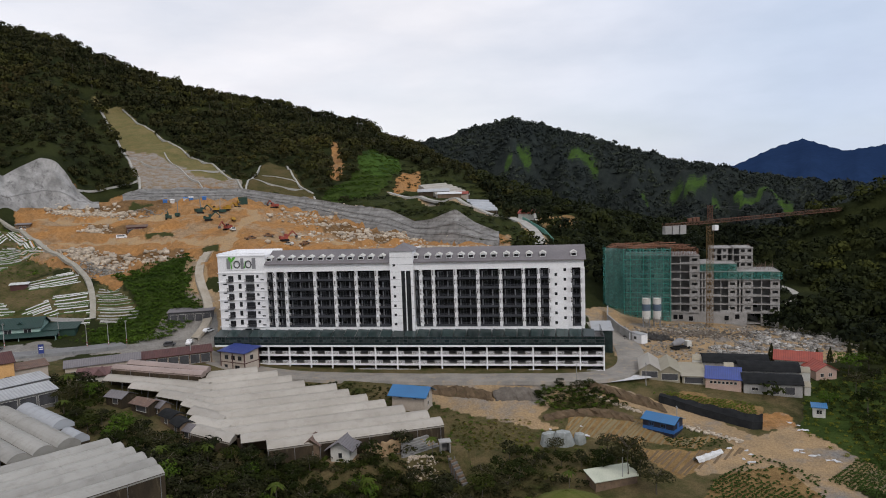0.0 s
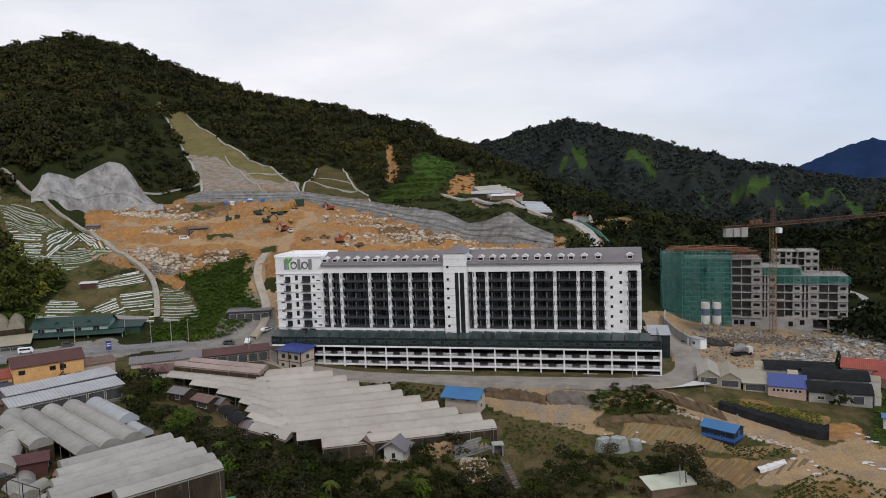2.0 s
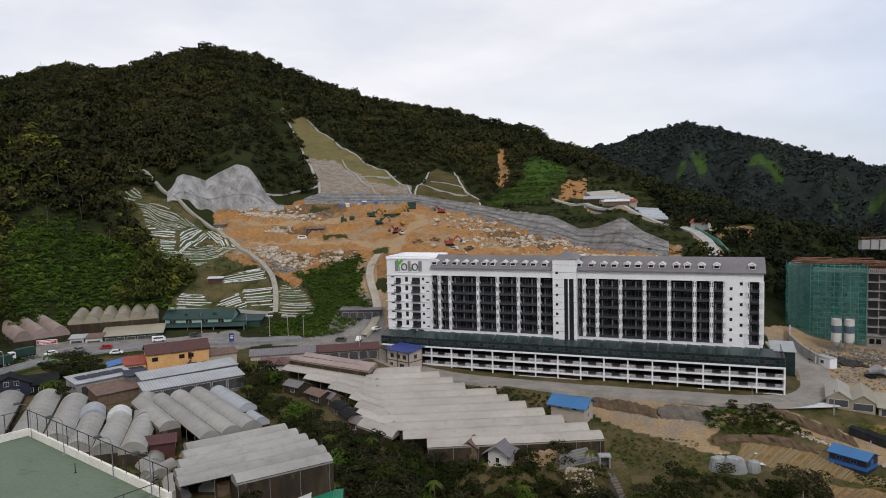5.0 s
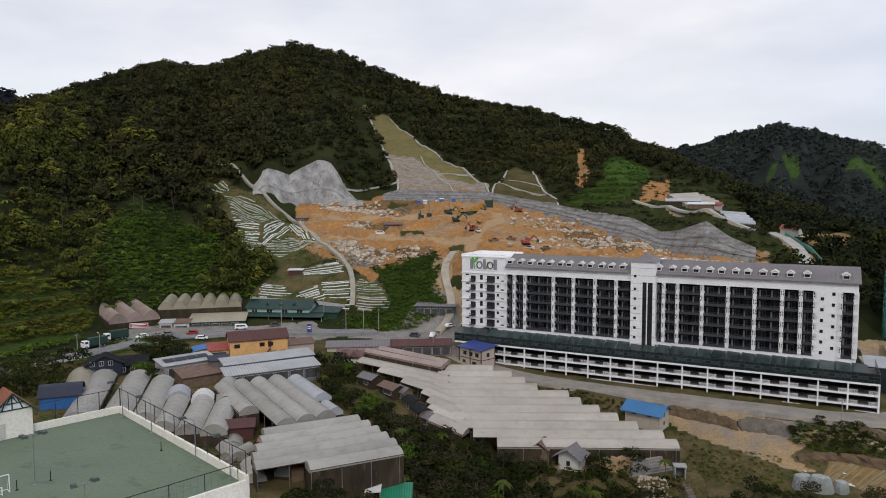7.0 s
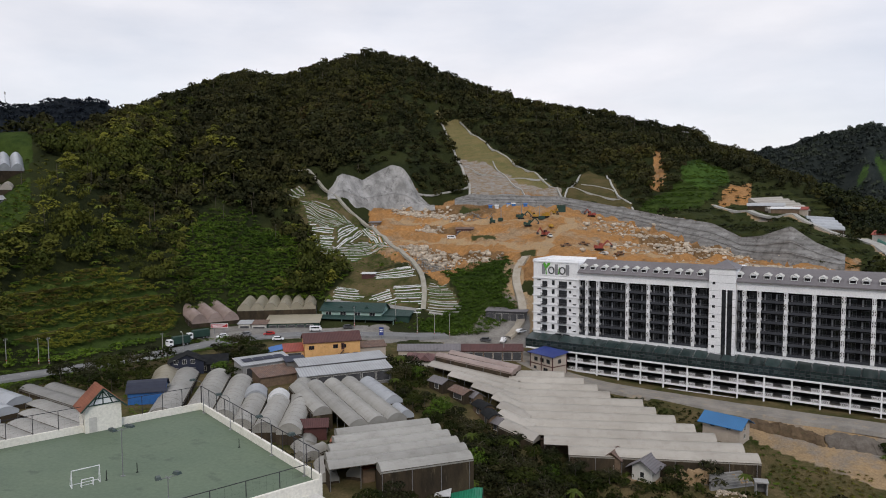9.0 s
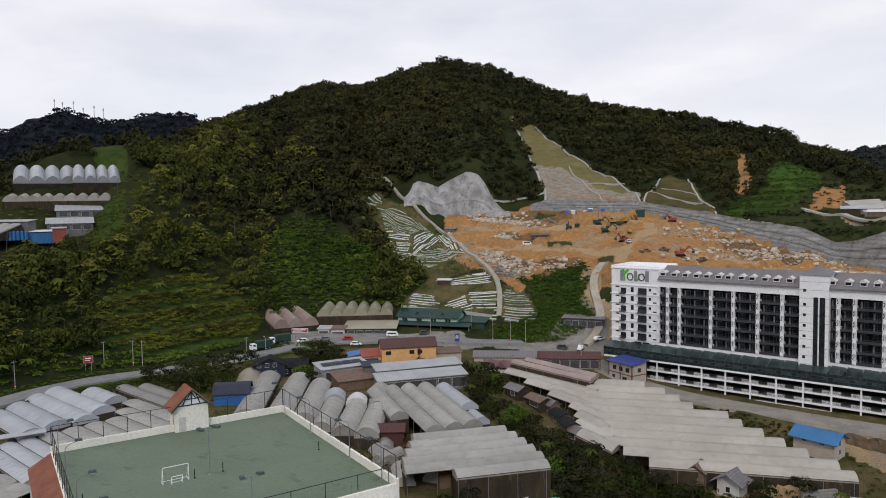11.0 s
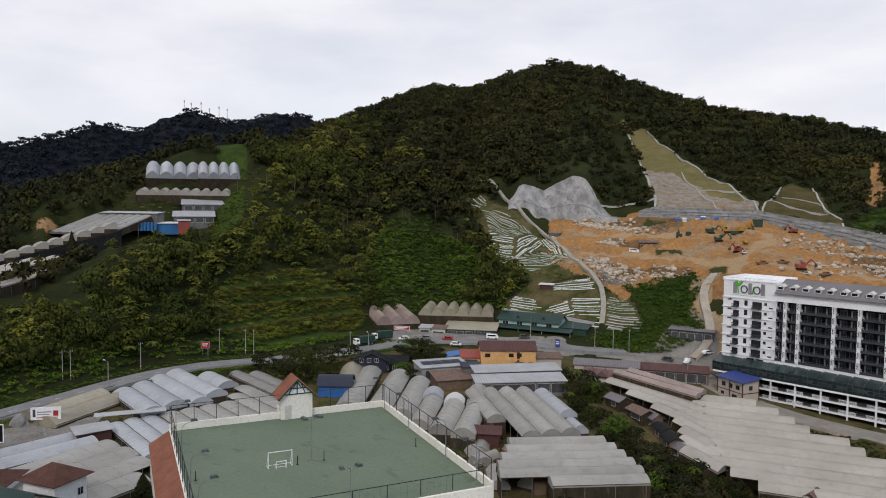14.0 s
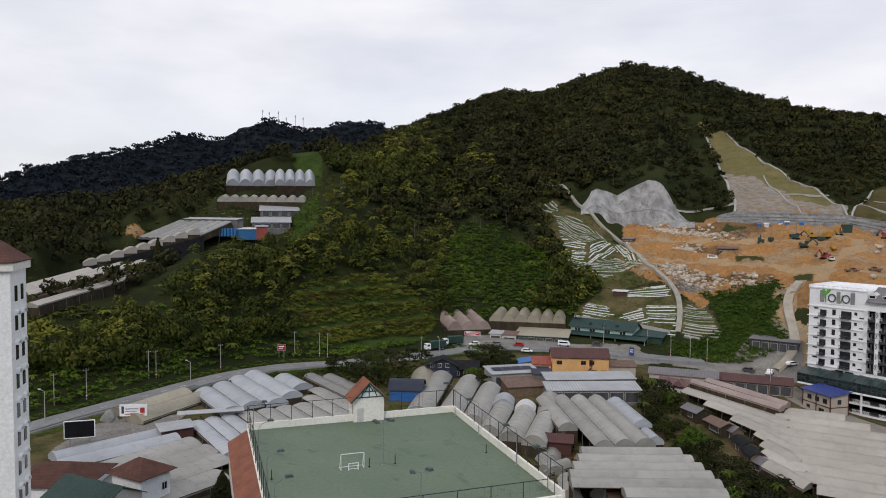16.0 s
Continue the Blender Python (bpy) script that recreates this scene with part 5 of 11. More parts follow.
    plant("plateau_forest", low, p[back], size[back], size[back] * rng.uniform(1.0, 1.4, back.sum()), LEAF_RIDGE_HAZE, "dark forest behind the hilltop farm, tinted with haze blue", "forest", rng, -0.1)
    # bare trunks showing through
    b = np.concatenate([free(scatter(rng, 33, 80, lambda a: foot_d(a) + 60, lambda a: wall_d(a) + 40, 22)), free(scatter(rng, 6, 45, lambda a: crest_d(a) - 90, lambda a: crest_d(a) - 10, 26))])
    g = Geo()
    for x, y in b:
        z, h, r = ground(x, y), rng.uniform(7, 12), rng.uniform(0.12, 0.24)
        lean = rng.normal(size=2) * 0.4
        g.add([(x - r, y, z - 1), (x + r, y, z - 1), (x, y + r, z - 1), (x + lean[0] - r / 2, y + lean[1], z + h), (x + lean[0] + r / 2, y + lean[1], z + h), (x + lean[0], y + lean[1] + r / 2, z + h)], [(0, 1, 4, 3), (1, 2, 5, 4), (2, 0, 3, 5)])
    solo("forest_trunks", g, BARK, "pale bare trunks among the forest", "tree trunks", kind="stuff")


forest()

# the range at the end of the valley; distance haze is put into its blue colour
def far_range():
    g = Geo()
    b = np.arange(-60, -14, 0.25)
    el = np.interp(b, [-60, -50, -40, -36, -34, -32.1, -29.8, -28.4, -27, -25.5, -24.1, -22.5, -20, -14], [1, 1.4, 0.8, 1.5, 1.2, 1.55, 1.16, 1.7, 2.16, 1.8, 1.15, 0.5, -0.2, -1.5])
    el = el + 0.04 * np.sin(b * 9) + 0.03 * np.sin(b * 23)
    rows = [(2400, -60 + 0 * b), (2800, EYE + 2800 * np.tan(np.radians(el)) * 0.2), (3400, EYE + 3400 * np.tan(np.radians(el))), (4000, -60 + 0 * b)]
    for r, z in rows:
        w = r + 60 * np.sin(b * 2.1) * (r == 2800)
        g.v += [(-q * math.sin(radians(a)), q * math.cos(radians(a)), h) for q, a, h in zip(w * np.ones(len(b)), b, z)]
    n = len(b)
    for j in range(3):
        g.f += [(j * n + i, (j + 1) * n + i, (j + 1) * n + i + 1, j * n + i + 1) for i in range(n - 1)]
    solo("backdrop", g, FAR_HAZE, "mountain range at the end of the valley, coloured haze blue", "mountain", kind="structure", smooth=True)


FAR_HAZE = plain("haze_blue_mountain", (0.017, 0.036, 0.088), (0.014, 0.03, 0.075), 0.004, 0.05, 1.0, bump=0)
FAR_HAZE.node_tree.nodes["Principled BSDF"].inputs["Specular IOR Level"].default_value = 0.0
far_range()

# ---------------------------------------------------------------- hotel
FRAME_GREY = plain("grey_door_frame", (0.15, 0.155, 0.17), (0.09, 0.092, 0.10), 0.5, 4.0, 0.6)
CURTAIN = plain("pale_grey_curtain", (0.30, 0.305, 0.32), (0.22, 0.225, 0.24), 0.7, 5.0, 0.9)
CANOPY_PANE = plain("grey_green_canopy_pane", (0.020, 0.036, 0.035), (0.034, 0.052, 0.050), 0.3, 2.0, 0.3, bump=0, vary=0.4)
HOTEL = pose(-77.3, 233.1, 0, 0, 0, -8.35)
PIERS_W, PIERS_E = [16.8, 20.0, 23.9, 34.0, 40.9, 48.1, 55.0, 59.8], [67.5, 69.8, 73.9, 81.1, 88.4, 95.7, 103.0, 107.8, 111.5]
FLOOR, LOW = 3.08, 13.2


def hotel():
    h = thing("hotel", HOTEL, "long white hotel block with dark balconies and grey roof", "hotel building")
    # left end block, tower, right end wall, bands above and below the balconies
    g = Geo().box(0, 16.8, 5, 21, 9, 37.4)
    part("end_block", g, WHITE, h, "white end block with window rows")
    g = Geo()
    g.box(16.8, 122, 5.0, 21, 9, LOW)
    g.box(16.8, 122, 5.0, 6.9, LOW + 6 * FLOOR, 34.5)
    g.box(111.5, 117.7, 5.0, 21, LOW, LOW + 6 * FLOOR)
    g.box(121.2, 122.2, 5.0, 21, LOW, LOW + 6 * FLOOR)
    part("wall", g, WHITE, h, "white rendered wall with window dots")
    # the shade of the balcony recess is painted on its back wall
    part("recess_wall", Geo().box(16.8, 121.2, 6.9, 20.5, LOW - 0.5, 34.4), DARK, h, "near-black wall with the balcony shade put into its colour")
    g = Geo()
    for x0, x1 in ((16.8, 59.8), (67.5, 122.6)):
        ridge, e0, e1 = 38.3, 34.45, 34.45
        g.add([(x0, 4.2, e0), (x1, 4.2, e0), (x1, 12.5, ridge), (x0, 12.5, ridge), (x0, 21.6, e1), (x1, 21.6, e1), (x0, 4.2, e0 - 0.35), (x1, 4.2, e0 - 0.35), (x1, 21.6, e1 - 0.35), (x0, 21.6, e1 - 0.35)],
              [(0, 1, 2, 3), (3, 2, 5, 4), (6, 7, 1, 0), (4, 5, 8, 9), (9, 8, 7, 6), (1, 7, 8, 5, 2), (0, 3, 4, 9, 6)])
    part("roof", g, ROOF_GREY, h, "long grey pitched sheet roof")
    g = Geo()
    for x0, x1 in ((16.8, 59.8), (67.5, 122.6)):
        x = x0 + 0.5
        while x < x1:
            g.beam((x, 4.2, 34.49), (x, 12.5, 38.34), 0.06, 0.07)
            x += 1.05
    tagged(part("roof_seams", g, ROOF_GREY, h), kind="stuff")
    # dormers
    d0 = Geo()
    d0.add([(-0.75, 0, 0), (0.75, 0, 0), (0.75, 0, 0.75), (0, 0, 1.2), (-0.75, 0, 0.75), (-0.75, 3.0, 1.2), (0.75, 3.0, 1.2), (0, 3.0, 1.35)],
           [(0, 1, 2, 3, 4), (1, 6, 2), (0, 4, 5)])
    d0m = d0.mesh("dormer", WHITE)
    cap = Geo()
    for s in (-1, 1):
        cap.slab([(0, -0.15, 1.36), (s * 0.95, -0.15, 0.76), (s * 0.95, 2.6, 0.98), (0, 3.0, 1.5)][::s], 0.1)
    capm, wm = cap.mesh("dormer_roof", WHITE_DIM), Geo().box(-0.6, 0.6, -0.05, 0.02, 0.14, 0.74).mesh("dormer_window", DARK)
    for px in (474, 494, 514, 533, 551, 571, 587, 608, 625, 645, 662, 682, 742, 764, 784, 802, 823, 841, 862, 880, 902, 919, 941, 964, 1016):
        x = 16.8 + (px - 470) / 563 * 105 + 0.3
        o = part("dormer", d0m, None, h, at=pose(x, 6.0, 35.27) @ Matrix.Diagonal((1.2, 1.0, 1.25, 1)))
        part("dormer_roof", capm, None, o)
        part("dormer_window", wm, None, o)
    # stair tower
    t = part("stair_tower", Geo().box(59.8, 67.5, 3.9, 20, 9, 38.0), WHITE, h, "white stair tower with dark glazed slits")
    g = Geo().add([(59.4, 3.5, 38), (67.9, 3.5, 38), (67.9, 14, 38), (59.4, 14, 38), (63.65, 8, 40.4), (63.65, 10, 40.4)], [(0, 1, 4), (1, 2, 5, 4), (2, 3, 5), (3, 0, 4, 5), (3, 2, 1, 0)])
    part("tower_roof", g, ROOF_GREY, t)
    for x0, x1 in ((63.55, 64.75), (65.15, 66.6)):
        part("glazed_slit", Geo().box(x0, x1, 3.82, 3.95, 9.2, 31.6), GLASS_DARK, t)
    wm = Geo().box(-0.4, 0.4, -0.07, 0.05, -0.4, 0.4).mesh("window", GLASS_DARK)
    for k in range(7):
        part("window", wm, None, t, at=pose(61.2, 3.9, 14.0 + k * FLOOR + (1.0 if k == 6 else 0)))
    g = Geo()
    for k in range(11):
        g.box(59.75, 67.55, 3.86, 3.9, 12 + k * 2.4, 12.07 + k * 2.4)
    part("render_joint", g, MID_GREY, t)
    # balconies, bay by bay and floor by floor
    pier = Geo()
    ring = []
    for k in range(6):
        z = LOW + k * FLOOR
        ring += [(0.5, 4.66, z), (0.5, 4.66, z + 1.05), (0.13, 5.1, z + 1.05), (0.13, 5.1, z + FLOOR)]
    n = len(ring)
    pier.add([(x * s, y, z) for s in (-1, 1) for x, y, z in ring] + [(x * s, 6.95, z) for s in (-1, 1) for x, y, z in ring],
             [(i, n + i, n + i + 1, i + 1) for i in range(n - 1)] + [(n + i, 3 * n + i, 3 * n + i + 1, n + i + 1) for i in range(n - 1)] + [(2 * n + i, i, i + 1, 2 * n + i + 1) for i in range(n - 1)])
    screen = Geo().box(-0.55, -0.43, 4.72, 4.87, 1.05, 2.95).box(0.43, 0.55, 4.72, 4.87, 1.05, 2.95).box(-0.55, 0.55, 4.72, 4.87, 2.9, 3.05)
    for s in (-1, 1):
        screen.beam((-0.45 * s, 4.8, 1.1), (0.45 * s, 4.8, 2.0), 0.11).beam((-0.45 * s, 4.8, 2.0), (0.45 * s, 4.8, 2.9), 0.11)
    lm = screen.mesh("lattice_screen", WHITE)
    pm = pier.mesh("pier", WHITE)
    for row in (PIERS_W, PIERS_E, [117.7, 121.4]):
        for x in row:
            if x not in (59.8, 67.5):
                o = part("pier", pm, None, h, "white pier with lattice screens", at=pose(x, 0, 0))
                for k in range(6):
                    tagged(part("lattice_screen", lm, None, o, at=pose(0, 0, LOW + k * FLOOR)), kind="stuff")
        for x0, x1 in zip(row, row[1:]):
            w = x1 - x0 - 0.9
            b = Geo().box(-w / 2, w / 2, 4.9, 6.9, -0.18, 0.02)
            b.box(-w / 2, w / 2, 4.84, 4.94, -0.18, 0.62)
            b.box(-w / 2, w / 2, 4.82, 4.94, 0.98, 1.06)
            n = max(3, int(w / 0.3))
            for i in range(n + 1):
                q = -w / 2 + i * w / n
                b.box(q - 0.025, q + 0.025, 4.86, 4.92, 0.6, 1.0)
            bm_, dm = b.mesh("balcony", BALCONY_GREY), None
            dg, fg = Geo(), Geo()
            nd = max(1, round(w / 3.4))
            for c in (0.0,):
                dg.box(c - 0.95, c + 0.95, 6.84, 6.92, 0.05, 2.25)
                for q in (-1.0, 0.0, 0.95):
                    fg.box(c + q, c + q + 0.05, 6.78, 6.9, 0.05, 2.3)
                fg.box(c - 1.0, c + 1.0, 6.78, 6.9, 2.25, 2.32)
                cg = Geo()
                for f in range(6):
                    xa, ya, yb = c - 0.93 + 0.07 * f, 6.81 + 0.025 * (f % 2), 6.81 + 0.025 * ((f + 1) % 2)
                    cg.v += [(xa, ya, 0.1), (xa, ya, 2.2)] + ([(xa + 0.07, yb, 0.1), (xa + 0.07, yb, 2.2)] if f == 5 else [])
                cg.f = [(2 * f, 2 * f + 2, 2 * f + 3, 2 * f + 1) for f in range(6)]
            dm, fm, cm = dg.mesh("balcony_door", GLASS_DARK), fg.mesh("door_frame", FRAME_GREY), cg.mesh("curtain", CURTAIN)
            for k in range(6):
                o = part("balcony", bm_, None, h, "dark railed balcony", at=pose((x0 + x1) / 2, 0, LOW + k * FLOOR))
                for i in range(nd):
                    d = part("balcony_door", dm, None, o, at=pose(-w / 2 + (i + 0.5) * w / nd, 0, 0))
                    part("door_frame", fm, None, d)
                    if (3 * k + 5 * i + int(x0)) % 7:
                        part("curtain", cm, None, d)
    # end block windows, balconies, string courses
    g = Geo()
    for k in range(7):
        z = LOW + k * FLOOR
        part("string_course", Geo().box(-0.35, 16.9, 4.72, 5.0, z - 0.18, z + 0.04), WHITE, h)
        if k < 6:
            for q in range(4):
                g.box(0, 16.8, 4.975, 5.0, z + 0.55 + q * 0.6, z + 0.6 + q * 0.6)
    tagged(part("render_line", g, WHITE, h), kind="stuff")
    small, tall, wide, slot = (Geo().box(-w / 2, w / 2, -0.06, 0.06, 0, hh).mesh("window", GLASS_DARK) for w, hh in ((0.8, 0.9), (1.0, 1.7), (1.9, 1.9), (1.3, 0.4)))
    rail = Geo().box(-0.95, 0.95, -1.0, -0.94, 0, 0.12).box(-0.95, 0.95, -1.0, -0.94, 0.85, 0.95).box(-0.95, 0.95, -0.95, 0.02, -0.12, 0.0)
    for i in range(11):
        rail.box(-0.95 + i * 0.19 - 0.025, -0.95 + i * 0.19 + 0.025, -1.0, -0.95, 0.1, 0.9)
    railm = rail.mesh("balcony", DARK_GREY)
    wrail = Geo().box(-1.5, 1.5, -1.0, -0.94, 0, 0.12).box(-1.5, 1.5, -1.0, -0.94, 0.85, 0.95).box(-1.5, 1.5, -0.95, 0.02, -0.12, 0.0)
    for i in range(16):
        wrail.box(-1.5 + i * 0.2 - 0.025, -1.5 + i * 0.2 + 0.025, -1.0, -0.95, 0.1, 0.9)
    wrailm = wrail.mesh("balcony", DARK_GREY)
    bigm = Geo().box(-1.5, 1.5, -0.06, 0.06, 0, 2.1).mesh("window", GLASS_DARK)
    for k in range(6):
        z = LOW + k * FLOOR
        for x, me, dz in ((2.2, slot, 2.1), (4.4, wide, 0.1), (7.6, tall, 0.7), (11.2, bigm, 0.1), (13.9, small, 1.3), (15.6, slot, 0.4)):
            o = part("window", me, None, h, at=pose(x, 4.97, z + dz))
        part("balcony", railm, None, h, at=pose(4.2, 5.0, z + 0.05))
        part("balcony", wrailm, None, h, at=pose(11.2, 5.0, z + 0.05))
        for x, dz in ((113.2, 0.5), (116.0, 2.0)):
            part("window", small, None, h, at=pose(x, 4.97, z + dz))
    for x in (9.6, 12.6, 15.0):
        part("window", slot if x > 14 else Geo().box(-1.2, 1.2, -0.06, 0.06, 0, 0.9).mesh("window", GLASS_DARK), None, h, at=pose(x, 4.97, 11.6))
    g = Geo()
    g.box(-0.2, 17.0, 4.75, 5.0, 37.2, 37.5).box(-0.2, 17.0, 20.9, 21.1, 37.3, 38.2).box(-0.2, 0.1, 4.8, 21, 37.3, 38.2)
    g.box(-0.2, 17, 4.8, 4.95, 38.05, 38.2)
    for i in range(13):
        g.box(0.0 + i * 1.4, 0.15 + i * 1.4, 4.82, 4.95, 37.5, 38.1)
    part("parapet", g, WHITE, h)
    # sign drawn as plain shapes
    s = part("sign", Geo().box(3.2, 13.6, 4.86, 4.98, 32.6, 33.0), WHITE, h, "hotel sign of plain dark and green shapes")
    for x0, x1 in ((3.3, 4.5), (8.3, 9.3), (12.3, 13.5)):
        part("sign_bar", Geo().box(x0, x1, 4.78, 4.96, 33.0, 36.6), MID_GREY, s)
    g = Geo()
    for a in range(0, 360, 20):
        for c in (6.9, 11.0):
            g.beam((c + 1.0 * math.cos(radians(a)), 4.8, 34.5 + 1.15 * math.sin(radians(a))), (c + 1.0 * math.cos(radians(a + 20)), 4.8, 34.5 + 1.15 * math.sin(radians(a + 20))), 0.2, 0.32)
    part("sign_ring", g, DARK_GREY, s)
    g = Geo().add([(4.3, 4.74, 35.6), (5.2, 4.74, 35.3), (6.3, 4.74, 36.4), (6.6, 4.74, 37.1), (5.4, 4.74, 36.9), (5.2, 4.74, 36.2), (4.4, 4.74, 37.2), (3.8, 4.74, 36.7)], [(0, 1, 2, 3, 4, 5), (0, 5, 6, 7)])
    g.add([(4.9, 4.72, 33.0), (5.3, 4.72, 33.0), (4.9, 4.72, 36.0), (4.6, 4.72, 36.0)], [(0, 1, 2, 3)])
    part("sign_leaf", Geo().add([(9.4, 4.72, 33.2), (9.8, 4.72, 33.2), (10.2, 4.72, 35.6), (9.9, 4.72, 35.6)], [(0, 1, 2, 3)]), LEAF_SIGN, s)
    part("sign_leaf", g, LEAF_SIGN, s)
    # glazed canopy
    g = Geo().box(-0.6, 127.7, 0.2, 0.28, 7.9, 10.6).box(-0.6, -0.5, 0.2, 5, 7.9, 10.6).box(127.6, 127.7, 0.2, 20, 7.9, 10.6)
    c = part("glass_canopy", g, GLASS_TEAL, h, "dark teal glass canopy and front")
    for x0 in np.arange(-0.6, 121, 4.05):
        part("canopy_pane", Geo().slab([(x0 + 0.2, 0.1, 10.62 + 0.2), (x0 + 3.85, 0.1, 10.62), (x0 + 3.85, 4.98, 12.0), (x0 + 0.2, 4.98, 12.2)], 0.06), CANOPY_PANE, c)
    front = Geo().box(0.1, 1.2, 0.12, 0.19, 0.08, 0.78).mesh("window_pane", CANOPY_PANE)
    for k, x in enumerate(np.arange(-0.6, 126, 1.35)):
        if k % 7 not in (2, 6):
            part("window_pane", front, None, c, at=pose(x, 0, 8.85))
    g = Geo()
    for x in np.arange(-0.6, 128, 1.35):
        g.box(x - 0.04, x + 0.04, 0.1, 0.2, 7.9, 10.6)
    for z in (7.9, 8.8, 9.7, 10.6):
        g.box(-0.6, 127.7, 0.08, 0.2, z - 0.04, z + 0.05)
    for x in np.arange(-0.6, 121, 1.35):
        g.beam((x, 0.1, 10.72), (x, 4.98, 12.1), 0.07, 0.07)
    part("canopy_frame", g, DARK_GREY, c)
    # car-park podium
    g = Geo()
    # white edges; slabs behind and core are dark to paint the car park's shade
    for z0, z1 in ((-1.2, 0.02), (1.3, 1.8), (4.3, 4.8), (7.45, 7.9)):
        part("floor_edge", Geo().box(-0.2 if z1 > 7 else 10, 127.7, -0.05 if z1 < 7.5 else -0.4, 0.45, z0, z1), WHITE, h, "white car-park floor edge")
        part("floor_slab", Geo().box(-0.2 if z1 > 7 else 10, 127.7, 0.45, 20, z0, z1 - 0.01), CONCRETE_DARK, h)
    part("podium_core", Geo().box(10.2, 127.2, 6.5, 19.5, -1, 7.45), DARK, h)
    g = Geo().box(127.3, 127.7, 0, 20, 0, 7.5)
    part("podium_side", g, WHITE, h)
    col = Geo().box(-0.2, 0.2, -0.12, 0.4, -0.6, 7.45).mesh("column", WHITE)
    xs = [12.5] + [18.4 + k * 7.27 for k in range(16)]
    for x in xs:
        part("column", col, None, h, at=pose(min(x, 127.45), 0, 0))
    lat = Geo().box(-1.1, 1.1, -0.04, 0.0, 1.0, 1.08).box(-1.1, 1.1, -0.04, 0.0, 0.0, 0.08)
    for i in range(4):
        q = -1.1 + i * 0.55
        lat.beam((q, -0.02, 0.05), (q + 0.55, -0.02, 1.05), 0.06, 0.11)
        lat.beam((q + 0.55, -0.02, 0.05), (q, -0.02, 1.05), 0.06, 0.11)
    latm = lat.mesh("lattice_railing", WHITE)
    bar = Geo().box(-1.3, 1.3, -0.04, 0.0, 0.98, 1.05).mesh("railing", DARK_GREY)
    for x0, x1 in zip(xs, xs[1:]):
        for z in (1.8, 4.8):
            part("lattice_railing", latm, None, h, at=pose(x0 + 1.3, 0, z))
            part("lattice_railing", latm, None, h, at=pose(x1 - 1.3, 0, z))
            part("railing", bar, None, h, at=pose((x0 + x1) / 2, 0, z))
    return h


hotel()

# ---------------------------------------------------------------- rooftop sports court
COURT_AT = pose(-78.3, 79.6, 28, 0, 0, -25.6)    # far corner; x runs along the far long wall, y towards the west corner
COURT_L, COURT_W = 36.0, 31.5


def mesh_fence(b, x0, y0, x1, y1, z, h, gap=3.1):
    """Posts with a top rail, a middle rail and a wire mesh."""
    n = max(1, round(math.hypot(x1 - x0, y1 - y0) / gap))
    for k in range(n + 1):
        x, y = x0 + (x1 - x0) * k / n, y0 + (y1 - y0) * k / n
        part("fence_post", Geo().cyl(x, y, z - 1, z + h, 0.05, n=6), RAIL_GREY, b)
    part("top_rail", Geo().beam((x0, y0, z + h), (x1, y1, z + h), 0.07), RAIL_GREY, b)
    wires = Geo()
    for k in range(1, int(h / 0.65)):
        wires.beam((x0, y0, z + 0.65 * k), (x1, y1, z + 0.65 * k), 0.006)
    for k in range(1, int(n * gap / 0.8)):
        t = k / (n * gap / 0.8)
        x, y = x0 + (x1 - x0) * t, y0 + (y1 - y0) * t
        wires.beam((x, y, z), (x, y, z + h), 0.006)
    tagged(part("wire_mesh", wires, RAIL_GREY, b), kind="stuff")


def floodlight(x, y, tall, arm, turn, heads):
    """A lamp pole; heads are (along the arm, sideways) places of its lamps."""
    p = thing("floodlight_pole", COURT_AT @ pose(x, y, 0, 0, 0, turn), "thin grey pole with dark floodlights over the court", "floodlight", "court floodlights")
    g = Geo().cyl(0, 0, 0, tall, 0.06, 0.045, 8)
    bend = [(arm * (1 - math.cos(radians(a))), tall + 0.9 * math.sin(radians(a))) for a in range(0, 91, 18)] if arm else []
    for (xa, za), (xb, zb) in zip(bend, bend[1:]):
        g.beam((xa, 0, za), (xb, 0, zb), 0.06)
    top = tall + (0.9 if arm else 0)
    if not arm:
        g.beam((-0.5, 0, tall), (0.5, 0, tall), 0.06).beam((0, -1.1, tall), (0, 1.1, tall), 0.06)
    part("pole", g, STEEL, p)
    part("foot_plate", Geo().box(-0.2, 0.2, -0.2, 0.2, 0, 0.05), STEEL, p)
    for a, s in heads:
        h = part("lamp_head", Geo().add([(-0.42, -0.3, 0.1), (0.42, -0.3, 0.1), (0.42, 0.3, 0.1), (-0.42, 0.3, 0.1), (-0.3, -0.2, 0.36), (0.3, -0.2, 0.36), (0.3, 0.2, 0.36), (-0.3, 0.2, 0.36)], [(3, 2, 1, 0), (4, 5, 6, 7), (0, 1, 5, 4), (1, 2, 6, 5), (2, 3, 7, 6), (3, 0, 4, 7)]), LAMP_GREEN, p, at=pose(a, s, top, 0, 0, 15 * s))
        part("lens", Geo().box(-0.36, 0.36, -0.25, 0.25, 0.07, 0.1), WHITE_DIM, h)


LAMP_GREEN = plain("dark_green_lamp_case", (0.03, 0.05, 0.045), (0.04, 0.06, 0.055), 2.0, 9.0, 0.45)


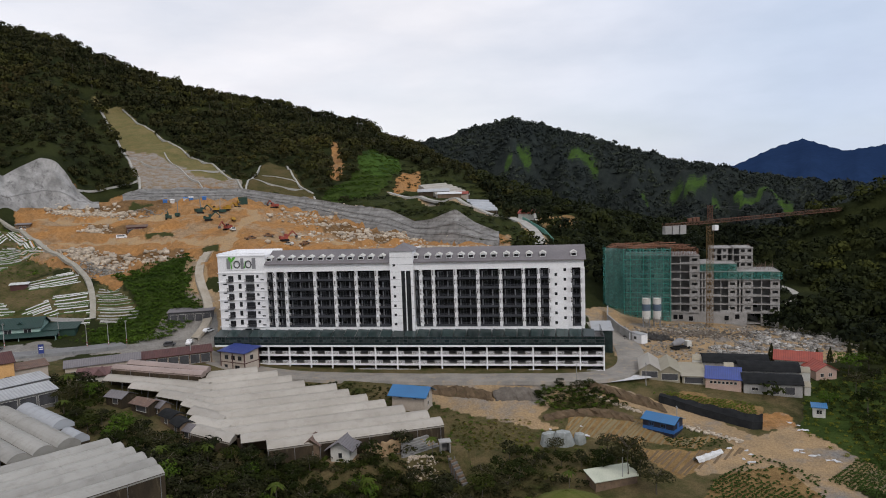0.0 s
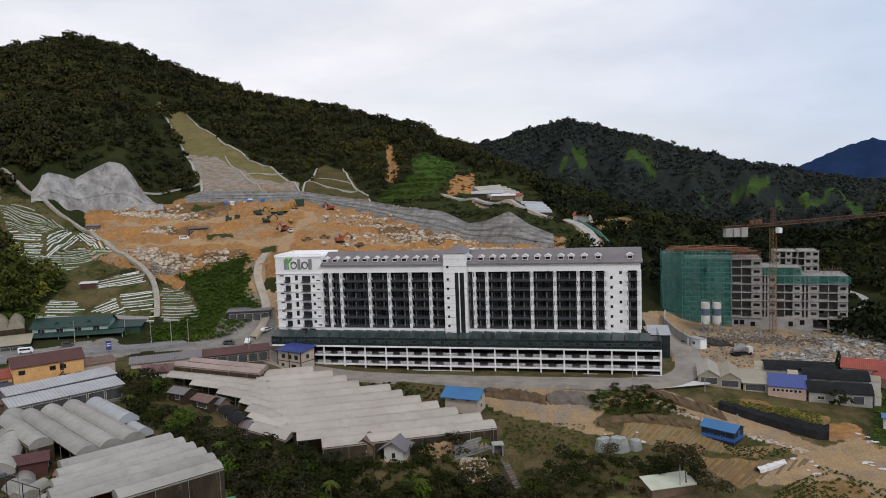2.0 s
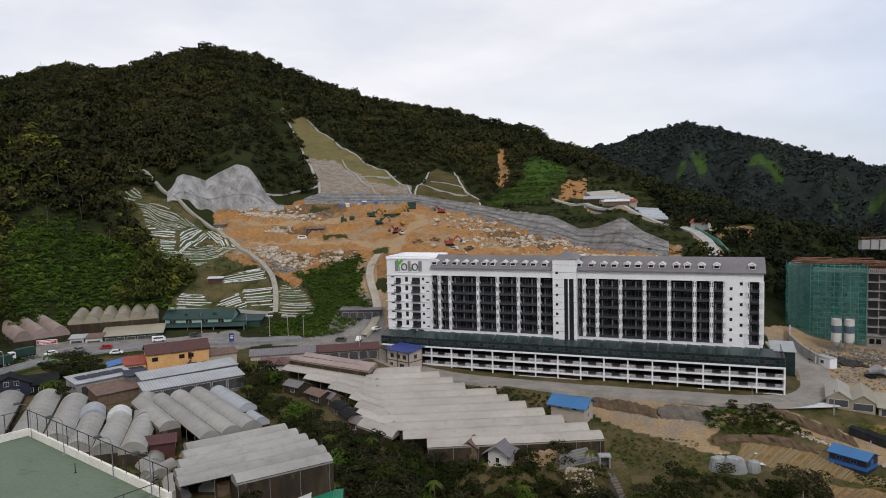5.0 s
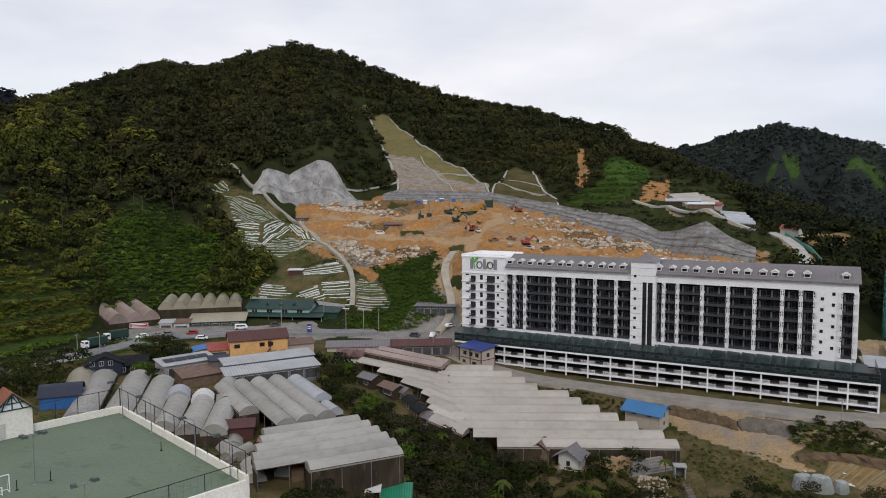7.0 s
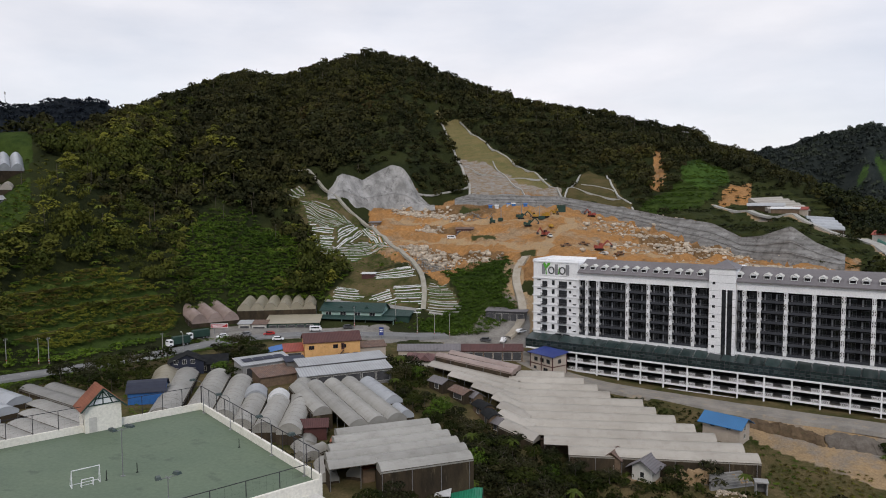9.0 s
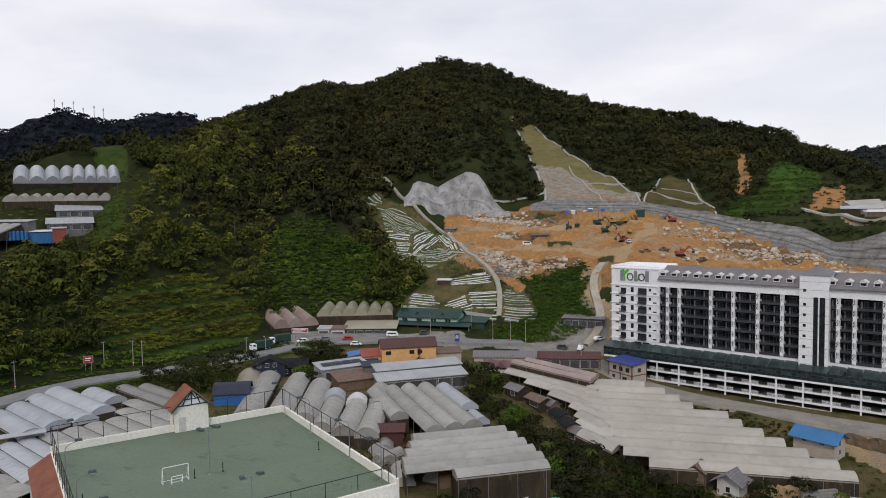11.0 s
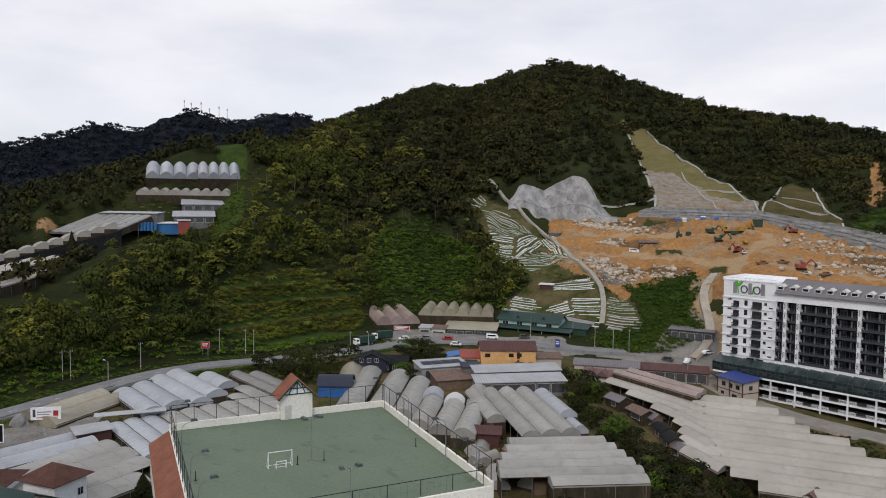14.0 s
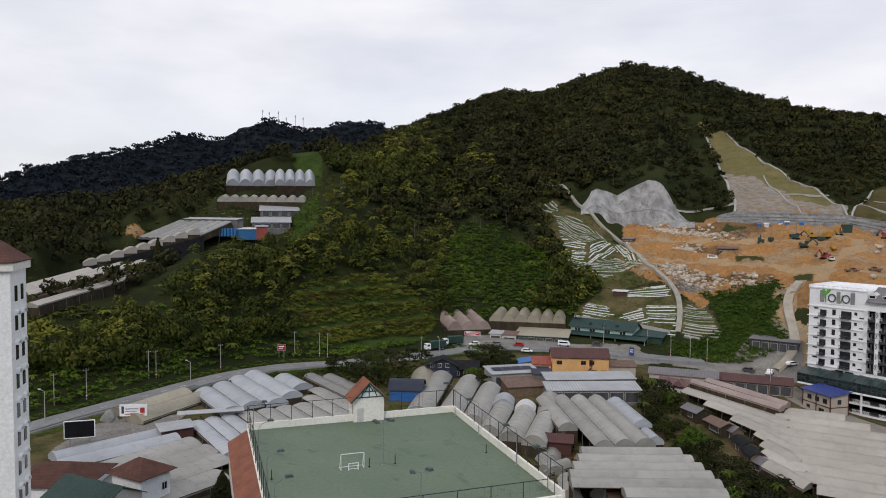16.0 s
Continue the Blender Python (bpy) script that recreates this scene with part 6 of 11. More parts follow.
def court():
    b = thing("court_building", COURT_AT, "low building with a green sports court on its flat roof", "building")
    part("deck", Geo().box(0, COURT_L, -COURT_W, 0, -1, 0), COURT, b, "worn green painted court floor")
    part("wall", Geo().box(0.3, COURT_L + 4, -COURT_W + 0.3, -0.3, -26, -1), WHITE_DIM, b)
    part("parapet", Geo().box(-0.35, COURT_L + 0.35, 0, 0.35, -2, 1.0), CREAM, b, "cream parapet wall")
    part("parapet", Geo().box(-0.35, 0, -COURT_W - 0.35, 0, -2, 1.0), CREAM, b, "cream parapet wall")
    part("parapet", Geo().box(COURT_L, COURT_L + 0.35, -COURT_W, 0, -2, 0.5), CREAM, b, "cream parapet wall")
    part("parapet", Geo().box(0, COURT_L, -COURT_W - 0.35, -COURT_W, -2, 0.3), CREAM, b, "cream parapet wall")
    mesh_fence(b, 0, 0.18, COURT_L, 0.18, 1.0, 2.6)
    mesh_fence(b, -0.18, 0.18, -0.18, -11.3, 1.0, 2.6)
    mesh_fence(b, -0.18, -16.2, -0.18, -COURT_W, 1.0, 2.6)
    mesh_fence(b, -0.18, -COURT_W - 0.18, COURT_L, -COURT_W - 0.18, 0.3, 3.3)
    mesh_fence(b, COURT_L - 1.5, -COURT_W, COURT_L - 1.5, 0, 0, 1.8, 4.0)
    for k in range(5):
        part("buttress", Geo().box(4 + 7 * k, 4.5 + 7 * k, 0.3, 0.9, -14, -1.2), WHITE_DIM, b)
    return b


court()
floodlight(19.7, -16.4, 5.5, 0, 20, [(0, -0.95), (0, 0.95), (-0.45, -0.9), (0.45, 0.9)])
floodlight(35.2, -16.2, 4.6, 0, 5, [(0, -0.95), (0, 0.95)])
for x, y, turn in ((4.5, -31.2, 90), (13.8, -31.2, 90), (25.7, -31.2, 85), (34.0, -31.2, 95), (2.0, -0.3, -90), (12.0, -0.3, -90), (24.8, -0.3, -90), (33.3, -0.3, -90)):
    floodlight(x, y, 4.2, 1.2, turn, [(1.5, 0)])


def goal(x, y, turn, w, h, d, label):
    f = thing("goal", COURT_AT @ pose(x, y, 0, 0, 0, turn), label, "goal", "court goals")
    for s in (0, w):
        part("post", Geo().beam((s, 0, 0), (s, 0, h), 0.07), WHITE, f)
        part("stay", Geo().beam((s, 0, h), (s, d, 0.05), 0.05).beam((s, 0, 0.04), (s, d, 0.04), 0.05), WHITE, f)
    part("crossbar", Geo().beam((0, 0, h), (w, 0, h), 0.07), WHITE, f)
    part("ground_bar", Geo().beam((0, d, 0.04), (w, d, 0.04), 0.05), WHITE, f)


goal(19.9, -21.8, 90, 2.9, 2.0, 1.0, "white tubular football goal on the court")
goal(20.3, -20.9, 90, 1.2, 0.9, 0.5, "small white goal inside the larger one")
for x, y in ((19.8, -18.2), (19.6, -14.8), (19.4, -2.2), (20.2, -30.2)):
    solo("court_post", Geo().cyl(0, 0, 0, 1.15, 0.05, n=8).cyl(0, 0, 0, 0.04, 0.16, n=8), RUBBER, "short black net post on the court", "post", "court posts", at=COURT_AT @ pose(x, y, 0))


def gatehouse():
    h = thing("gatehouse", COURT_AT @ pose(-2.6, -16.2, 0, 0, 0, 0), "cream stair house with a half-timbered gable and red tiled roof", "stair house")
    w, d, e, r = 3.4, 4.7, 3.7, 2.3
    part("wall", Geo().box(0, w, 0, d, -3, e), CREAM, h)
    gable = part("gable", Geo().add([(w + 0.02, 0, e), (w + 0.02, d, e), (w + 0.02, d / 2, e + r), (-0.02, 0, e), (-0.02, d, e), (-0.02, d / 2, e + r)], [(0, 1, 2), (5, 4, 3), (0, 3, 4, 1), (1, 4, 5, 2), (2, 5, 3, 0)]), WHITE, h, "white plastered gable")
    x = w + 0.06
    for a, c in (((0.1, e + 0.05), (d - 0.1, e + 0.05)), ((d / 2, e), (d / 2, e + r)), ((1.0, e + 0.9), (d - 1.0, e + 0.9)), ((1.1, e), (1.7, e + 1.5)), ((d - 1.1, e), (d - 1.7, e + 1.5)), ((1.7, e + 0.9), (d / 2, e + 1.9)), ((d - 1.7, e + 0.9), (d / 2, e + 1.9)), ((0.0, e), (d / 2, e + r)), ((d, e), (d / 2, e + r))):
        part("timber", Geo().beam((x, *a), (x, *c), 0.08, 0.14), GREEN_DARK, gable)
    for s in (-1, 1):
        o = d / 2 + s * (d / 2 + 0.6)
        tiles = part("roof", Geo().slab([(-0.6, d / 2, e + r + 0.12), (w + 0.6, d / 2, e + r + 0.12), (w + 0.6, o, e - 0.5), (-0.6, o, e - 0.5)][::s], 0.12), TERRACOTTA, h, "red tiled roof slope")
        rows = Geo()
        for k in range(1, 12):
            t = k / 12
            y, z = d / 2 + (o - d / 2) * t, e + r + 0.12 + (-0.62 - r) * t
            rows.beam((-0.62, y, z + 0.02), (w + 0.62, y, z + 0.02), 0.07, 0.06)
        tagged(part("tile_course", rows, TERRACOTTA, tiles), kind="stuff")
        part("bargeboard", Geo().beam((w + 0.62, d / 2, e + r), (w + 0.62, o, e - 0.6), 0.06, 0.2), GREEN_DARK, h)
    part("door", Geo().box(w, w + 0.06, 0.5, 1.5, 0, 2.1), WHITE_DIM, h, "pale painted door")


gatehouse()
house("tiled_annex", COURT_AT @ pose(0.8, -COURT_W - 2.9, -2.4, 0, 0, 0), 26, 2.4, 1.0, "mono", 1.6, WHITE_DIM, corrugated(TERRACOTTA, "folded_terracotta", 3.0), "lean-to with a terracotta roof along the court", "lean-to", over=0.15)

# ---------------------------------------------------------------- greenhouses
def arch_bay(length0, length1, width, eave, rise, n=8, lift=0.0):
    """The film of one bay: an arched sheet from x=length0 to length1, y from 0 to width."""
    g = Geo()
    pts = [(width * k / n, eave + rise * math.sin(math.pi * k / n) ** 0.8 + lift * k / n) for k in range(n + 1)]
    for dz in (0, -0.06):
        for y, z in pts:
            g.v += [(length0, y, z + dz), (length1, y, z + dz)]
    m = 2 * (n + 1)
    for k in range(n):
        a = 2 * k
        g.f += [(a, a + 1, a + 3, a + 2), (m + a + 2, m + a + 3, m + a + 1, m + a)]
        g.f += [(a, a + 2, m + a + 2, m + a), (a + 3, a + 1, m + a + 1, m + a + 3)]
    return g


def greenhouse(at, bays, width, eave, rise, film, label, fall=0.0, group="", deep=3.0, ribs=2.0, ends=True, sink=0.0):
    """A range of arched bays. bays: (start, end) of each along x; they follow one another along y, each fall lower, its far end lower by sink."""
    h = thing("greenhouse", at, label, "greenhouse", group)
    for i, (x0, x1) in enumerate(bays):
        y, z = i * width, -i * fall
        bay = part("roof_bay", arch_bay(x0, x1, width, eave, rise, 8, -fall), film, h, smooth=False, at=pose(x0, y, z, 0, math.degrees(math.atan(sink / (x1 - x0))), 0) @ pose(-x0, 0, 0))
        rb = Geo()
        n = max(2, int((x1 - x0) / ribs))
        for k in range(n + 1):
            x = x0 + (x1 - x0) * k / n
            prof = [(width * q / 8, eave + rise * math.sin(math.pi * q / 8) ** 0.8 + 0.02 - fall * q / 8) for q in range(9)]
            for (ya, za), (yb, zb) in zip(prof, prof[1:]):
                rb.beam((x, ya, za), (x, yb, zb), 0.045, 0.03)
        tagged(part("hoop", rb, film, bay), kind="stuff")
        for x in (x0 + 0.05, x1 - 0.05):
            g = Geo()
            pts = [(width * k / 8, eave + rise * math.sin(math.pi * k / 8) ** 0.8 - 0.05 - fall * k / 8) for k in range(9)]
            g.add([(x, 0.02, eave - 0.8), (x, width - 0.02, eave - 0.8)] + [(x, yy, zz) for yy, zz in pts[::-1]], [tuple(range(11))])
            part("gable_film", g, film, bay)
            if ends:
                part("end_sheet", Geo().box(x - 0.04, x + 0.04, 0, width, -deep, eave - 0.75), SKIRT, bay)
        for x in np.arange(x0 + 0.2, x1, 6.0):
            part("post", Geo().box(x - 0.05, x + 0.05, -0.09, 0.01, -deep, eave), STEEL, bay)
        part("valley_gutter", Geo().beam((x0, 0, eave + 0.02), (x1, 0, eave + 0.02), 0.16, 0.08), SKIRT, bay)
        if i in (0, len(bays) - 1):
            yy = 0.0 if i == 0 else width
            part("side_curtain", Geo().box(x0, x1, yy - 0.03, yy + 0.03, eave - 0.35, eave), film, bay)
            part("side_sheet", Geo().box(x0, x1, yy - 0.02, yy + 0.02, -deep, eave - 0.35), SKIRT, bay)
    return h


def span(y, ys, xs):
    return float(np.interp(y, ys, xs))


def along(x, y, angle, a, b):
    """World place of (a, b) in a plan turned by angle about (x, y)."""
    c, s = math.cos(radians(angle)), math.sin(radians(angle))
    return x + a * c - b * s, y + a * s + b * c


# the large range below the hotel: eleven bays stepping up the slope
bays = []
for k in range(11):
    y = -55.2 + 4.85 * (k + 0.5)
    bays.append((span(y, [-52.7, -46.5, -40.3, -31.2, -20.4, -2.3], [14.0, 6.5, 1.5, -0.5, -3.5, -1.5]), span(y, [-55.2, -53.4, -47.5, -41.5, -35.4, -30.2, -23.3, -19.5, -10.2, -3.7], [56.1, 57.4, 54.7, 48, 43.9, 38.6, 34.8, 27.1, 21.1, 13.7])))
px, py = along(-72, 208, 17, 0, -55.2)
greenhouse(pose(px, py, -2.4, 0, 0, 17), bays, 4.85, 1.6, 0.9, FILM, "large multi-bay greenhouse under dusty white film below the hotel", fall=-0.6, deep=3.4)
bays = []
for k in range(7):
    y = -36 + 4.7 * (k + 0.5)
    bays.append((span(y, [-36, -30.8, -22, -18, -15.4, -6, 0], [51, 46.5, 42, 37, 31, 9, -1]), span(y, [-33.6, -24.2, -19.5, -14.8, -5.4], [59.0, 52.6, 48.2, 43.8, 39.2])))
px, py = along(-106, 207, -8, 0, -36)
greenhouse(pose(px, py, 0.4, 0, 0, -8), bays, 4.7, 1.6, 0.6, FILM, "stepped film greenhouse beside the large range", fall=-0.75, deep=5.0, ends=False, sink=2.3)
px, py = along(-106, 207, -8, 0, -3.2)
greenhouse(pose(px, py, 7.4, 0, 0, -8), [(8, 36), (11, 36)], 3.2, 1.4, 0.6, FILM_PINK, "brown-stained film greenhouse behind the large range", fall=-0.5, deep=5.0, sink=2.0)
# near range of six bays
greenhouse(pose(-73.6, 107.2, 5.6, 0, 0, 45), [(9.5, 28.6), (0.3, 29.2), (0.8, 29.0), (2.2, 28.6), (4.0, 28.0), (5.4, 27.0)], 4.25, 2.0, 0.95, FILM_NEAR, "six-bay greenhouse under grey film with brown end walls", fall=-0.12, deep=5.5, ribs=9.0)
# five long tunnels
px, py = along(-118, 158, 50, -4, 0)
greenhouse(pose(px, py, 6.6, 0, 0, -40), [(2, 28), (2, 41.4), (2.3, 41), (2.8, 40.6)], 4.8, 1.9, 1.35, FILM_NEAR, "four long tunnel greenhouses side by side", deep=3.5, ribs=7.0)
px, py = along(-118, 158, 50, 15.2, 0)
greenhouse(pose(px, py, 6.4, 0, 0, -40), [(4.5, 26)], 4.8, 1.9, 1.35, FILM_BLUE, "bluish tunnel greenhouse at the end of the row", deep=3.5, ribs=2.5)
greenhouse(pose(*along(px, py, -40, 27, 0.6), 5.2, 0, 0, -40), [(0, 7)], 4.0, 1.5, 1.3, FILM_BLUE, "short film lean-to below the tunnels", deep=3.5)
# tunnels behind the court
for (fx, fy), (bx, by), w, film, z in (((4.5, -1.5), (-3.0, 40), 7.2, FILM_NEAR, 6.0), ((12.8, -1.6), (7.5, 37), 7.0, FILM_NEAR, 6.2), ((19.9, -4), (15.5, 31), 6.4, FILM_NEAR, 6.0), ((25.7, -10), (24.0, 12), 5.8, FILM_NEAR, 5.6), ((31.6, -12.5), (30.6, 9), 5.8, FILM_NEAR, 5.6), ((37.4, -14), (36.6, 7), 5.8, FILM_NEAR, 5.6),
                                       ((23.8, 12.5), (22.4, 20), 6.0, FILM_BLUE, 6.0), ((30.4, 9.5), (29.6, 15), 5.6, WHITE_SHEET, 6.0), ((-3.5, 19), (-9.5, 42), 7.0, FILM_TAN, 6.4), ((36.6, 8), (33.8, 28), 5.6, FILM_NEAR, 5.6)):
    ax, ay = along(-138, 122, 27, fx, fy)
    cx, cy = along(-138, 122, 27, bx, by)
    ang = math.degrees(math.atan2(cy - ay, cx - ax))
    ox, oy = along(ax, ay, ang, 0, -w / 2)
    greenhouse(pose(ox, oy, z, 0, 0, ang), [(0, math.hypot(cx - ax, cy - ay))], w, 1.8, 1.85, film, "arched tunnel greenhouse under weathered film", group="tunnel greenhouses behind the court", deep=3.0, ribs=3.0)
# low arches in the gap beside the court
for a, b, ln, w, turn in ((44, -16, 8, 4.4, 8), (46, -22, 9, 4.6, 25), (50, -27, 8, 4.4, -8), (51, -34, 9, 4.2, 14), (43, -24, 7, 3.6, -35), (56, -33, 8, 4.0, -15)):
    ax, ay = along(-138, 122, 27, a, b)
    greenhouse(pose(ax, ay, 3.2, 0, 0, 27 + 90 + turn), [(0, ln)], w, 1.4, 1.4, FILM_NEAR, "low film tunnel squeezed beside the court building", group="low film tunnels", deep=2.5)
# olive tunnels by the road, with the lower shed in front
greenhouse(pose(-172.3, 241.6, 12.4, 0, 0, 124), [(0, 24)] * 6, 5.3, 2.2, 2.4, FILM_TAN, "row of six olive film tunnels above the road", group="", deep=3.0, ribs=3.0)
house("roadside_shed", pose(-181.0, 219.6, 7.4, 0, 0, 30), 21, 13, 3.2, "mono", 1.2, GREEN_DARK, FILM_TAN, "long low shed under yellowed film beside the road", "shed", openings=[("front", 3 + 3.6 * k, 0.3, 2.8, 2.2, "opening") for k in range(5)])
greenhouse(pose(-204.3, 204.4, 10.2, 0, 4, -32.6), [(-23, 0), (-24, 0), (-25, 0)], 6.15, 1.8, 3.0, FILM_PINK, "three rust-stained film tunnels beside the road", deep=3.0, ribs=3.0)
# the western ranges beside the main road
px, py = along(-170, 70, -10, 0, 14)
greenhouse(pose(px, py, 7.6, 0, 0, -10), [(-20, 4), (-24, 2), (-29, 3), (-33, -2), (-24, -9)], 6.2, 1.6, 1.3, FILM_BLUE, "sagging bluish film greenhouse beside the curving road", deep=2.2, ribs=3.2)
px, py = along(-170, 70, -10, 0, 18.2)
greenhouse(pose(px, py, 6.9, 0, 0, -10), [(4.2, 29), (4.2, 29), (4.2, 28), (4.2, 26), (-1.8, 22), (-8.8, 17)], 5.0, 1.3, 0.55, FILM_NEAR, "low grey film greenhouse behind the court", deep=2.2)
px, py = along(-170, 70, -10, 0, 48.4)
greenhouse(pose(px, py, 7.0, 0, 0, -10), [(-24, 10), (-20, 8)], 4.6, 1.6, 0.9, FILM_DULL, "old brown-stained film tunnels behind the court", deep=2.6)
px, py = along(-170, 70, -10, -2, -3)
greenhouse(pose(px, py, 7.0, 0, 0, 112), [(0, 24), (2, 25)], 7.0, 1.2, 1.8, FILM_TAN, "yellowed film greenhouse along the road verge", deep=2.4)
greenhouse(pose(-119.5, 40.5, 6.9, 0, 0, 100), [(8, 25), (10, 31), (8, 33), (2, 34)], 7.2, 1.3, 1.0, FILM_NEAR, "broad grey film greenhouse below the villa", deep=2.4, ribs=3.2)
greenhouse(pose(-150.8, 43.0, 6.9, 0, 0, 92), [(0, 25), (1, 25.5)], 5.8, 1.4, 1.3, FILM_BLUE, "long bluish film tunnels beside the forecourt", deep=2.4, ribs=3.2)
px, py = along(-170, 70, -10, 10, 6)
greenhouse(pose(px, py, 6.6, 0, 0, -10), [(-5, 22), (-6, 22), (-6, 20)], 4.0, 1.5, 0.6, FILM_BLUE, "pale film roof beside the red annex", deep=2.4)
house("pump_house", pose(*along(-170, 70, -10, 13, -2), 7.0, 0, 0, 79), 7, 4.5, 2.6, "mono", 0.5, MAROON, corrugated(METAL, "folded_pale_sheet"), "small maroon hut under a pale sheet roof", "hut", openings=[("right", 2.2, 1.0, 2.4, 1.1, "window")])
solo("sheet_roof", Geo().slab([(0, 0, 0), (16, 0, 0), (16, 2.4, 0.3), (0, 2.4, 0.3)], 0.12).box(0.1, 0.25, 0.1, 0.25, -3.2, -0.1).box(15.7, 15.85, 0.1, 0.25, -3.2, -0.1).box(7.9, 8.05, 2.1, 2.25, -3.2, -0.1), METAL, "narrow pale metal walkway roof on posts", "canopy", at=pose(*along(-170, 70, -10, 2, 4), 9.8, 0, 0, 62))

# ---------------------------------------------------------------- buildings of the settlement
SHEET_MAROON, SHEET_METAL, SHEET_RUST, SHEET_BLUE = corrugated(MAROON, "folded_maroon_sheet"), corrugated(METAL, "folded_metal_sheet", 1.2), corrugated(RUST, "folded_rusty_sheet"), corrugated(BLUE, "folded_blue_sheet")
SHEET_ROYAL, SHEET_TEAL, SHEET_RED, SHEET_GREY = corrugated(ROYAL, "folded_royal_sheet"), corrugated(TEAL_ROOF, "folded_green_sheet"), corrugated(BRICK_RED, "folded_red_sheet"), corrugated(ROOF_GREY, "folded_grey_sheet")
TILE_RED_FOLD, PINK_FOLD = corrugated(TILE_RED, "rows_of_red_tiles", 3.0, "Y"), corrugated(PINK_ROOF, "rows_of_faded_tiles", 3.0)


def row_windows(side, start, step, n, sill, w, h):
    return [(side, start + step * k, sill, w, h, "window") for k in range(n)]


house("orange_shop", pose(-137.4, 186.1, 7.0, 0, 0, 41.6), 18.2, 9, 6.0, "gable", 2.2, ORANGE, SHEET_MAROON, "orange two-storey shop with a maroon roof by the road", "shop", openings=row_windows("front", 2.2, 7.6, 1, 3.7, 1.6, 1.1) + row_windows("front", 10, 2.7, 2, 3.7, 1.5, 1.1) + row_windows("front", 13.5, 3.0, 2, 0.8, 1.6, 1.0) + [("front", 12.4, 3.2, 0.9, 2.0, "door")], trim=MAROON)
solo("outside_stair", Geo().beam((0, 0, 0), (2.6, 0, 2.9), 0.9, 0.16).beam((0, -0.4, 1.0), (2.6, -0.4, 3.9), 0.06), MAROON, "steep outside stair on the orange shop front", "stairs", at=pose(*along(-137.4, 186.1, 41.6, 10.0, -0.6), 7.1, 0, 0, 41.6))
house("lean_to", pose(*along(-137.4, 186.1, 41.6, -6.2, 2), 7.0, 0, 0, 41.6), 6.0, 6, 3.0, "mono", 1.4, ORANGE, SHEET_RED, "red-roofed lean-to beside the orange shop", "shed", openings=[("front", 3, 0.2, 4.4, 2.2, "opening")])
house("shop_annex", pose(*along(-137.4, 186.1, 41.6, 18.4, 3), 7.0, 0, 0, 41.6), 9, 5, 2.6, "mono", 1.0, BEIGE_WALL, SHEET_RUST, "low rusty-roofed annex behind the shop", "shed")
solo("tarpaulin", Geo().slab([(0, 0, 0), (5.2, 0.4, 0.8), (4.8, 4.2, 1.6), (0.4, 3.8, 1.0)], 0.05).box(0.1, 0.2, 0.1, 0.2, -2.6, -0.05).box(4.6, 4.7, 3.9, 4.0, -2.6, 1.45).box(4.9, 5.0, 0.5, 0.6, -2.6, 0.65), TARP_BLUE, "bright blue tarpaulin awning on poles", "awning", at=pose(*along(-137.4, 186.1, 41.6, -11.5, 4), 9.8, 0, 0, 41.6))
w = house("packing_shed", pose(-120.8, 161.6, 5.6, 0, 0, 48), 27, 6.4, 3.6, "mono", 1.0, CONCRETE_DARK, SHEET_METAL, "long pale metal-roofed packing shed", "shed", over=0.4, openings=[("front", 2.4 + 4.4 * k, 0.2, 3.8, 2.8, "opening") for k in range(6)])
house("packing_shed", pose(*along(-120.8, 161.6, 48, 1.0, 7.0), 6.0, 0, 0, 50), 27, 6.6, 4.6, "mono", 0.8, CONCRETE_DARK, SHEET_METAL, "higher pale metal-roofed shed behind the first", "shed", over=0.3)
s = house("solar_shed", pose(-141.6, 161.3, 6.2, 0, 0, 60), 15.4, 8, 4.2, "mono", 0.8, CONCRETE, SHEET_METAL, "open concrete shed with dark solar panels on its roof", "shed", openings=[("front", 2.6 + 3.4 * k, 0.3, 2.9, 3.0, "opening") for k in range(4)])
pm = Geo().box(0, 3.1, 0, 3.2, 0, 0.06).mesh("solar_panel", NAVY)
for k in range(4):
    part("solar_panel", pm, None, s, at=pose(1.2 + 3.3 * k, 2.4, 4.75, 5.7, 0, 0))
house("rusty_shed", pose(*along(-141.6, 161.3, 60, 2, -9.0), 5.6, 0, 0, 58), 11, 7.5, 2.8, "mono", 1.3, WOOD, SHEET_RUST, "shed under a weathered rusty sheet roof", "shed")
house("dark_patch_roof", pose(*along(-120.8, 161.6, 48, -1.5, 13.6), 6.2, 0, 0, 48), 5.5, 5, 4.6, "mono", 0.5, CONCRETE_DARK, NAVY, "small shed under dark panels behind the packing sheds", "shed")
# dark arched house among the trees
for k, (x, y, ln, w, z, r) in enumerate(((-163.5, 154.5, 9.5, 6.0, 6.2, 2.2), (-158.0, 160.5, 8.0, 5.5, 5.0, 1.9), (-168.0, 158.5, 6.0, 5.0, 4.6, 1.6))):
    house("black_roof_house", pose(x, y, 6.6, 0, 0, 42), ln, w, z * 0.66, "gable_y" if k != 1 else "gable", r, BLACK_NET if k else NAVY, BLACK_NET, "dark house under steep black sheet roofs", "house", group="black-roofed houses", over=0.7, openings=[("front", 1.6 + 2.4 * q, 1.0, 1.1, 1.3, "window") for q in range(3 if k < 2 else 2)] + [("front", 1.6 + 2.4 * q, 3.6, 1.1, 1.2, "window") for q in range(3 if k < 1 else 0)])
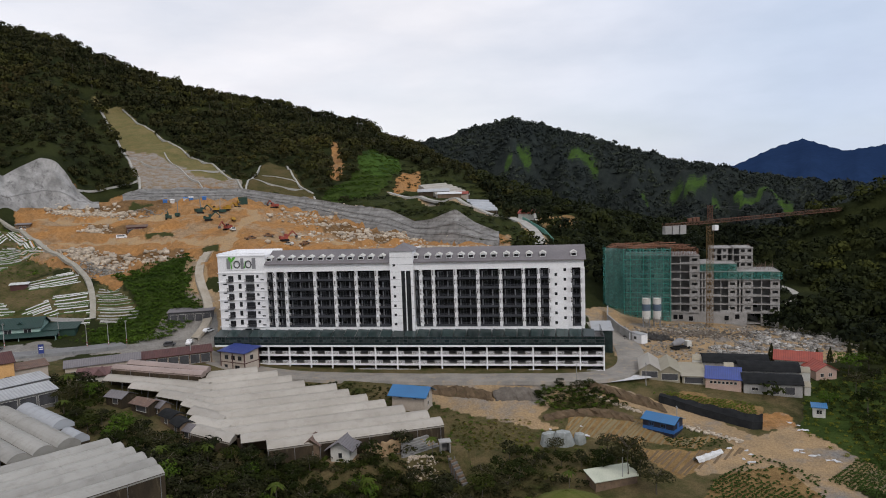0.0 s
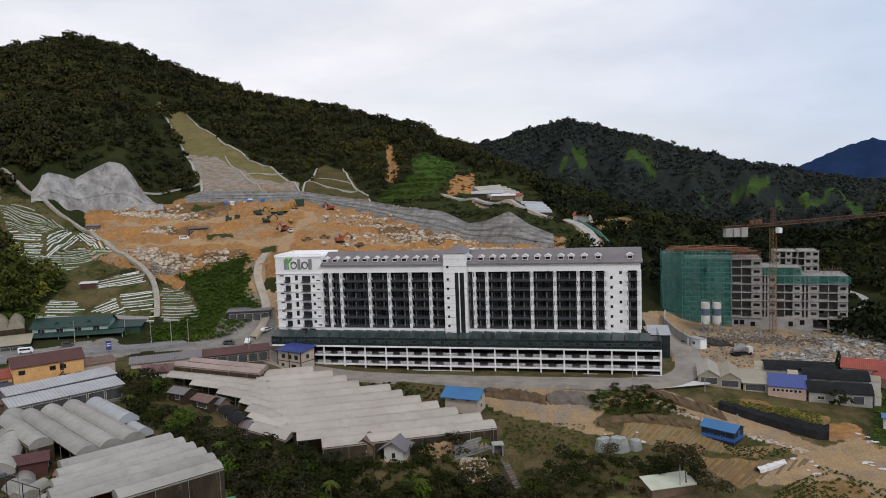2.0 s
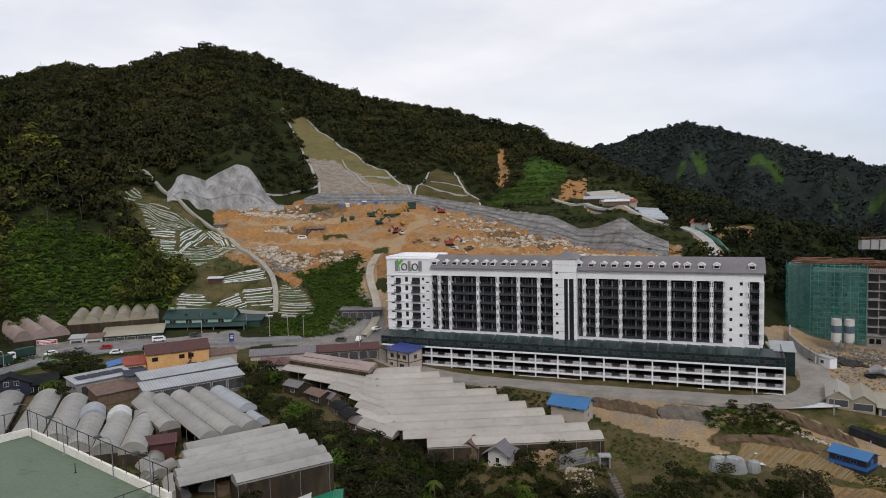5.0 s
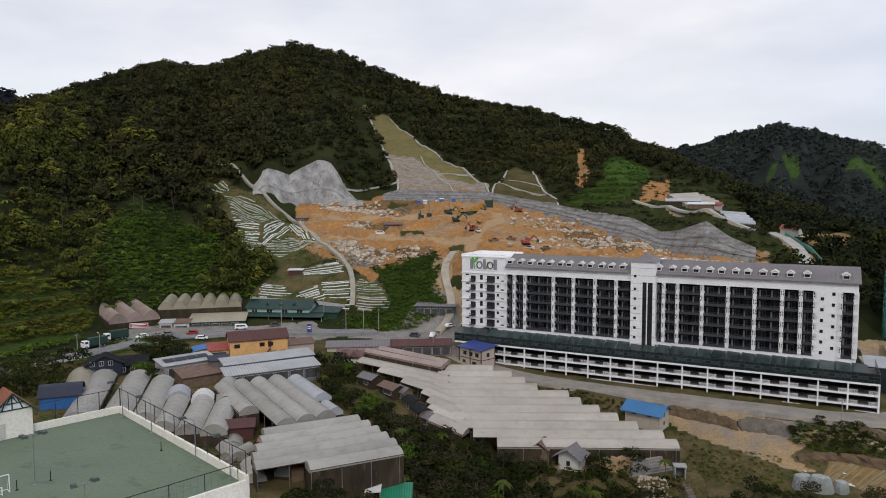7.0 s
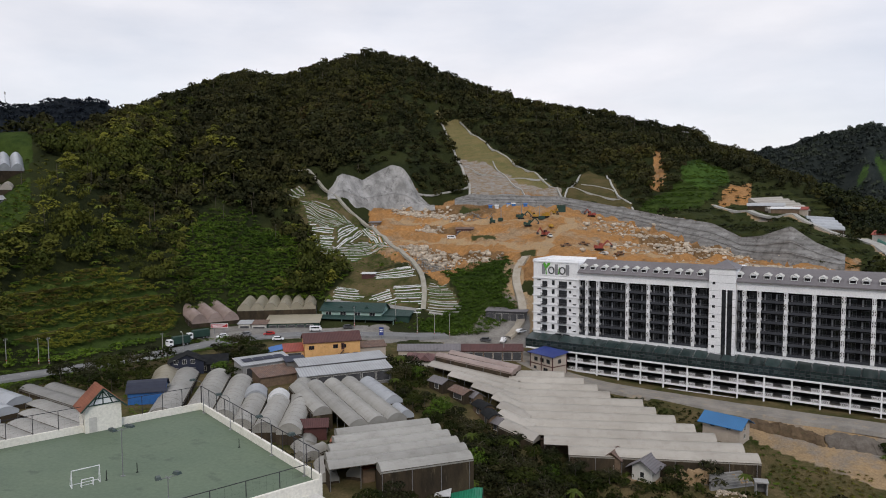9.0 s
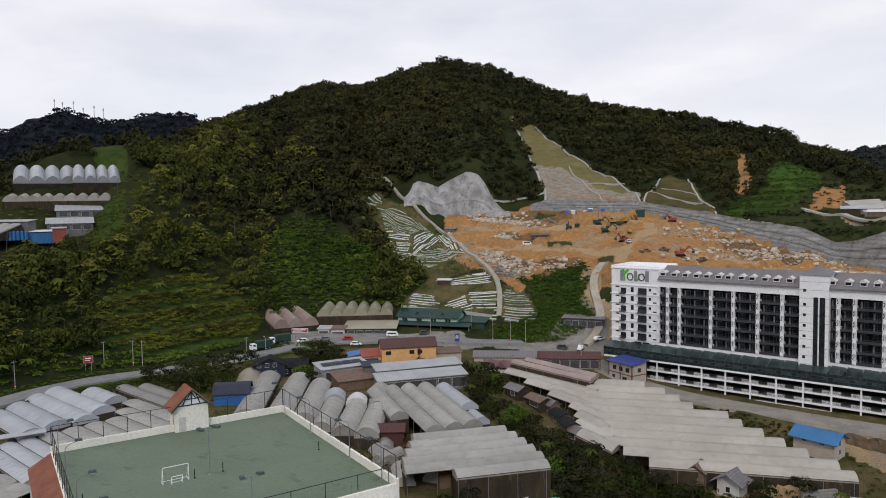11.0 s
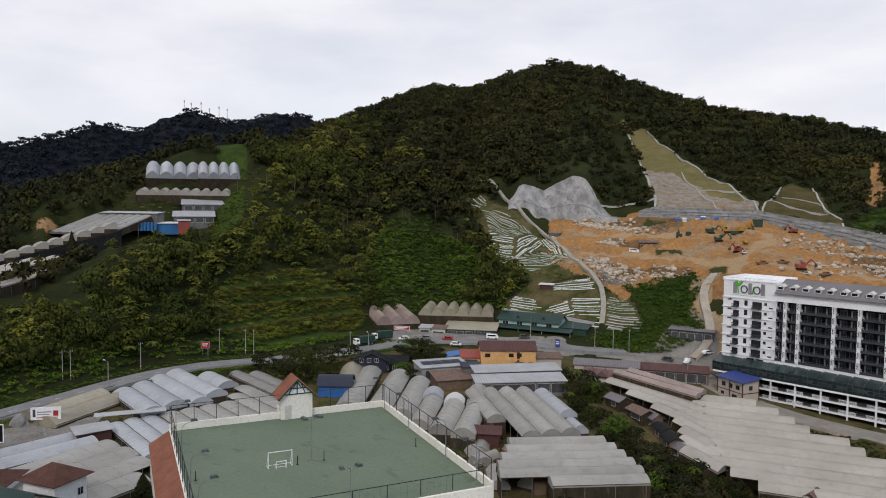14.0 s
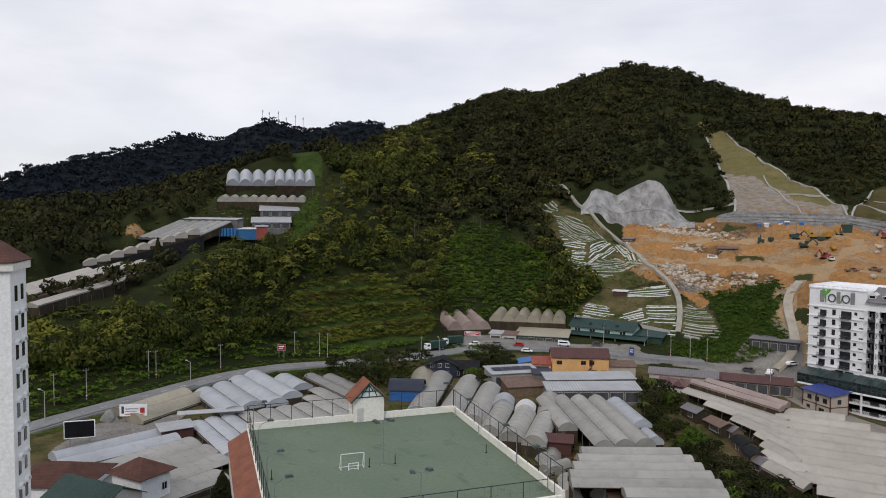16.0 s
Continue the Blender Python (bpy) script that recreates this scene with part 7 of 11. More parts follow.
house("blue_barn", pose(-151.5, 128.5, 6.4, 0, 0, 40), 9, 7.5, 3.0, "barrel", 2.4, TARP_BLUE, NAVY, "arched navy barn with blue end boards", "barn", openings=[("left", 3.8, 0.2, 4.5, 2.0, "opening")])
# green two-storey building on the road
gb = house("green_farm_shop", pose(-169.8, 242.2, 8.0, 0, 0, 13.5), 26, 10, 5.6, "gable", 2.6, MINT, SHEET_TEAL, "two-storey farm shop with dark green roof and mint walls", "shop", over=0.8, openings=row_windows("front", 3, 6.3, 4, 3.6, 2.4, 1.3), trim=WHITE)
part("porch_roof", roof_geo("mono", 32, 4, 1.0, 0.3), SHEET_TEAL, gb, "dark green porch roof", at=pose(0, -4.2, 2.7))
part("porch_front", Geo().box(0, 32, -4.0, -3.9, 0, 1.0).box(0, 0.2, -4, -3.8, 0, 2.7).box(10, 10.2, -4, -3.8, 0, 2.7).box(20, 20.2, -4, -3.8, 0, 2.7).box(31.8, 32, -4, -3.8, 0, 2.7), MINT, gb)
# near-black fill paints the shade under the porch
part("interior_shade", Geo().box(0.2, 31.5, -0.6, -0.1, 0, 2.7), DARK, gb)
for k in range(3):
    d = part("roof_dormer", Geo().add([(-1, 0, 0), (1, 0, 0), (0, 0, 1.0), (0, 2.6, 1.0), (-1, 1.0, 0.1), (1, 1.0, 0.1)], [(0, 1, 2), (1, 5, 3, 2), (0, 2, 3, 4)]), SHEET_TEAL, gb, at=pose(8 + 5.6 * k, 1.2, 6.4))
house("green_annex", pose(*along(-169.8, 242.2, 13.5, 26.2, 0.5), 8.0, 0, 0, 13.5), 11, 9, 3.8, "mono", 1.2, GREEN_DARK, SHEET_TEAL, "dark green sheet annex of the farm shop", "shed", over=0.6)
house("kiosk", pose(-189.5, 214.0, 7.6, 0, 0, 28), 4.6, 5, 3.2, "mono", 0.6, WHITE_DIM, SHEET_METAL, "roadside kiosk under a patched metal roof", "kiosk", openings=[("front", 2.3, 0.2, 3.6, 2.2, "opening")])
house("kiosk", pose(-185.0, 216.4, 7.6, 0, 0, 28), 5.6, 5, 3.0, "mono", 0.8, WHITE_DIM, SHEET_RUST, "roadside kiosk under a rusty red roof", "kiosk", openings=[("front", 2.8, 0.2, 4.4, 1.8, "opening")])
# sheds and villa below the road bend
house("row_shed", pose(-116.0, 210.2, 3.6, 0, 0, 24.7), 21, 7, 4.0, "gable", 1.4, BEIGE_WALL, SHEET_GREY, "long grey-roofed shed below the road bend", "shed", openings=row_windows("front", 2.2, 3.0, 6, 1.2, 1.4, 1.2))
house("open_shed", pose(-99.5, 219.5, 3.4, 0, 0, 24), 24, 9, 3.6, "gable", 1.4, WOOD, SHEET_MAROON, "open brown-roofed shed beside the hotel yard", "shed", openings=[("front", 2.2 + 3.3 * k, 0.2, 2.8, 2.8, "opening") for k in range(7)])
v = house("pink_villa", pose(-109.2, 203.4, 2.6, 0, 0, 11.4), 13, 7, 3.8, "gable", 1.6, WHITE_DIM, PINK_FOLD, "white villa under a faded pink tiled roof with three gables", "villa", openings=row_windows("front", 1.8, 1.9, 6, 1.0, 0.9, 1.5))
for k in range(3):
    part("front_gable", Geo().add([(-2, -0.9, 0), (2, -0.9, 0), (0, -0.9, 2.0), (0, 3.5, 2.0), (-2, 1.5, 0), (2, 1.5, 0)], [(0, 1, 2), (1, 5, 3, 2), (0, 2, 3, 4), (0, 4, 5, 1)]), PINK_FOLD, v, at=pose(2.3 + 4.2 * k, 0, 3.9))
house("yard_shed", pose(-107.3, 268.6, 3.0, 0, 0, 18.2), 16, 6, 3.4, "mono", 0.7, DARK_GREY, SHEET_METAL, "open metal-roofed yard shed below the bank", "shed", openings=[("front", 1.8 + 3.1 * k, 0.1, 2.7, 2.8, "opening") for k in range(5)])
ch = house("corner_house", pose(-73.6, 226.0, 1.0, 0, 0, -29), 10.4, 6.4, 6.6, "mono", 0.9, BEIGE_WALL, SHEET_ROYAL, "two-storey beige house with brown timbers and a royal blue roof", "house", over=0.8, openings=row_windows("front", 2.6, 2.9, 3, 4.2, 1.4, 1.2) + row_windows("front", 2.2, 3.0, 1, 1.1, 1.2, 1.2) + row_windows("front", 7.2, 3.0, 1, 1.1, 1.8, 1.2) + row_windows("right", 3.2, 2.9, 1, 4.2, 1.2, 1.2), trim=DARK_GREY)
for x, y in ((0.0, 0.0), (5.2, 0.0), (10.4, 0.0), (10.4, 6.4)):
    part("corner_post", Geo().box(x - 0.14, x + 0.14, y - 0.12, y + 0.12, 0, 6.6), MAROON, ch)
part("floor_band", Geo().box(-0.1, 10.5, -0.09, 0.0, 3.1, 3.35), MAROON, ch)
part("floor_band", Geo().box(10.4, 10.49, 0.0, 6.4, 3.1, 3.35), MAROON, ch)
bh = on_ground(-15.6, 191.6, -20)
house("blue_roof_house", bh, 9.6, 6.2, 4.4, "gable", 1.6, BEIGE_WALL, SHEET_BLUE, "small beige house with a bright blue roof by the lot", "house", over=1.0, openings=row_windows("front", 2.6, 4.2, 2, 3.2, 1.1, 1.1) + row_windows("right", 3.0, 2.0, 1, 3.0, 1.1, 1.3) + row_windows("right", 3.0, 2.0, 1, 0.9, 1.1, 1.2))
hut = on_ground(51.4, 181.6, -42)
house("blue_hut", hut, 8.4, 5.6, 2.7, "gable", 1.1, NAVY, SHEET_BLUE, "long blue hut on the edge of a field", "hut", over=0.5, openings=row_windows("front", 2.4, 3.2, 2, 1.2, 1.2, 0.9) + [("right", 2.8, 0.2, 1.1, 2.1, "door")], trim=TARP_BLUE)
part("plinth_boards", Geo().box(-0.05, 8.45, -0.06, 0.0, 0, 0.9).box(8.4, 8.46, 0, 5.6, 0, 0.9), TARP_BLUE, bpy.data.objects["blue_hut"])
part("pale_ridge_sheet", Geo().slab([(-0.5, 3.6, 3.66), (8.9, 3.6, 3.66), (8.9, 6.2, 2.68), (-0.5, 6.2, 2.68)], 0.06), WHITE_DIM, bpy.data.objects["blue_hut"], "pale sheet along the far roof slope")
# small shacks under the large greenhouse
house("shack", pose(-35.0, 162.6, -4.7, 0, 0, -5), 4.0, 4.4, 3.6, "gable_y", 1.4, WOOD, SHEET_RUST, "narrow timber shack on the wooded bank", "shack", openings=[("front", 2.0, 1.0, 0.9, 1.0, "window")])
house("cottage", pose(-28.2, 161.6, -4.6, 0, 0, -12), 4.8, 5.2, 3.2, "gable_y", 1.5, WHITE_DIM, SHEET_GREY, "small white cottage with a grey roof among trees", "cottage", over=1.2, openings=[("front", 2.4, 0.6, 0.9, 1.2, "window")])
house("store_shed", on_ground(-52.0, 168.0, 3), 8.0, 4.0, 2.4, "mono", 0.6, WOOD, SHEET_RUST, "low grey-roofed store below the greenhouse", "shed")
house("shack", on_ground(-92.0, 185.5, -25), 6.0, 4.4, 2.4, "gable", 1.0, SKIRT, SHEET_GREY, "grey-roofed shack beside the film greenhouse", "shack", openings=[("front", 3.5, 0.6, 1.8, 1.4, "opening")])
house("shack", on_ground(-84.0, 182.5, -32), 7.0, 4.4, 2.2, "gable", 0.9, SKIRT, SHEET_RUST, "patched shack with rusty roof beside the greenhouse", "shack", openings=[("front", 4.2, 0.4, 4.0, 1.6, "opening")])
house("green_shed", on_ground(-55.4, 121.6, 20), 5.2, 4.6, 2.6, "mono", 0.8, TEAL_ROOF, corrugated(plain("fresh_green_sheet", (0.02, 0.22, 0.12), (0.018, 0.18, 0.1), 0.5, 4.0, 0.5), "folded_fresh_green"), "small shed with a fresh green sheet roof", "shed")
solo("clear_sheet", Geo().slab([(0, 0, 0), (3.2, 0, 0.2), (3.2, 3.6, 0.9), (0, 3.6, 0.7)], 0.05).box(0, 0.1, 0, 0.1, -2.2, -0.05).box(3.0, 3.1, 0.0, 0.1, -2.2, 0.1).box(3.0, 3.1, 3.4, 3.5, -2.2, 0.75), WHITE_SHEET, "pale sheet porch beside the green shed", "awning", at=on_ground(-58.8, 120.4, 20, 2.2))
house("red_shed", on_ground(-98.0, 130.0, 32, 0.3), 6.2, 4.6, 2.9, "gable", 1.1, MAROON, SHEET_MAROON, "small shed with a dark red roof between tunnels", "shed", openings=[("right", 2.2, 0.8, 1.2, 1.2, "window")])
# eastern farm cluster
for k in range(2):
    x, y = along(58.4, 209.5, -14, 5.8 * k, 0)
    house("film_gable_shed", pose(x, y, ground(x, y) + 0.2, 0, 0, -14), 5.8, 14, 2.5, "gable_y", 1.8, FILM_TAN, FILM_TAN if k else FILM, "gabled shed under cream film", "shed", over=0.3, group="cream film sheds", openings=[("front", 2.9, 0.1, 4.6, 1.9, "opening")])
house("film_lean_to", on_ground(70.4, 206.6, -14), 6.4, 11, 2.2, "mono", 1.2, FILM_TAN, FILM_TAN, "lean-to under yellowed film", "shed", openings=[("front", 3.2, 0.1, 5.2, 1.7, "opening")])
house("pink_wall_store", on_ground(76.2, 203.7, -21.6), 9.8, 7, 2.8, "mono", 1.9, PINK_WALL, SHEET_ROYAL, "pink-walled store under a royal blue roof", "store", over=0.3, openings=row_windows("front", 1.6, 1.1, 7, 1.5, 0.7, 0.7))
house("black_net_shed", on_ground(79.5, 214.5, -14), 19, 8, 3.2, "barrel", 1.8, CONCRETE_RAW, BLACK_NET, "long shed under arched black netting", "shed", over=0.3)
house("black_net_shed", on_ground(85.8, 199.6, -16), 15.5, 7.4, 2.9, "barrel", 2.0, CONCRETE, BLACK_NET, "broad shed under arched black netting", "shed", over=0.4, openings=[("front", 8.5, 0.1, 1.8, 2.2, "opening"), ("front", 12.2, 0.1, 2.6, 2.2, "opening"), ("front", 3.0, 0.9, 1.6, 0.9, "window")])
house("black_net_shed", on_ground(87.6, 207.2, -16), 16.5, 7.4, 3.4, "barrel", 2.0, CONCRETE, BLACK_NET, "second bay of the broad black-netted shed", "shed", over=0.4)
for x, y, ln, z in ((77.2, 217.0, 3.4, 3.2), (84.0, 209.2, 2.6, 3.2), (86.4, 202.4, 2.6, 2.6), (100.6, 208.0, 8.0, 2.4), (102.0, 196.8, 1.6, 2.4)):
    house("film_cap_shed", on_ground(x, y, -16), ln, 3.4, z, "barrel", 1.3, WHITE_DIM, FILM_TAN, "short tunnel roof of pale film against the black sheds", "shed", over=0.1, group="pale film caps")
house("red_roof_barn", on_ground(103.2, 217.8, -27), 13, 8, 3.4, "gable", 2.0, WHITE_DIM, SHEET_RED, "barn with a long faded red roof", "barn")
house("red_roof_house", on_ground(110.5, 206.6, 4), 6.4, 7, 3.0, "gable_y", 1.8, PINK_WALL, SHEET_RED, "small house with a red roof beside the barn", "house", openings=row_windows("front", 1.8, 2.6, 2, 1.0, 1.0, 1.0))
house("guard_hut", on_ground(97.3, 183.3, -25, 0.2), 3.0, 2.8, 2.6, "mono", 0.3, WHITE_DIM, SHEET_BLUE, "small guard hut with a blue roof", "hut", openings=[("front", 1.5, 0.9, 1.2, 1.0, "window")])
house("white_roof_shed", on_ground(32.5, 152.5, 16, 0.2), 10.5, 4.6, 2.2, "mono", 0.9, WOOD, plain("pale_green_sheet", (0.5, 0.52, 0.42), (0.42, 0.44, 0.35), 0.3, 4.0, 0.7), "low shed under a white sheet roof among trees", "shed")
# red-tiled villa and tall tower on the western edge
house("red_villa", pose(-142.5, 31.2, 7.4, 0, 0, 45), 14, 11, 3.2, "hip", 2.6, WHITE, TILE_RED_FOLD, "villa with red tiled hip roof below the tower", "villa", over=0.8)
house("red_villa", pose(-128.7, 44.8, 7.0, 0, 0, 18), 7.4, 6.2, 6.4, "hip", 2.3, WHITE, TILE_RED_FOLD, "white two-storey villa with a red tiled hip roof", "villa", over=0.9, openings=[("right", 4.9, 3.2, 1.0, 1.2, "window")])
house("teal_wing", pose(-127.0, 33.6, 8.4, 0, 0, 20), 12.6, 8.4, 4.4, "gable", 2.2, WHITE_DIM, SHEET_TEAL, "low villa wing with a teal sheet roof", "house", over=0.6)


def tower_block():
    m = pose(-90.3, 22.4, -2, 0, 0, 60.5)
    b = thing("apartment_tower", m, "tall cream apartment tower with arched window hoods", "apartment building")
    part("wall", Geo().box(-18, 0, -5.4, 0, 0, 56), WHITE_FRESH, b, "weathered cream rendered wall")
    part("cornice", Geo().box(-18.4, 0.4, -5.8, 0.4, 55.4, 56.3), CREAM, b)
    part("roof", roof_geo("hip", 18.6, 6.2, 3.0, 0.2), TILE_RED_FOLD, b, "red tiled hip roof", at=pose(-18.3, -5.8, 56.4))
    win = Geo().box(-0.04, 0.06, -0.42, 0.42, 0, 1.7).mesh("window", GLASS_DARK)
    hood = Geo()
    for k in range(8):
        t0, t1 = math.pi * k / 8, math.pi * (k + 1) / 8
        hood.beam((0.16, -0.6 * math.cos(t0), 1.7 + 0.5 * math.sin(t0)), (0.16, -0.6 * math.cos(t1), 1.7 + 0.5 * math.sin(t1)), 0.4, 0.14)
    hoodm = hood.mesh("window_hood", WHITE_FRESH)
    for k in range(15):
        z = 52.0 - 3.2 * k
        for y in (-1.6, -3.7):
            o = part("window", win, None, b, at=pose(0, y, z))
            if k:
                tagged(part("window_hood", hoodm, None, o), kind="stuff")
    return b


tower_block()

# ---------------------------------------------------------------- building site east of the hotel
SITE_AT = pose(74.8, 287.3, -1.5, 0, 0, -14)
GREEN_NET, _nt, _b = bare("green_safety_net")
_col = ramp_node(_nt, noise_node(_nt, 0.5, 5, 0.65, (1, 1, 0.3)), 0.35, 0.65, (0.012, 0.125, 0.105), (0.035, 0.2, 0.165))
_nt.links.new(_col, _b.inputs["Base Color"])
_b.inputs["Roughness"].default_value = 0.8
_tr, _mx = _nt.nodes.new("ShaderNodeBsdfTransparent"), _nt.nodes.new("ShaderNodeMixShader")
_nt.links.new(math_node(_nt, "MULTIPLY_ADD", noise_node(_nt, 0.9, 4, 0.6), 0.5), _mx.inputs["Fac"])
_mx.inputs["Fac"].links[0].from_node.inputs[2].default_value = 0.32
_nt.links.new(_tr.outputs[0], _mx.inputs[1])
_nt.links.new(_b.outputs[0], _mx.inputs[2])
_nt.links.new(_mx.outputs[0], _nt.nodes["Material Output"].inputs["Surface"])

NET_SEAM = plain("pale_green_seam", (0.1, 0.3, 0.25), (0.07, 0.22, 0.19), 0.8, 4.0, 0.8)


def frame_block(parent, x0, x1, y0, y1, z0, floors, h, pattern):
    """A raw concrete frame: slabs, and a front of walls with openings by the pattern (w wall, o open bay, v window)."""
    share = np.cumsum([0] + [0.4 if c == "s" else 1.0 for c in pattern])
    edge = x0 + (x1 - x0) * share / share[-1]
    for k in range(floors + 1):
        part("floor_slab", Geo().box(x0 - 0.1, x1 + 0.1, y0 - 0.35, y1, z0 + k * h - 0.3, z0 + k * h), CONCRETE_RAW, parent)
    # set back behind the openings, in a darker concrete than the frame
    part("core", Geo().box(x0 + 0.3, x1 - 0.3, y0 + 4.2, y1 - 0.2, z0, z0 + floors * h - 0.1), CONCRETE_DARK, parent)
    part("side_wall", Geo().box(x1 - 0.3, x1, y0 + 0.23, y1, z0, z0 + floors * h), CONCRETE_RAW, parent)
    part("side_wall", Geo().box(x0, x0 + 0.3, y0 + 0.23, y1, z0, z0 + floors * h), CONCRETE_RAW, parent)
    for k in range(floors):
        za, zb = z0 + k * h, z0 + (k + 1) * h - 0.3
        for i, c in enumerate(pattern):
            a, b, w = edge[i], edge[i + 1], edge[i + 1] - edge[i]
            g = Geo()
            side = {"v": (a + w * 0.2, b - w * 0.2, za + 1.0, za + 2.1), "s": (a + w * 0.25, b - w * 0.25, za + 0.05, zb - 0.1), "o": (a + 0.18, b - 0.12, za + 0.05 + 0.6 * ((2 * i + k) % 4 == 0), zb - 0.04)}.get(c)
            if side:
                outer, inner = ((a, za), (b, za), (b, zb), (a, zb)), ((side[0], side[2]), (side[1], side[2]), (side[1], side[3]), (side[0], side[3]))
                g.v = [(x, y, z) for y in (y0, y0 + 0.22) for q in (outer, inner) for x, z in q]
                for k4 in range(4):
                    n4 = (k4 + 1) % 4
                    g.f += [(k4, n4, 4 + n4, 4 + k4), (8 + n4, 8 + k4, 12 + k4, 12 + n4), (4 + k4, 4 + n4, 12 + n4, 12 + k4), (n4, k4, 8 + k4, 8 + n4)]
            else:
                g.box(a, b, y0, y0 + 0.2, za, zb)
            part("wall_panel", g, CONCRETE_RAW, parent)


def site():
    b = thing("unfinished_building", SITE_AT, "unfinished grey concrete block partly wrapped in green net", "building site")
    z, h = 5.7, 3.28
    frame_block(b, 0, 17.5, 0, 16, z, 7, h, "vwovwo")
    frame_block(b, 17.5, 28.5, 0.3, 16, z, 7, h, "oov")
    frame_block(b, 28.5, 42.5, 0.9, 16, z, 6, h, "ssvoov")
    frame_block(b, 42.5, 58.5, 1.2, 15, z, 5, h, "ssvoov")
    frame_block(b, 34, 42.4, 10, 20, z + 6 * h, 2, 2.65, "vovo")
    frame_block(b, 42.5, 50, 10, 20, z + 5 * h, 3, 2.86, "ovv")
    base = Geo().box(-1, 46, 0.5, 15.5, -5, 5.4).box(46, 58, 9, 15, -5, 5.4)
    part("basement", base, CONCRETE_RAW, b, "raw concrete basement wall")
    for name, q in (("floor_slab", (46, 58.2, 1.0, 9, 5.1, 5.4)), ("floor_slab", (46, 58.2, 1.0, 9, 0.9, 1.3)), ("column", (46, 46.6, 1.0, 1.6, -5, 5.1)), ("column", (51.6, 52.2, 1.0, 1.6, -5, 5.1)), ("retaining_panel", (52.2, 58.2, 1.0, 1.3, -5, 3.2)), ("retaining_panel", (46.6, 51.6, 1.0, 1.3, -5, -2.2))):
        part(name, Geo().box(*q), CONCRETE_RAW, b)
    for x, low in ((3, 2.3), (18.5, 2.6), (20.6, 2.6), (24.5, 2.0), (38, 2.4), (42, 3.0)):
        # flat panel on the solid wall, the shade inside painted near-black
        part("basement_opening", Geo().box(x, x + 1.6, 0.4, 0.55, low, low + 1.8), DARK, b)
    # net round the western part
    net = Geo()
    path = [(-9.3, 16.0), (-9.3, 3.2), (-1.2, -1.2), (17.6, -1.2)]
    pts = []
    for (xa, ya), (xb, yb) in zip(path, path[1:]):
        m = int(math.hypot(xb - xa, yb - ya) / 0.5)
        pts += [(xa + (xb - xa) * k / m, ya + (yb - ya) * k / m) for k in range(m)]
    pts.append(path[-1])
    for r, up in enumerate(np.linspace(2.0, 31.8, 16)):
        for k, (x, y) in enumerate(pts):
            net.v.append((x + 0.05 * math.sin(k * 2.1 + r), y - 0.22 * math.sin(k * 1.27) - 0.12 * math.sin(k * 0.6 + r * 0.8), up + 0.12 * math.sin(k * 0.7)))
    m = len(pts)
    net.f = [(r * m + k, r * m + k + 1, (r + 1) * m + k + 1, (r + 1) * m + k) for r in range(15) for k in range(m - 1)]
    part("safety_net", net, GREEN_NET, b, "hanging green safety net")
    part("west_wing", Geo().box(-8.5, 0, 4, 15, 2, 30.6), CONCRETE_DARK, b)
    strip = Geo()
    for x0, x1, z0, z1 in ((28.8, 42.6, z + 5 * h + 0.2, z + 6 * h - 0.3), (34, 59.2, z + 4 * h + 0.2, z + 5 * h - 0.2)):
        for k in range(24):
            xa, xb = x0 + (x1 - x0) * k / 24, x0 + (x1 - x0) * (k + 1) / 24
            strip.add([(xa, 0.35 + 0.12 * math.sin(k), z0), (xb, 0.35 + 0.12 * math.sin(k + 1), z0), (xb, 0.4, z1), (xa, 0.4, z1)], [(0, 1, 2, 3)])
    part("net_strip", strip, GREEN_NET, b)
    # scaffold poles and formwork
    g = Geo()
    for x in np.arange(-0.6, 18, 1.8):
        g.box(x - 0.04, x + 0.04, -0.95, -0.87, 2, 32.2)
    for up in np.arange(4, 32, 1.9):
        g.box(-0.8, 17.6, -0.95, -0.87, up - 0.04, up + 0.04)
    part("scaffold", g, STEEL, b)
    g = Geo()
    for x in np.arange(-0.9, 17.7, 2.6):
        g.box(x - 0.07, x + 0.07, -1.66, -1.6, 2.2, 31.8)
    for up in np.arange(4.0, 31.8, 1.95):
        g.box(-1.0, 17.6, -1.64, -1.58, up - 0.05, up + 0.05)
    tagged(part("net_seam", g, NET_SEAM, b, "pale green seams of the net"), kind="stuff")
    rng = np.random.default_rng(3)
    g = Geo()
    for k in range(110):
        x, y, up = rng.uniform(-8, 21), rng.uniform(-0.5, 15), 31.0 + rng.uniform(0, 2.0)
        ln = rng.uniform(3, 8)
        g.beam((x, y, up), (x + ln, y + rng.uniform(-0.6, 0.6), up + rng.uniform(-0.2, 0.2)), rng.uniform(0.3, 1.1), 0.12)
    for x in np.arange(17.8, 28.4, 0.6):
        for y in (0.2, 3.0):
            g.box(x, x + 0.12, y, y + 0.1, 28.6, 31.4)
    part("formwork", g, FORMWORK, b, "red-brown formwork boards and joists")
    g = Geo()
    for k in range(40):
        x, y = rng.uniform(50, 58), rng.uniform(1.5, 14)
        g.box(x, x + 0.06, y, y + 0.06, 22.0, 23.6 + rng.uniform(0, 1.4))
    for k in range(26):
        x, y = rng.uniform(34, 50), rng.uniform(10.2, 19)
        g.box(x, x + 0.06, y, y + 0.06, 30.6, 31.3 + rng.uniform(0, 0.7))
    part("starter_bars", g, RUST, b)


site()


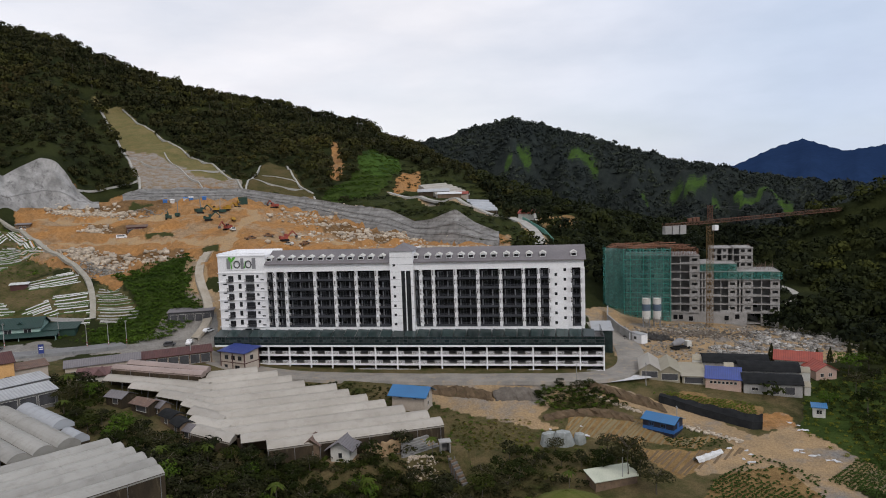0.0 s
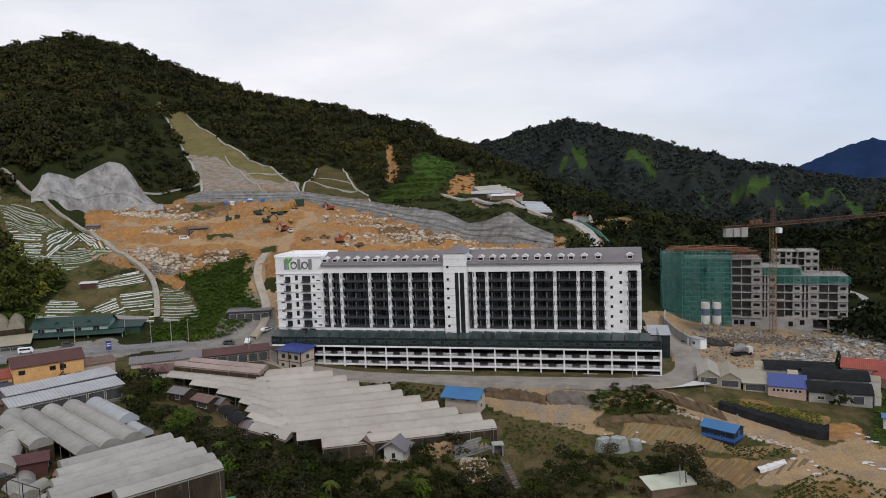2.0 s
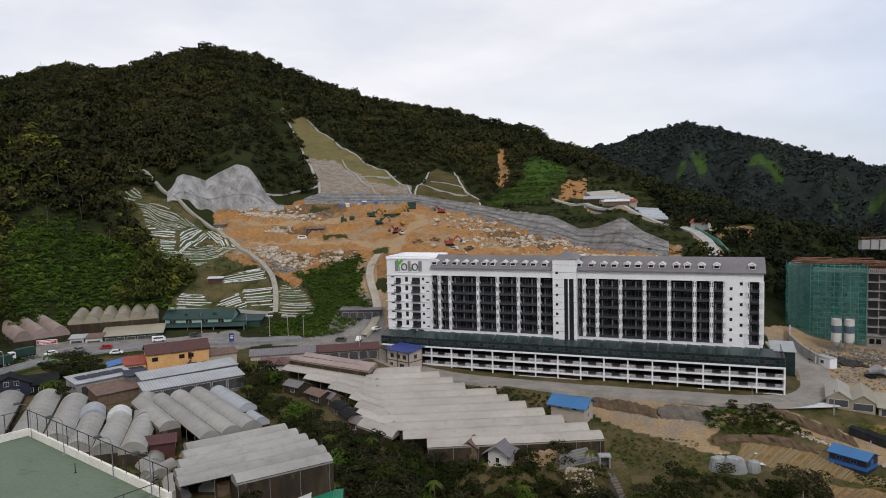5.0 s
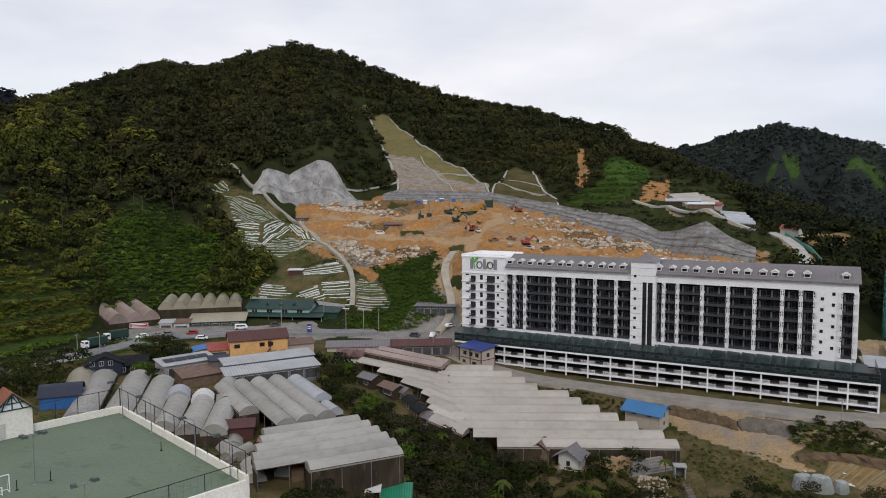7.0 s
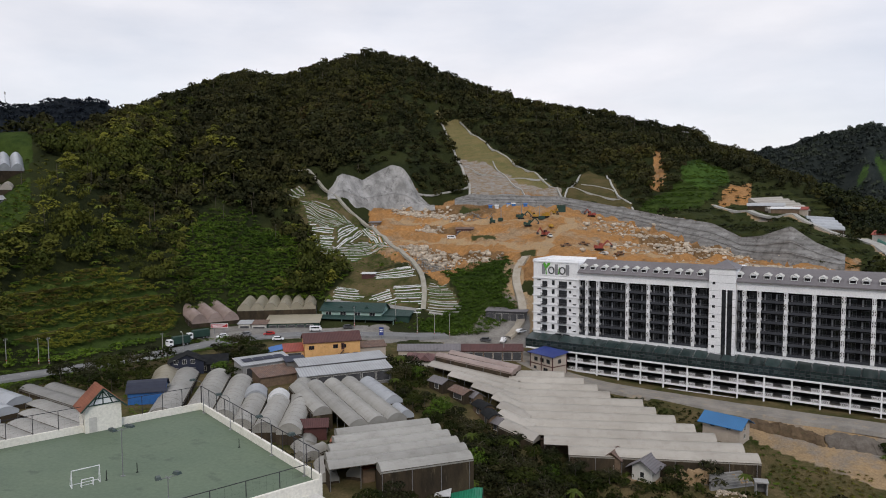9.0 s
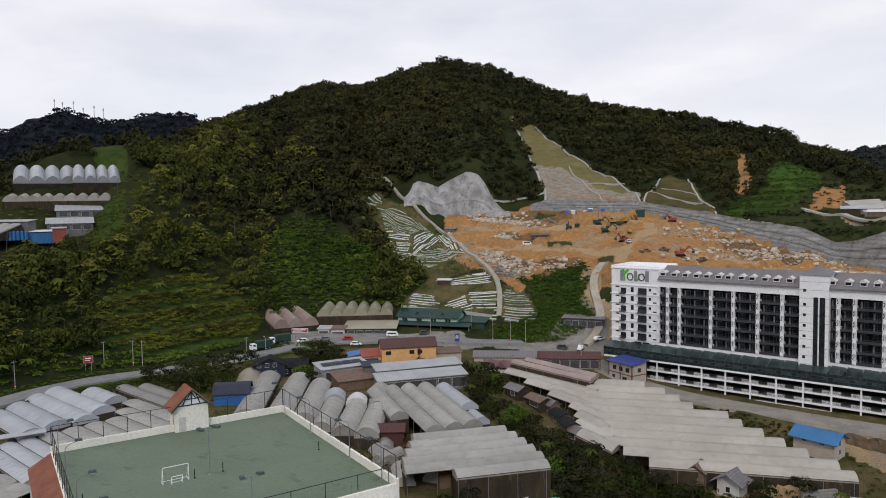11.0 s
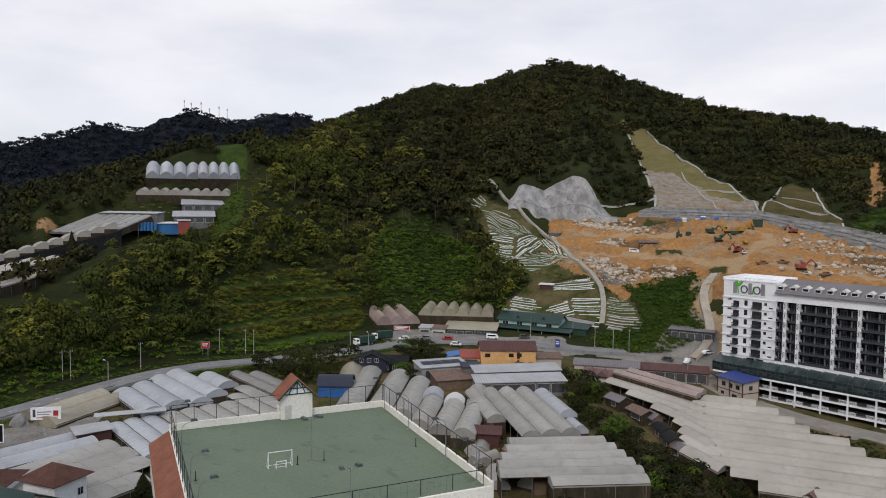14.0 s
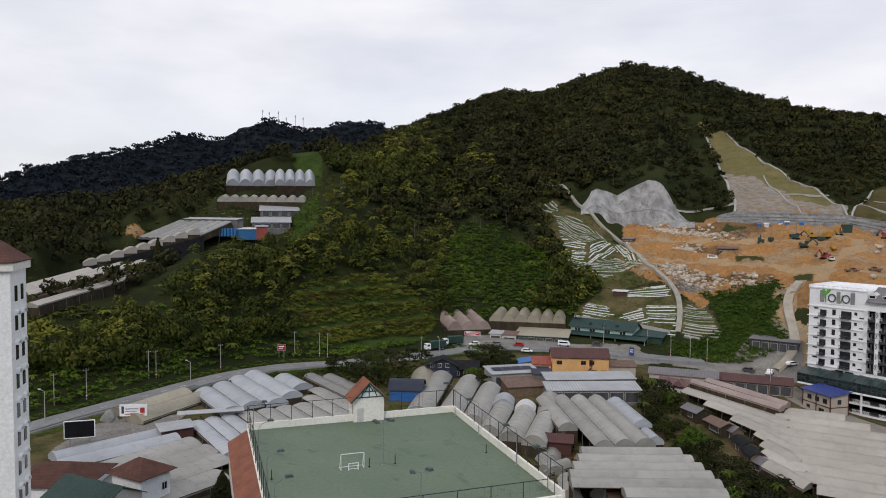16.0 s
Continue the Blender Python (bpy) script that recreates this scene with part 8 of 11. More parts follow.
def lattice(g, a, b, w, bays, t=0.11):
    """An open square truss from a to b."""
    a, b = Vector(a), Vector(b)
    d = (b - a).normalized()
    s = d.cross(Vector((0, 0, 1)))
    s = (s.normalized() if s.length > 1e-3 else Vector((1, 0, 0))) * w / 2
    u = s.cross(d).normalized() * w / 2
    corners = [(i * s + j * u) for i, j in ((-1, -1), (1, -1), (1, 1), (-1, 1))]
    for c in corners:
        g.beam(a + c, b + c, t * 1.4)
    for k in range(bays):
        p, q = a + (b - a) * (k / bays), a + (b - a) * ((k + 1) / bays)
        for i in range(4):
            g.beam(p + corners[i], q + corners[(i + 1) % 4], t)
            g.beam(p + corners[i], p + corners[(i + 1) % 4], t)


def crane():
    c = thing("tower_crane", pose(103.4, 272.0, -1, 0, 0, 25), "red and yellow tower crane over the building site", "tower crane")
    g = Geo()
    lattice(g, (0, 0, 0), (0, 0, 40.5), 1.7, 22, 0.085)
    part("mast", g, CRANE_YELLOW, c)
    g = Geo()
    lattice(g, (0, 0, 41.5), (0, 0, 48.5), 1.2, 5, 0.08)
    part("tower_head", g, CRANE_RED, c)
    g = Geo()
    lattice(g, (1.0, 0, 42.2), (75.5, 0, 43.4), 1.25, 50, 0.065)
    part("jib", g, CRANE_RED, c)
    g = Geo()
    lattice(g, (-1.0, 0, 42.0), (-23.5, 0, 42.0), 1.0, 14, 0.07)
    part("counter_jib", g, CRANE_RED, c)
    for k in range(3):
        part("counterweight", Geo().box(-23 + 3.6 * k, -20 + 3.6 * k, -0.8, 0.8, 38.6 - 0.2 * k, 41.6), CONCRETE, c)
    part("cab", Geo().box(0.4, 2.2, -2.2, -0.7, 38.8, 40.8), WHITE, c, "white operator's cab")
    part("winch", Geo().box(-9, -7.6, -0.5, 0.5, 42.7, 44.2).box(-7.2, -5.8, -0.5, 0.5, 42.7, 44.2).box(-11, -9.6, -0.5, 0.5, 42.7, 44), CRANE_RED, c)
    g = Geo().beam((0, 0, 48.3), (30, 0, 43.5), 0.07).beam((0, 0, 48.3), (58, 0, 43.9), 0.07).beam((0, 0, 48.3), (-20, 0, 42.6), 0.07)
    part("tie_bar", g, DARK_GREY, c)


crane()


def silo(x, y):
    s = thing("cement_silo", on_ground(x, y, -10), "white cement silo with a grey band on legs", "silo", "cement silos")
    part("drum", Geo().cyl(0, 0, 3.4, 6.6, 1.65, n=18), WHITE_DIM, s)
    part("drum_top", Geo().cyl(0, 0, 9.2, 11.4, 1.65, n=18), WHITE_DIM, s)
    part("hopper", Geo().cyl(0, 0, 1.8, 3.4, 0.5, 1.65, 18), WHITE_DIM, s)
    part("band", Geo().cyl(0, 0, 6.6, 9.2, 1.66, n=18), plain("slate_blue_paint", (0.11, 0.15, 0.2), (0.09, 0.12, 0.16), 0.5), s)
    part("rail", Geo().box(-1.5, 1.5, -1.55, -1.5, 12.1, 12.18).box(-1.5, 1.5, 1.5, 1.55, 12.1, 12.18).box(-1.5, -1.45, -1.5, 1.5, 11.4, 12.18).box(1.45, 1.5, -1.5, 1.5, 11.4, 12.18), STEEL, s)
    for i in (-1.2, 1.2):
        for j in (-1.2, 1.2):
            part("leg", Geo().box(i - 0.12, i + 0.12, j - 0.12, j + 0.12, -0.5, 4.2), STEEL, s)


silo(79.0, 273.5), silo(83.2, 273.5)
house("site_office", on_ground(66.5, 252.0, -60), 6, 3, 2.8, "flat", 0, WHITE, METAL, "small white site cabin", "cabin", over=0.1, openings=[("front", 3, 1.0, 1.2, 1.0, "window")])
house("teal_annex", pose(50.0, 236.0, -0.3, 0, 0, -8.35), 6.5, 12, 8.2, "mono", 0.8, GLASS_TEAL, METAL, "teal glazed annex behind the hotel end", "annex", over=0.4)
solo("retaining_wall", Geo().add([p for (x, y) in ((67, 250), (65.5, 262), (64, 276), (66, 284)) for p in ((x, y, ground(x, y) - 1), (x, y, ground(x, y) + 3.4), (x + 0.6, y + 0.1, ground(x, y) + 3.4), (x + 0.6, y + 0.1, ground(x, y) - 1))], [(4 * k + i, 4 * k + (i + 1) % 4, 4 * k + 4 + (i + 1) % 4, 4 * k + 4 + i) for k in range(3) for i in range(4)]), CONCRETE, "raw concrete retaining wall beside the ramp", "wall", kind="structure")


def rock_shape(rng):
    """A broken stone: a box with its corners knocked about."""
    c = np.array([(x, y, z) for x in (-0.5, 0.5) for y in (-0.5, 0.5) for z in (-0.5, 0.5)]) + rng.uniform(-0.22, 0.22, (8, 3))
    return c


ROCK_FACES = np.array([(0, 1, 3, 2), (4, 6, 7, 5), (0, 4, 5, 1), (2, 3, 7, 6), (0, 2, 6, 4), (1, 5, 7, 3)])


def rocks(name, places, sizes, mat, label, flat=0.7):
    rng = np.random.default_rng(11)
    vs, fs = [], []
    for (x, y), s in zip(places, sizes):
        c = rock_shape(rng) * s * np.array([1, 1, flat])
        a = rng.uniform(0, 6.28)
        r = np.array([[math.cos(a), -math.sin(a), 0], [math.sin(a), math.cos(a), 0], [0, 0, 1]])
        t = rng.uniform(-0.5, 0.5)
        r = r @ np.array([[1, 0, 0], [0, math.cos(t), -math.sin(t)], [0, math.sin(t), math.cos(t)]])
        fs.append(ROCK_FACES + 8 * len(vs))
        vs.append(c @ r.T + np.array([x, y, ground(x, y) + s * flat * 0.25]))
    return bulk(name, np.concatenate(vs), np.concatenate(fs), mat, label, "rocks")


rng = np.random.default_rng(21)
RUBBLE = [(87, 233), (92, 243.5), (109, 252.5), (115, 264), (127, 270), (140, 264), (142, 246), (125, 235.5), (110, 234.5), (97, 229)]
p = np.stack([rng.uniform(92, 146, 5200), rng.uniform(222, 270, 5200)], -1)
p = p[inside(p[:, 0], p[:, 1], RUBBLE)]
p = p[np.sin(p[:, 0] * 0.55 + 1.3 * np.sin(p[:, 1] * 0.4)) + np.sin(p[:, 1] * 0.75 + p[:, 0] * 0.2) + rng.normal(size=len(p)) * 0.5 > -0.35]
rocks("rubble", p, rng.uniform(0.3, 0.75, len(p)) * rng.choice([1, 1, 1, 1.5, 2.6], len(p)), plain("broken_concrete", (0.40, 0.385, 0.36), (0.16, 0.145, 0.125), 1.1, 3.0, 0.95, stain=(0.10, 0.075, 0.055), vary=0.6, island=True), "heaps of broken concrete and slabs on the site", 0.45)
p = np.stack([rng.uniform(84, 104, 260), rng.uniform(262, 278, 260)], -1)
p = np.concatenate([p, np.stack([rng.uniform(66, 146, 1100), rng.uniform(224, 274, 1100)], -1)])
rocks("rubble_heap", p, rng.uniform(0.25, 0.8, len(p)), plain("grey_brown_rubble", (0.34, 0.315, 0.28), (0.15, 0.13, 0.105), 0.9, 3.0, 0.95, vary=0.5, island=True), "scattered stones before the unfinished block")
q = np.array([74.8, 256]) + rng.normal(size=(260, 2)) * np.array([3.4, 2.2])
rocks("dark_gravel_heap", q, rng.uniform(0.5, 1.4, len(q)), plain("dark_gravel", (0.07, 0.065, 0.06), (0.045, 0.042, 0.04), 0.7, 4.0, 0.95), "heap of dark gravel below the silos")
q = np.array([96, 262]) + rng.normal(size=(420, 2)) * np.array([13, 3.0])
rocks("spoil_slope", q, rng.uniform(0.3, 1.0, len(q)), plain("grey_brown_spoil", (0.19, 0.16, 0.13), (0.12, 0.1, 0.08), 0.6, 3.0, 0.95, vary=0.3, island=True), "grey-brown spoil along the foot of the block")
m = thing("mixer_truck", on_ground(81.3, 241, 20), "dusty concrete mixer truck on the site", "mixer truck")
part("cab", Geo().box(2.2, 4.0, -1.1, 1.1, 0.7, 2.7), WHITE_DIM, m)
part("chassis", Geo().box(-3.6, 3.8, -0.9, 0.9, 0.6, 1.0), RUBBER, m)
part("drum", Geo().cyl(0, 0, -2.4, -0.6, 0.7, 1.25, 14).cyl(0, 0, -0.6, 1.0, 1.25, n=14).cyl(0, 0, 1.0, 2.4, 1.25, 0.6, 14), MID_GREY, m, "grey mixer drum", at=pose(-0.8, 0, 2.5, 0, 78, 0))
for a in (-2.6, -1.4, 3.0):
    for s_ in (-1, 1):
        part("wheel", Geo().cyl(0, 0, -0.15, 0.15, 0.5, n=12), RUBBER, m, at=pose(a, s_ * 1.0, 0.5, 90, 0, 0))

# ---------------------------------------------------------------- quarry, cut slopes, terraces
WALL_MAT = corrugated(plain("weathered_sprayed_concrete", (0.27, 0.265, 0.255), (0.165, 0.16, 0.152), 0.2, 1.1, 0.95, stain=(0.085, 0.08, 0.074), stain_at=0.53, bump=0.9), "banded_sprayed_concrete", 0.55, "Z")


def cut_wall(name, a0, a1, label, front=0.8, lift=0.6, mat=WALL_MAT, joints=(0.3, 0.62)):
    """The sprayed-concrete face that follows the cut between the quarry floor and the slope above."""
    g = Geo()
    b = np.arange(a0, a1 + 0.01, 0.2)
    rows = 9
    for k in range(rows + 1):
        t = k / rows
        d = back_d(b) * (1 - t) + wall_d(b) * t - front + 0.5 * np.sin(b * 5 + k) * 0.5
        z = back_z(b) * (1 - t) + wall_z(b) * t + (lift if k == rows else 0) - (2.0 if k == 0 else 0)
        d = d - 0.5 * (k % 3 == 0)
        x, y = -d * np.sin(np.radians(b)), d * np.cos(np.radians(b))
        z = np.maximum(z, ground(x, y) + (0.25 if k else -1)) if k < rows else np.maximum(z, ground(x, y) + 0.3)
        g.v += list(zip(x, y, z))
    n = len(b)
    for k in range(rows):
        g.f += [(k * n + i, (k + 1) * n + i, (k + 1) * n + i + 1, k * n + i + 1)[::-1] for i in range(n - 1)]
    # a coping that gives the face its thickness
    m = len(g.v)
    d = wall_d(b) + 1.5
    x, y = -d * np.sin(np.radians(b)), d * np.cos(np.radians(b))
    g.v += list(zip(x, y, np.maximum(wall_z(b), ground(x, y)) + 0.2))
    g.f += [(rows * n + i, m + i, m + i + 1, rows * n + i + 1)[::-1] for i in range(n - 1)]
    w = solo(name, g, mat, label, "retaining wall", kind="structure")
    for t in joints:
        d, z = back_d(b) * (1 - t) + wall_d(b) * t - front - 0.9, back_z(b) * (1 - t) + wall_z(b) * t
        x, y = -d * np.sin(np.radians(b)), d * np.cos(np.radians(b))
        z = np.maximum(z, ground(x, y) + 0.6)
        e = Geo()
        for i in range(n - 1):
            if wall_z(b[i]) - back_z(b[i]) > 4:
                e.beam((x[i], y[i], z[i]), (x[i + 1], y[i + 1], z[i + 1]), 0.3, 0.14)
        if e.v:
            tagged(part("ledge", e, CONCRETE, w), kind="stuff")
    return w


cut_wall("retaining_wall_east", -4.6, 24.2, "long grey sprayed-concrete wall behind the quarry")
cut_wall("retaining_wall_west", 25.8, 34.4, "high grey sprayed-concrete face west of the quarry", mat=SHOTCRETE, joints=(0.36,))


def drape(name, line, width, mat, label, category="channel", lift=0.35, kind="structure"):
    """A concrete strip or channel laid over the slope."""
    return ribbon(name, line, width, mat, lift, label, category, 3.0)


CHANNEL = plain("pale_concrete_channel", (0.42, 0.41, 0.38), (0.33, 0.32, 0.29), 0.3, 3.0, 0.9)
for k, (line, w) in enumerate((([(-249, 523), (-230, 500), (-194, 444), (-176, 417), (-171, 402)], 2.0), ([(-230, 523), (-172, 473), (-144, 452), (-123, 427), (-117, 421)], 1.5), ([(-116, 421), (-117, 430), (-118, 468)], 1.4), ([(-103, 477), (-91, 443), (-74, 418), (-72, 411)], 1.5),
                               ([(-178, 461), (-153, 427), (-138, 416)], 1.0), ([(-202, 394), (-193, 406), (-176, 415)], 1.5), ([(-113, 450), (-100, 448), (-90, 441)], 0.9), ([(-115, 436), (-98, 434), (-84, 430)], 0.9), ([(-155, 432), (-138, 444), (-135, 446)], 0.9), ([(-196, 448), (-172, 440), (-158, 432)], 0.8))):
    drape("drain_channel", line, 0.65 * w, CHANNEL, "pale concrete drain down the graded slope")
drape("footpath", PATH, 2.1, plain("pale_footpath", (0.36, 0.34, 0.29), (0.28, 0.26, 0.21), 0.5, 4.0, 0.95), "pale concrete path climbing beside the terraces", "path", 0.3)
drape("quarry_track", QUARRY_ROAD, 3.2, plain("pale_dusty_track", (0.40, 0.36, 0.30), (0.31, 0.27, 0.21), 0.35, 4.0, 0.95), "pale dusty track from the quarry to the hotel", "track", 0.25)
drape("hillside_track", [(-33, 449), (-14, 437), (6, 408), (25, 398), (33, 394)], 3.4, CHANNEL, "pale track to the hillside greenhouses", "track", 0.4)

drape("valley_track", VALLEY_TRACK, 3.2, CHANNEL, "pale winding track between bushes on the valley side", "track", 0.3)

rng = np.random.default_rng(5)
p, s = [], []
for x, y, r, n in ((-198, 372, 9, 130), (-186, 370, 9, 150), (-178, 369, 6, 60), (-167, 368, 6, 70), (-152, 304, 8, 130), (-158, 306, 6, 60), (-171, 346, 6, 60), (-140, 296, 9, 90), (-124, 300, 11, 60), (-66, 372, 18, 110), (-35, 345, 22, 170), (1, 318, 14, 70), (-66, 398, 14, 60), (-50, 320, 25, 60), (-190, 385, 10, 40), (-24, 358, 12, 90)):
    n = int(n * 1.7)
    q = np.array([x, y]) + rng.normal(size=(n, 2)) * r * np.array([0.6, 0.35])
    p.append(q)
    s.append(rng.uniform(0.35, 0.95, n) * rng.choice([1, 1, 1.4, 2.3], n))
p, s = np.concatenate(p), np.concatenate(s)
rocks("quarry_boulders", p, s, ROCK, "pale broken boulders scattered over the quarry")
q = np.concatenate([np.array([-143, 292]) + rng.normal(size=(420, 2)) * np.array([4.5, 2.6]), np.array([-155, 376]) + rng.normal(size=(160, 2)) * np.array([5, 3])])
rocks("stone_heap", q, rng.uniform(0.3, 0.75, len(q)), plain("grey_stone", (0.27, 0.255, 0.23), (0.18, 0.17, 0.15), 0.7, 3.0, 0.95, vary=0.3, island=True), "heap of grey stones beside the path")


def excavator(x, y, turn, mat, label, scale=1.0):
    e = thing("excavator", on_ground(x, y, turn) @ Matrix.Scale(scale, 4), label, "excavator", "quarry machines")
    for s in (-1, 1):
        part("track", Geo().add([(-1.9, s * 1.1 - 0.3, 0.3), (-1.5, s * 1.1 - 0.3, 0), (1.5, s * 1.1 - 0.3, 0), (1.9, s * 1.1 - 0.3, 0.3), (1.6, s * 1.1 - 0.3, 0.85), (-1.6, s * 1.1 - 0.3, 0.85), (-1.9, s * 1.1 + 0.3, 0.3), (-1.5, s * 1.1 + 0.3, 0), (1.5, s * 1.1 + 0.3, 0), (1.9, s * 1.1 + 0.3, 0.3), (1.6, s * 1.1 + 0.3, 0.85), (-1.6, s * 1.1 + 0.3, 0.85)],
                                [(0, 1, 2, 3, 4, 5), (11, 10, 9, 8, 7, 6)] + [(k, 6 + k, 6 + (k + 1) % 6, (k + 1) % 6) for k in range(6)]), RUBBER, e)
    part("body", Geo().box(-2.2, 1.2, -1.3, 1.3, 0.95, 2.0).box(-2.2, -1.2, -1.3, 1.3, 2.0, 2.4), mat, e)
    c = part("cab", Geo().box(0.1, 1.5, 0.2, 1.3, 2.0, 3.2), mat, e)
    part("cab_window", Geo().box(1.5, 1.53, 0.3, 1.2, 2.2, 3.05).box(0.25, 1.35, 1.3, 1.33, 2.3, 3.05), GLASS_DARK, c)
    a = part("arm", Geo().beam((1.0, -0.3, 1.8), (3.6, -0.3, 4.4), 0.4, 0.6).beam((3.5, -0.3, 4.4), (5.6, -0.3, 2.3), 0.3, 0.45), mat, e)
    part("bucket", Geo().add([(5.3, -0.8, 2.3), (5.9, -0.8, 2.2), (5.7, -0.8, 1.2), (4.8, -0.8, 1.3), (5.3, 0.2, 2.3), (5.9, 0.2, 2.2), (5.7, 0.2, 1.2), (4.8, 0.2, 1.3)], [(0, 1, 2, 3), (7, 6, 5, 4), (0, 4, 5, 1), (1, 5, 6, 2), (2, 6, 7, 3)]), DARK_GREY, a)


for x, y, turn, mat, label in ((-142, 367, 120, GREEN_DARK, "dark green excavator on the quarry floor"), (-128, 375, 20, GREEN_DARK, "dark green excavator on the quarry floor"), (-121, 379, 200, YELLOW, "yellow excavator digging in orange earth"), (-116, 384, 60, YELLOW, "yellow excavator digging in orange earth"), (-116, 351, 10, GREEN_DARK, "dark green excavator on a quarry bench"), (-102, 335, 250, BRICK_RED, "red excavator on a quarry bench"), (-94, 398, 150, BRICK_RED, "red excavator below the wall"), (-112, 388, 300, YELLOW, "yellow excavator digging in orange earth"), (-70, 312, 30, BRICK_RED, "red excavator near the hotel")):
    excavator(x, y, turn, mat, label)


def rig(x, y, turn):
    e = thing("drill_rig", on_ground(x, y, turn), "tracked drill rig with a tall mast", "drill rig", "quarry machines")
    part("carrier", Geo().box(-1.8, 1.8, -1.1, 1.1, 0.3, 1.9), GREEN_DARK, e)
    part("mast", Geo().beam((1.4, 0, 0.3), (1.0, 0, 8.5), 0.35), STEEL, e)


rig(-131, 381, 40), rig(-117, 378, 200), rig(-139, 372, 100)


def vehicle(x, y, turn, kind, mat, label, group="", z=None):
    """A car, van or lorry with its wheels; it faces along x."""
    at = on_ground(x, y, turn) if z is None else pose(x, y, z, 0, 0, turn)
    v = thing({"car": "car", "van": "van", "truck": "truck", "pickup": "pickup_truck"}[kind], at, label, kind, group)
    if kind == "car":
        prof = [(-2.1, 0.35), (2.1, 0.35), (2.15, 0.75), (1.2, 0.92), (0.5, 1.45), (-1.3, 1.47), (-2.0, 0.95)]
        glass, w, wheels, r = [(0.45, 0.95, 1.1, 1.4), (-1.2, 0.95, 0.4, 1.4)], 0.85, (-1.3, 1.3), 0.32
    elif kind == "pickup":
        prof = [(-2.6, 0.5), (2.5, 0.5), (2.5, 0.95), (1.5, 1.1), (0.9, 1.75), (-0.5, 1.75), (-0.6, 1.1), (-2.6, 1.1)]
        glass, w, wheels, r = [(-0.4, 1.2, 0.8, 1.65)], 0.9, (-1.6, 1.6), 0.38
    elif kind == "van":
        prof = [(-2.3, 0.4), (2.2, 0.4), (2.3, 0.9), (1.7, 1.9), (-2.3, 2.0)]
        glass, w, wheels, r = [(-1.8, 1.2, 1.4, 1.75)], 0.9, (-1.5, 1.5), 0.34
    else:
        prof = [(2.2, 0.6), (4.0, 0.6), (4.05, 1.6), (3.8, 2.6), (2.2, 2.6)]
        glass, w, wheels, r = [(2.5, 1.7, 3.5, 2.4)], 1.15, (-2.8, -1.6, 3.1), 0.5
    g, n = Geo(), len(prof)
    g.add([(a, -w, b) for a, b in prof] + [(a, w, b) for a, b in prof], [tuple(range(n)), tuple(range(2 * n - 1, n - 1, -1))] + [(k, n + k, n + (k + 1) % n, (k + 1) % n) for k in range(n)])
    body = part("body" if kind != "truck" else "cab", g, mat if kind != "truck" else WHITE, v)
    for a, b, c, d in glass:
        for s in (-1, 1):
            part("window", Geo().box(a, c, s * w - 0.012, s * w + 0.012, b, d), GLASS_DARK, body)
    part("windscreen", Geo().add([(prof[3][0] + 0.02, -w * 0.85, prof[3][1] + 0.03), (prof[3][0] + 0.02, w * 0.85, prof[3][1] + 0.03), (prof[4 % n][0] + 0.06, w * 0.8, prof[4 % n][1] - 0.06), (prof[4 % n][0] + 0.06, -w * 0.8, prof[4 % n][1] - 0.06)], [(0, 1, 2, 3)]) if kind in ("car", "pickup") else Geo().box(prof[3][0] - 0.06, prof[3][0] + 0.16, -w * 0.85, w * 0.85, 1.6 if kind == "truck" else 1.0, prof[3][1] - 0.2), GLASS_DARK, body)
    if kind == "truck":
        part("load_box", Geo().box(-4.0, 2.0, -1.2, 1.2, 0.95, 3.4), mat, v, "covered load box")
        part("chassis", Geo().box(-3.9, 3.8, -0.9, 0.9, 0.5, 0.9), RUBBER, v)
    for a in wheels:
        for s in (-1, 1):
            wheel = part("wheel", Geo().cyl(0, 0, -0.12, 0.12, r, n=12), RUBBER, v, at=pose(a, s * (w - 0.08), r, 90, 0, 0))
            part("rim", Geo().cyl(0, 0, -0.13, 0.13, r * 0.55, n=10), STEEL, wheel)
    return v


TIPPER = plain("dusty_orange_tipper", (0.24, 0.13, 0.07), (0.17, 0.1, 0.06), 0.8, 5.0, 0.8)
for x, y, turn, kind, mat in ((-85, 312, 40, "pickup", TIPPER), (-78, 316, 200, "pickup", TIPPER), (-66, 302, 160, "car", WHITE_DIM), (-98, 330, 300, "pickup", WHITE_DIM), (-152, 334, 20, "van", WHITE), (-60, 306, 60, "pickup", TIPPER), (-104, 352, 120, "pickup", YELLOW)):
    vehicle(x, y, turn, kind, mat, "dusty %s parked on the quarry floor" % kind, "quarry vehicles")
house("quarry_hut", on_ground(-152, 340, 22), 9, 5, 3.4, "mono", 0.8, MAROON, SHEET_RUST, "dark open hut on the quarry floor", "hut", openings=[("front", 2.2, 0.1, 3.4, 2.4, "opening"), ("front", 6.6, 0.1, 3.2, 2.4, "opening")])
house("path_hut", on_ground(-206, 341, 15), 6, 4, 3.2, "mono", 0.6, WOOD, SHEET_GREY, "timber hut beside the hill path", "hut", openings=[("front", 3, 0.3, 3.0, 2.0, "opening")])
for k in (0, 1, 3, 4, 6):
    x, y = -157 + 3.4 * k, 399.5 + 0.9 * k + (k % 2)
    house("site_tent", on_ground(x, y, 20 + 7 * (k % 3)), 2.2, 2.0, 1.5, "gable", 0.5, WHITE_SHEET if k % 2 else TARP_BLUE, TARP_BLUE if k % 3 == 0 else WHITE_SHEET, "small sheet tent at the foot of the wall", "tent", over=0.2, group="site tents")
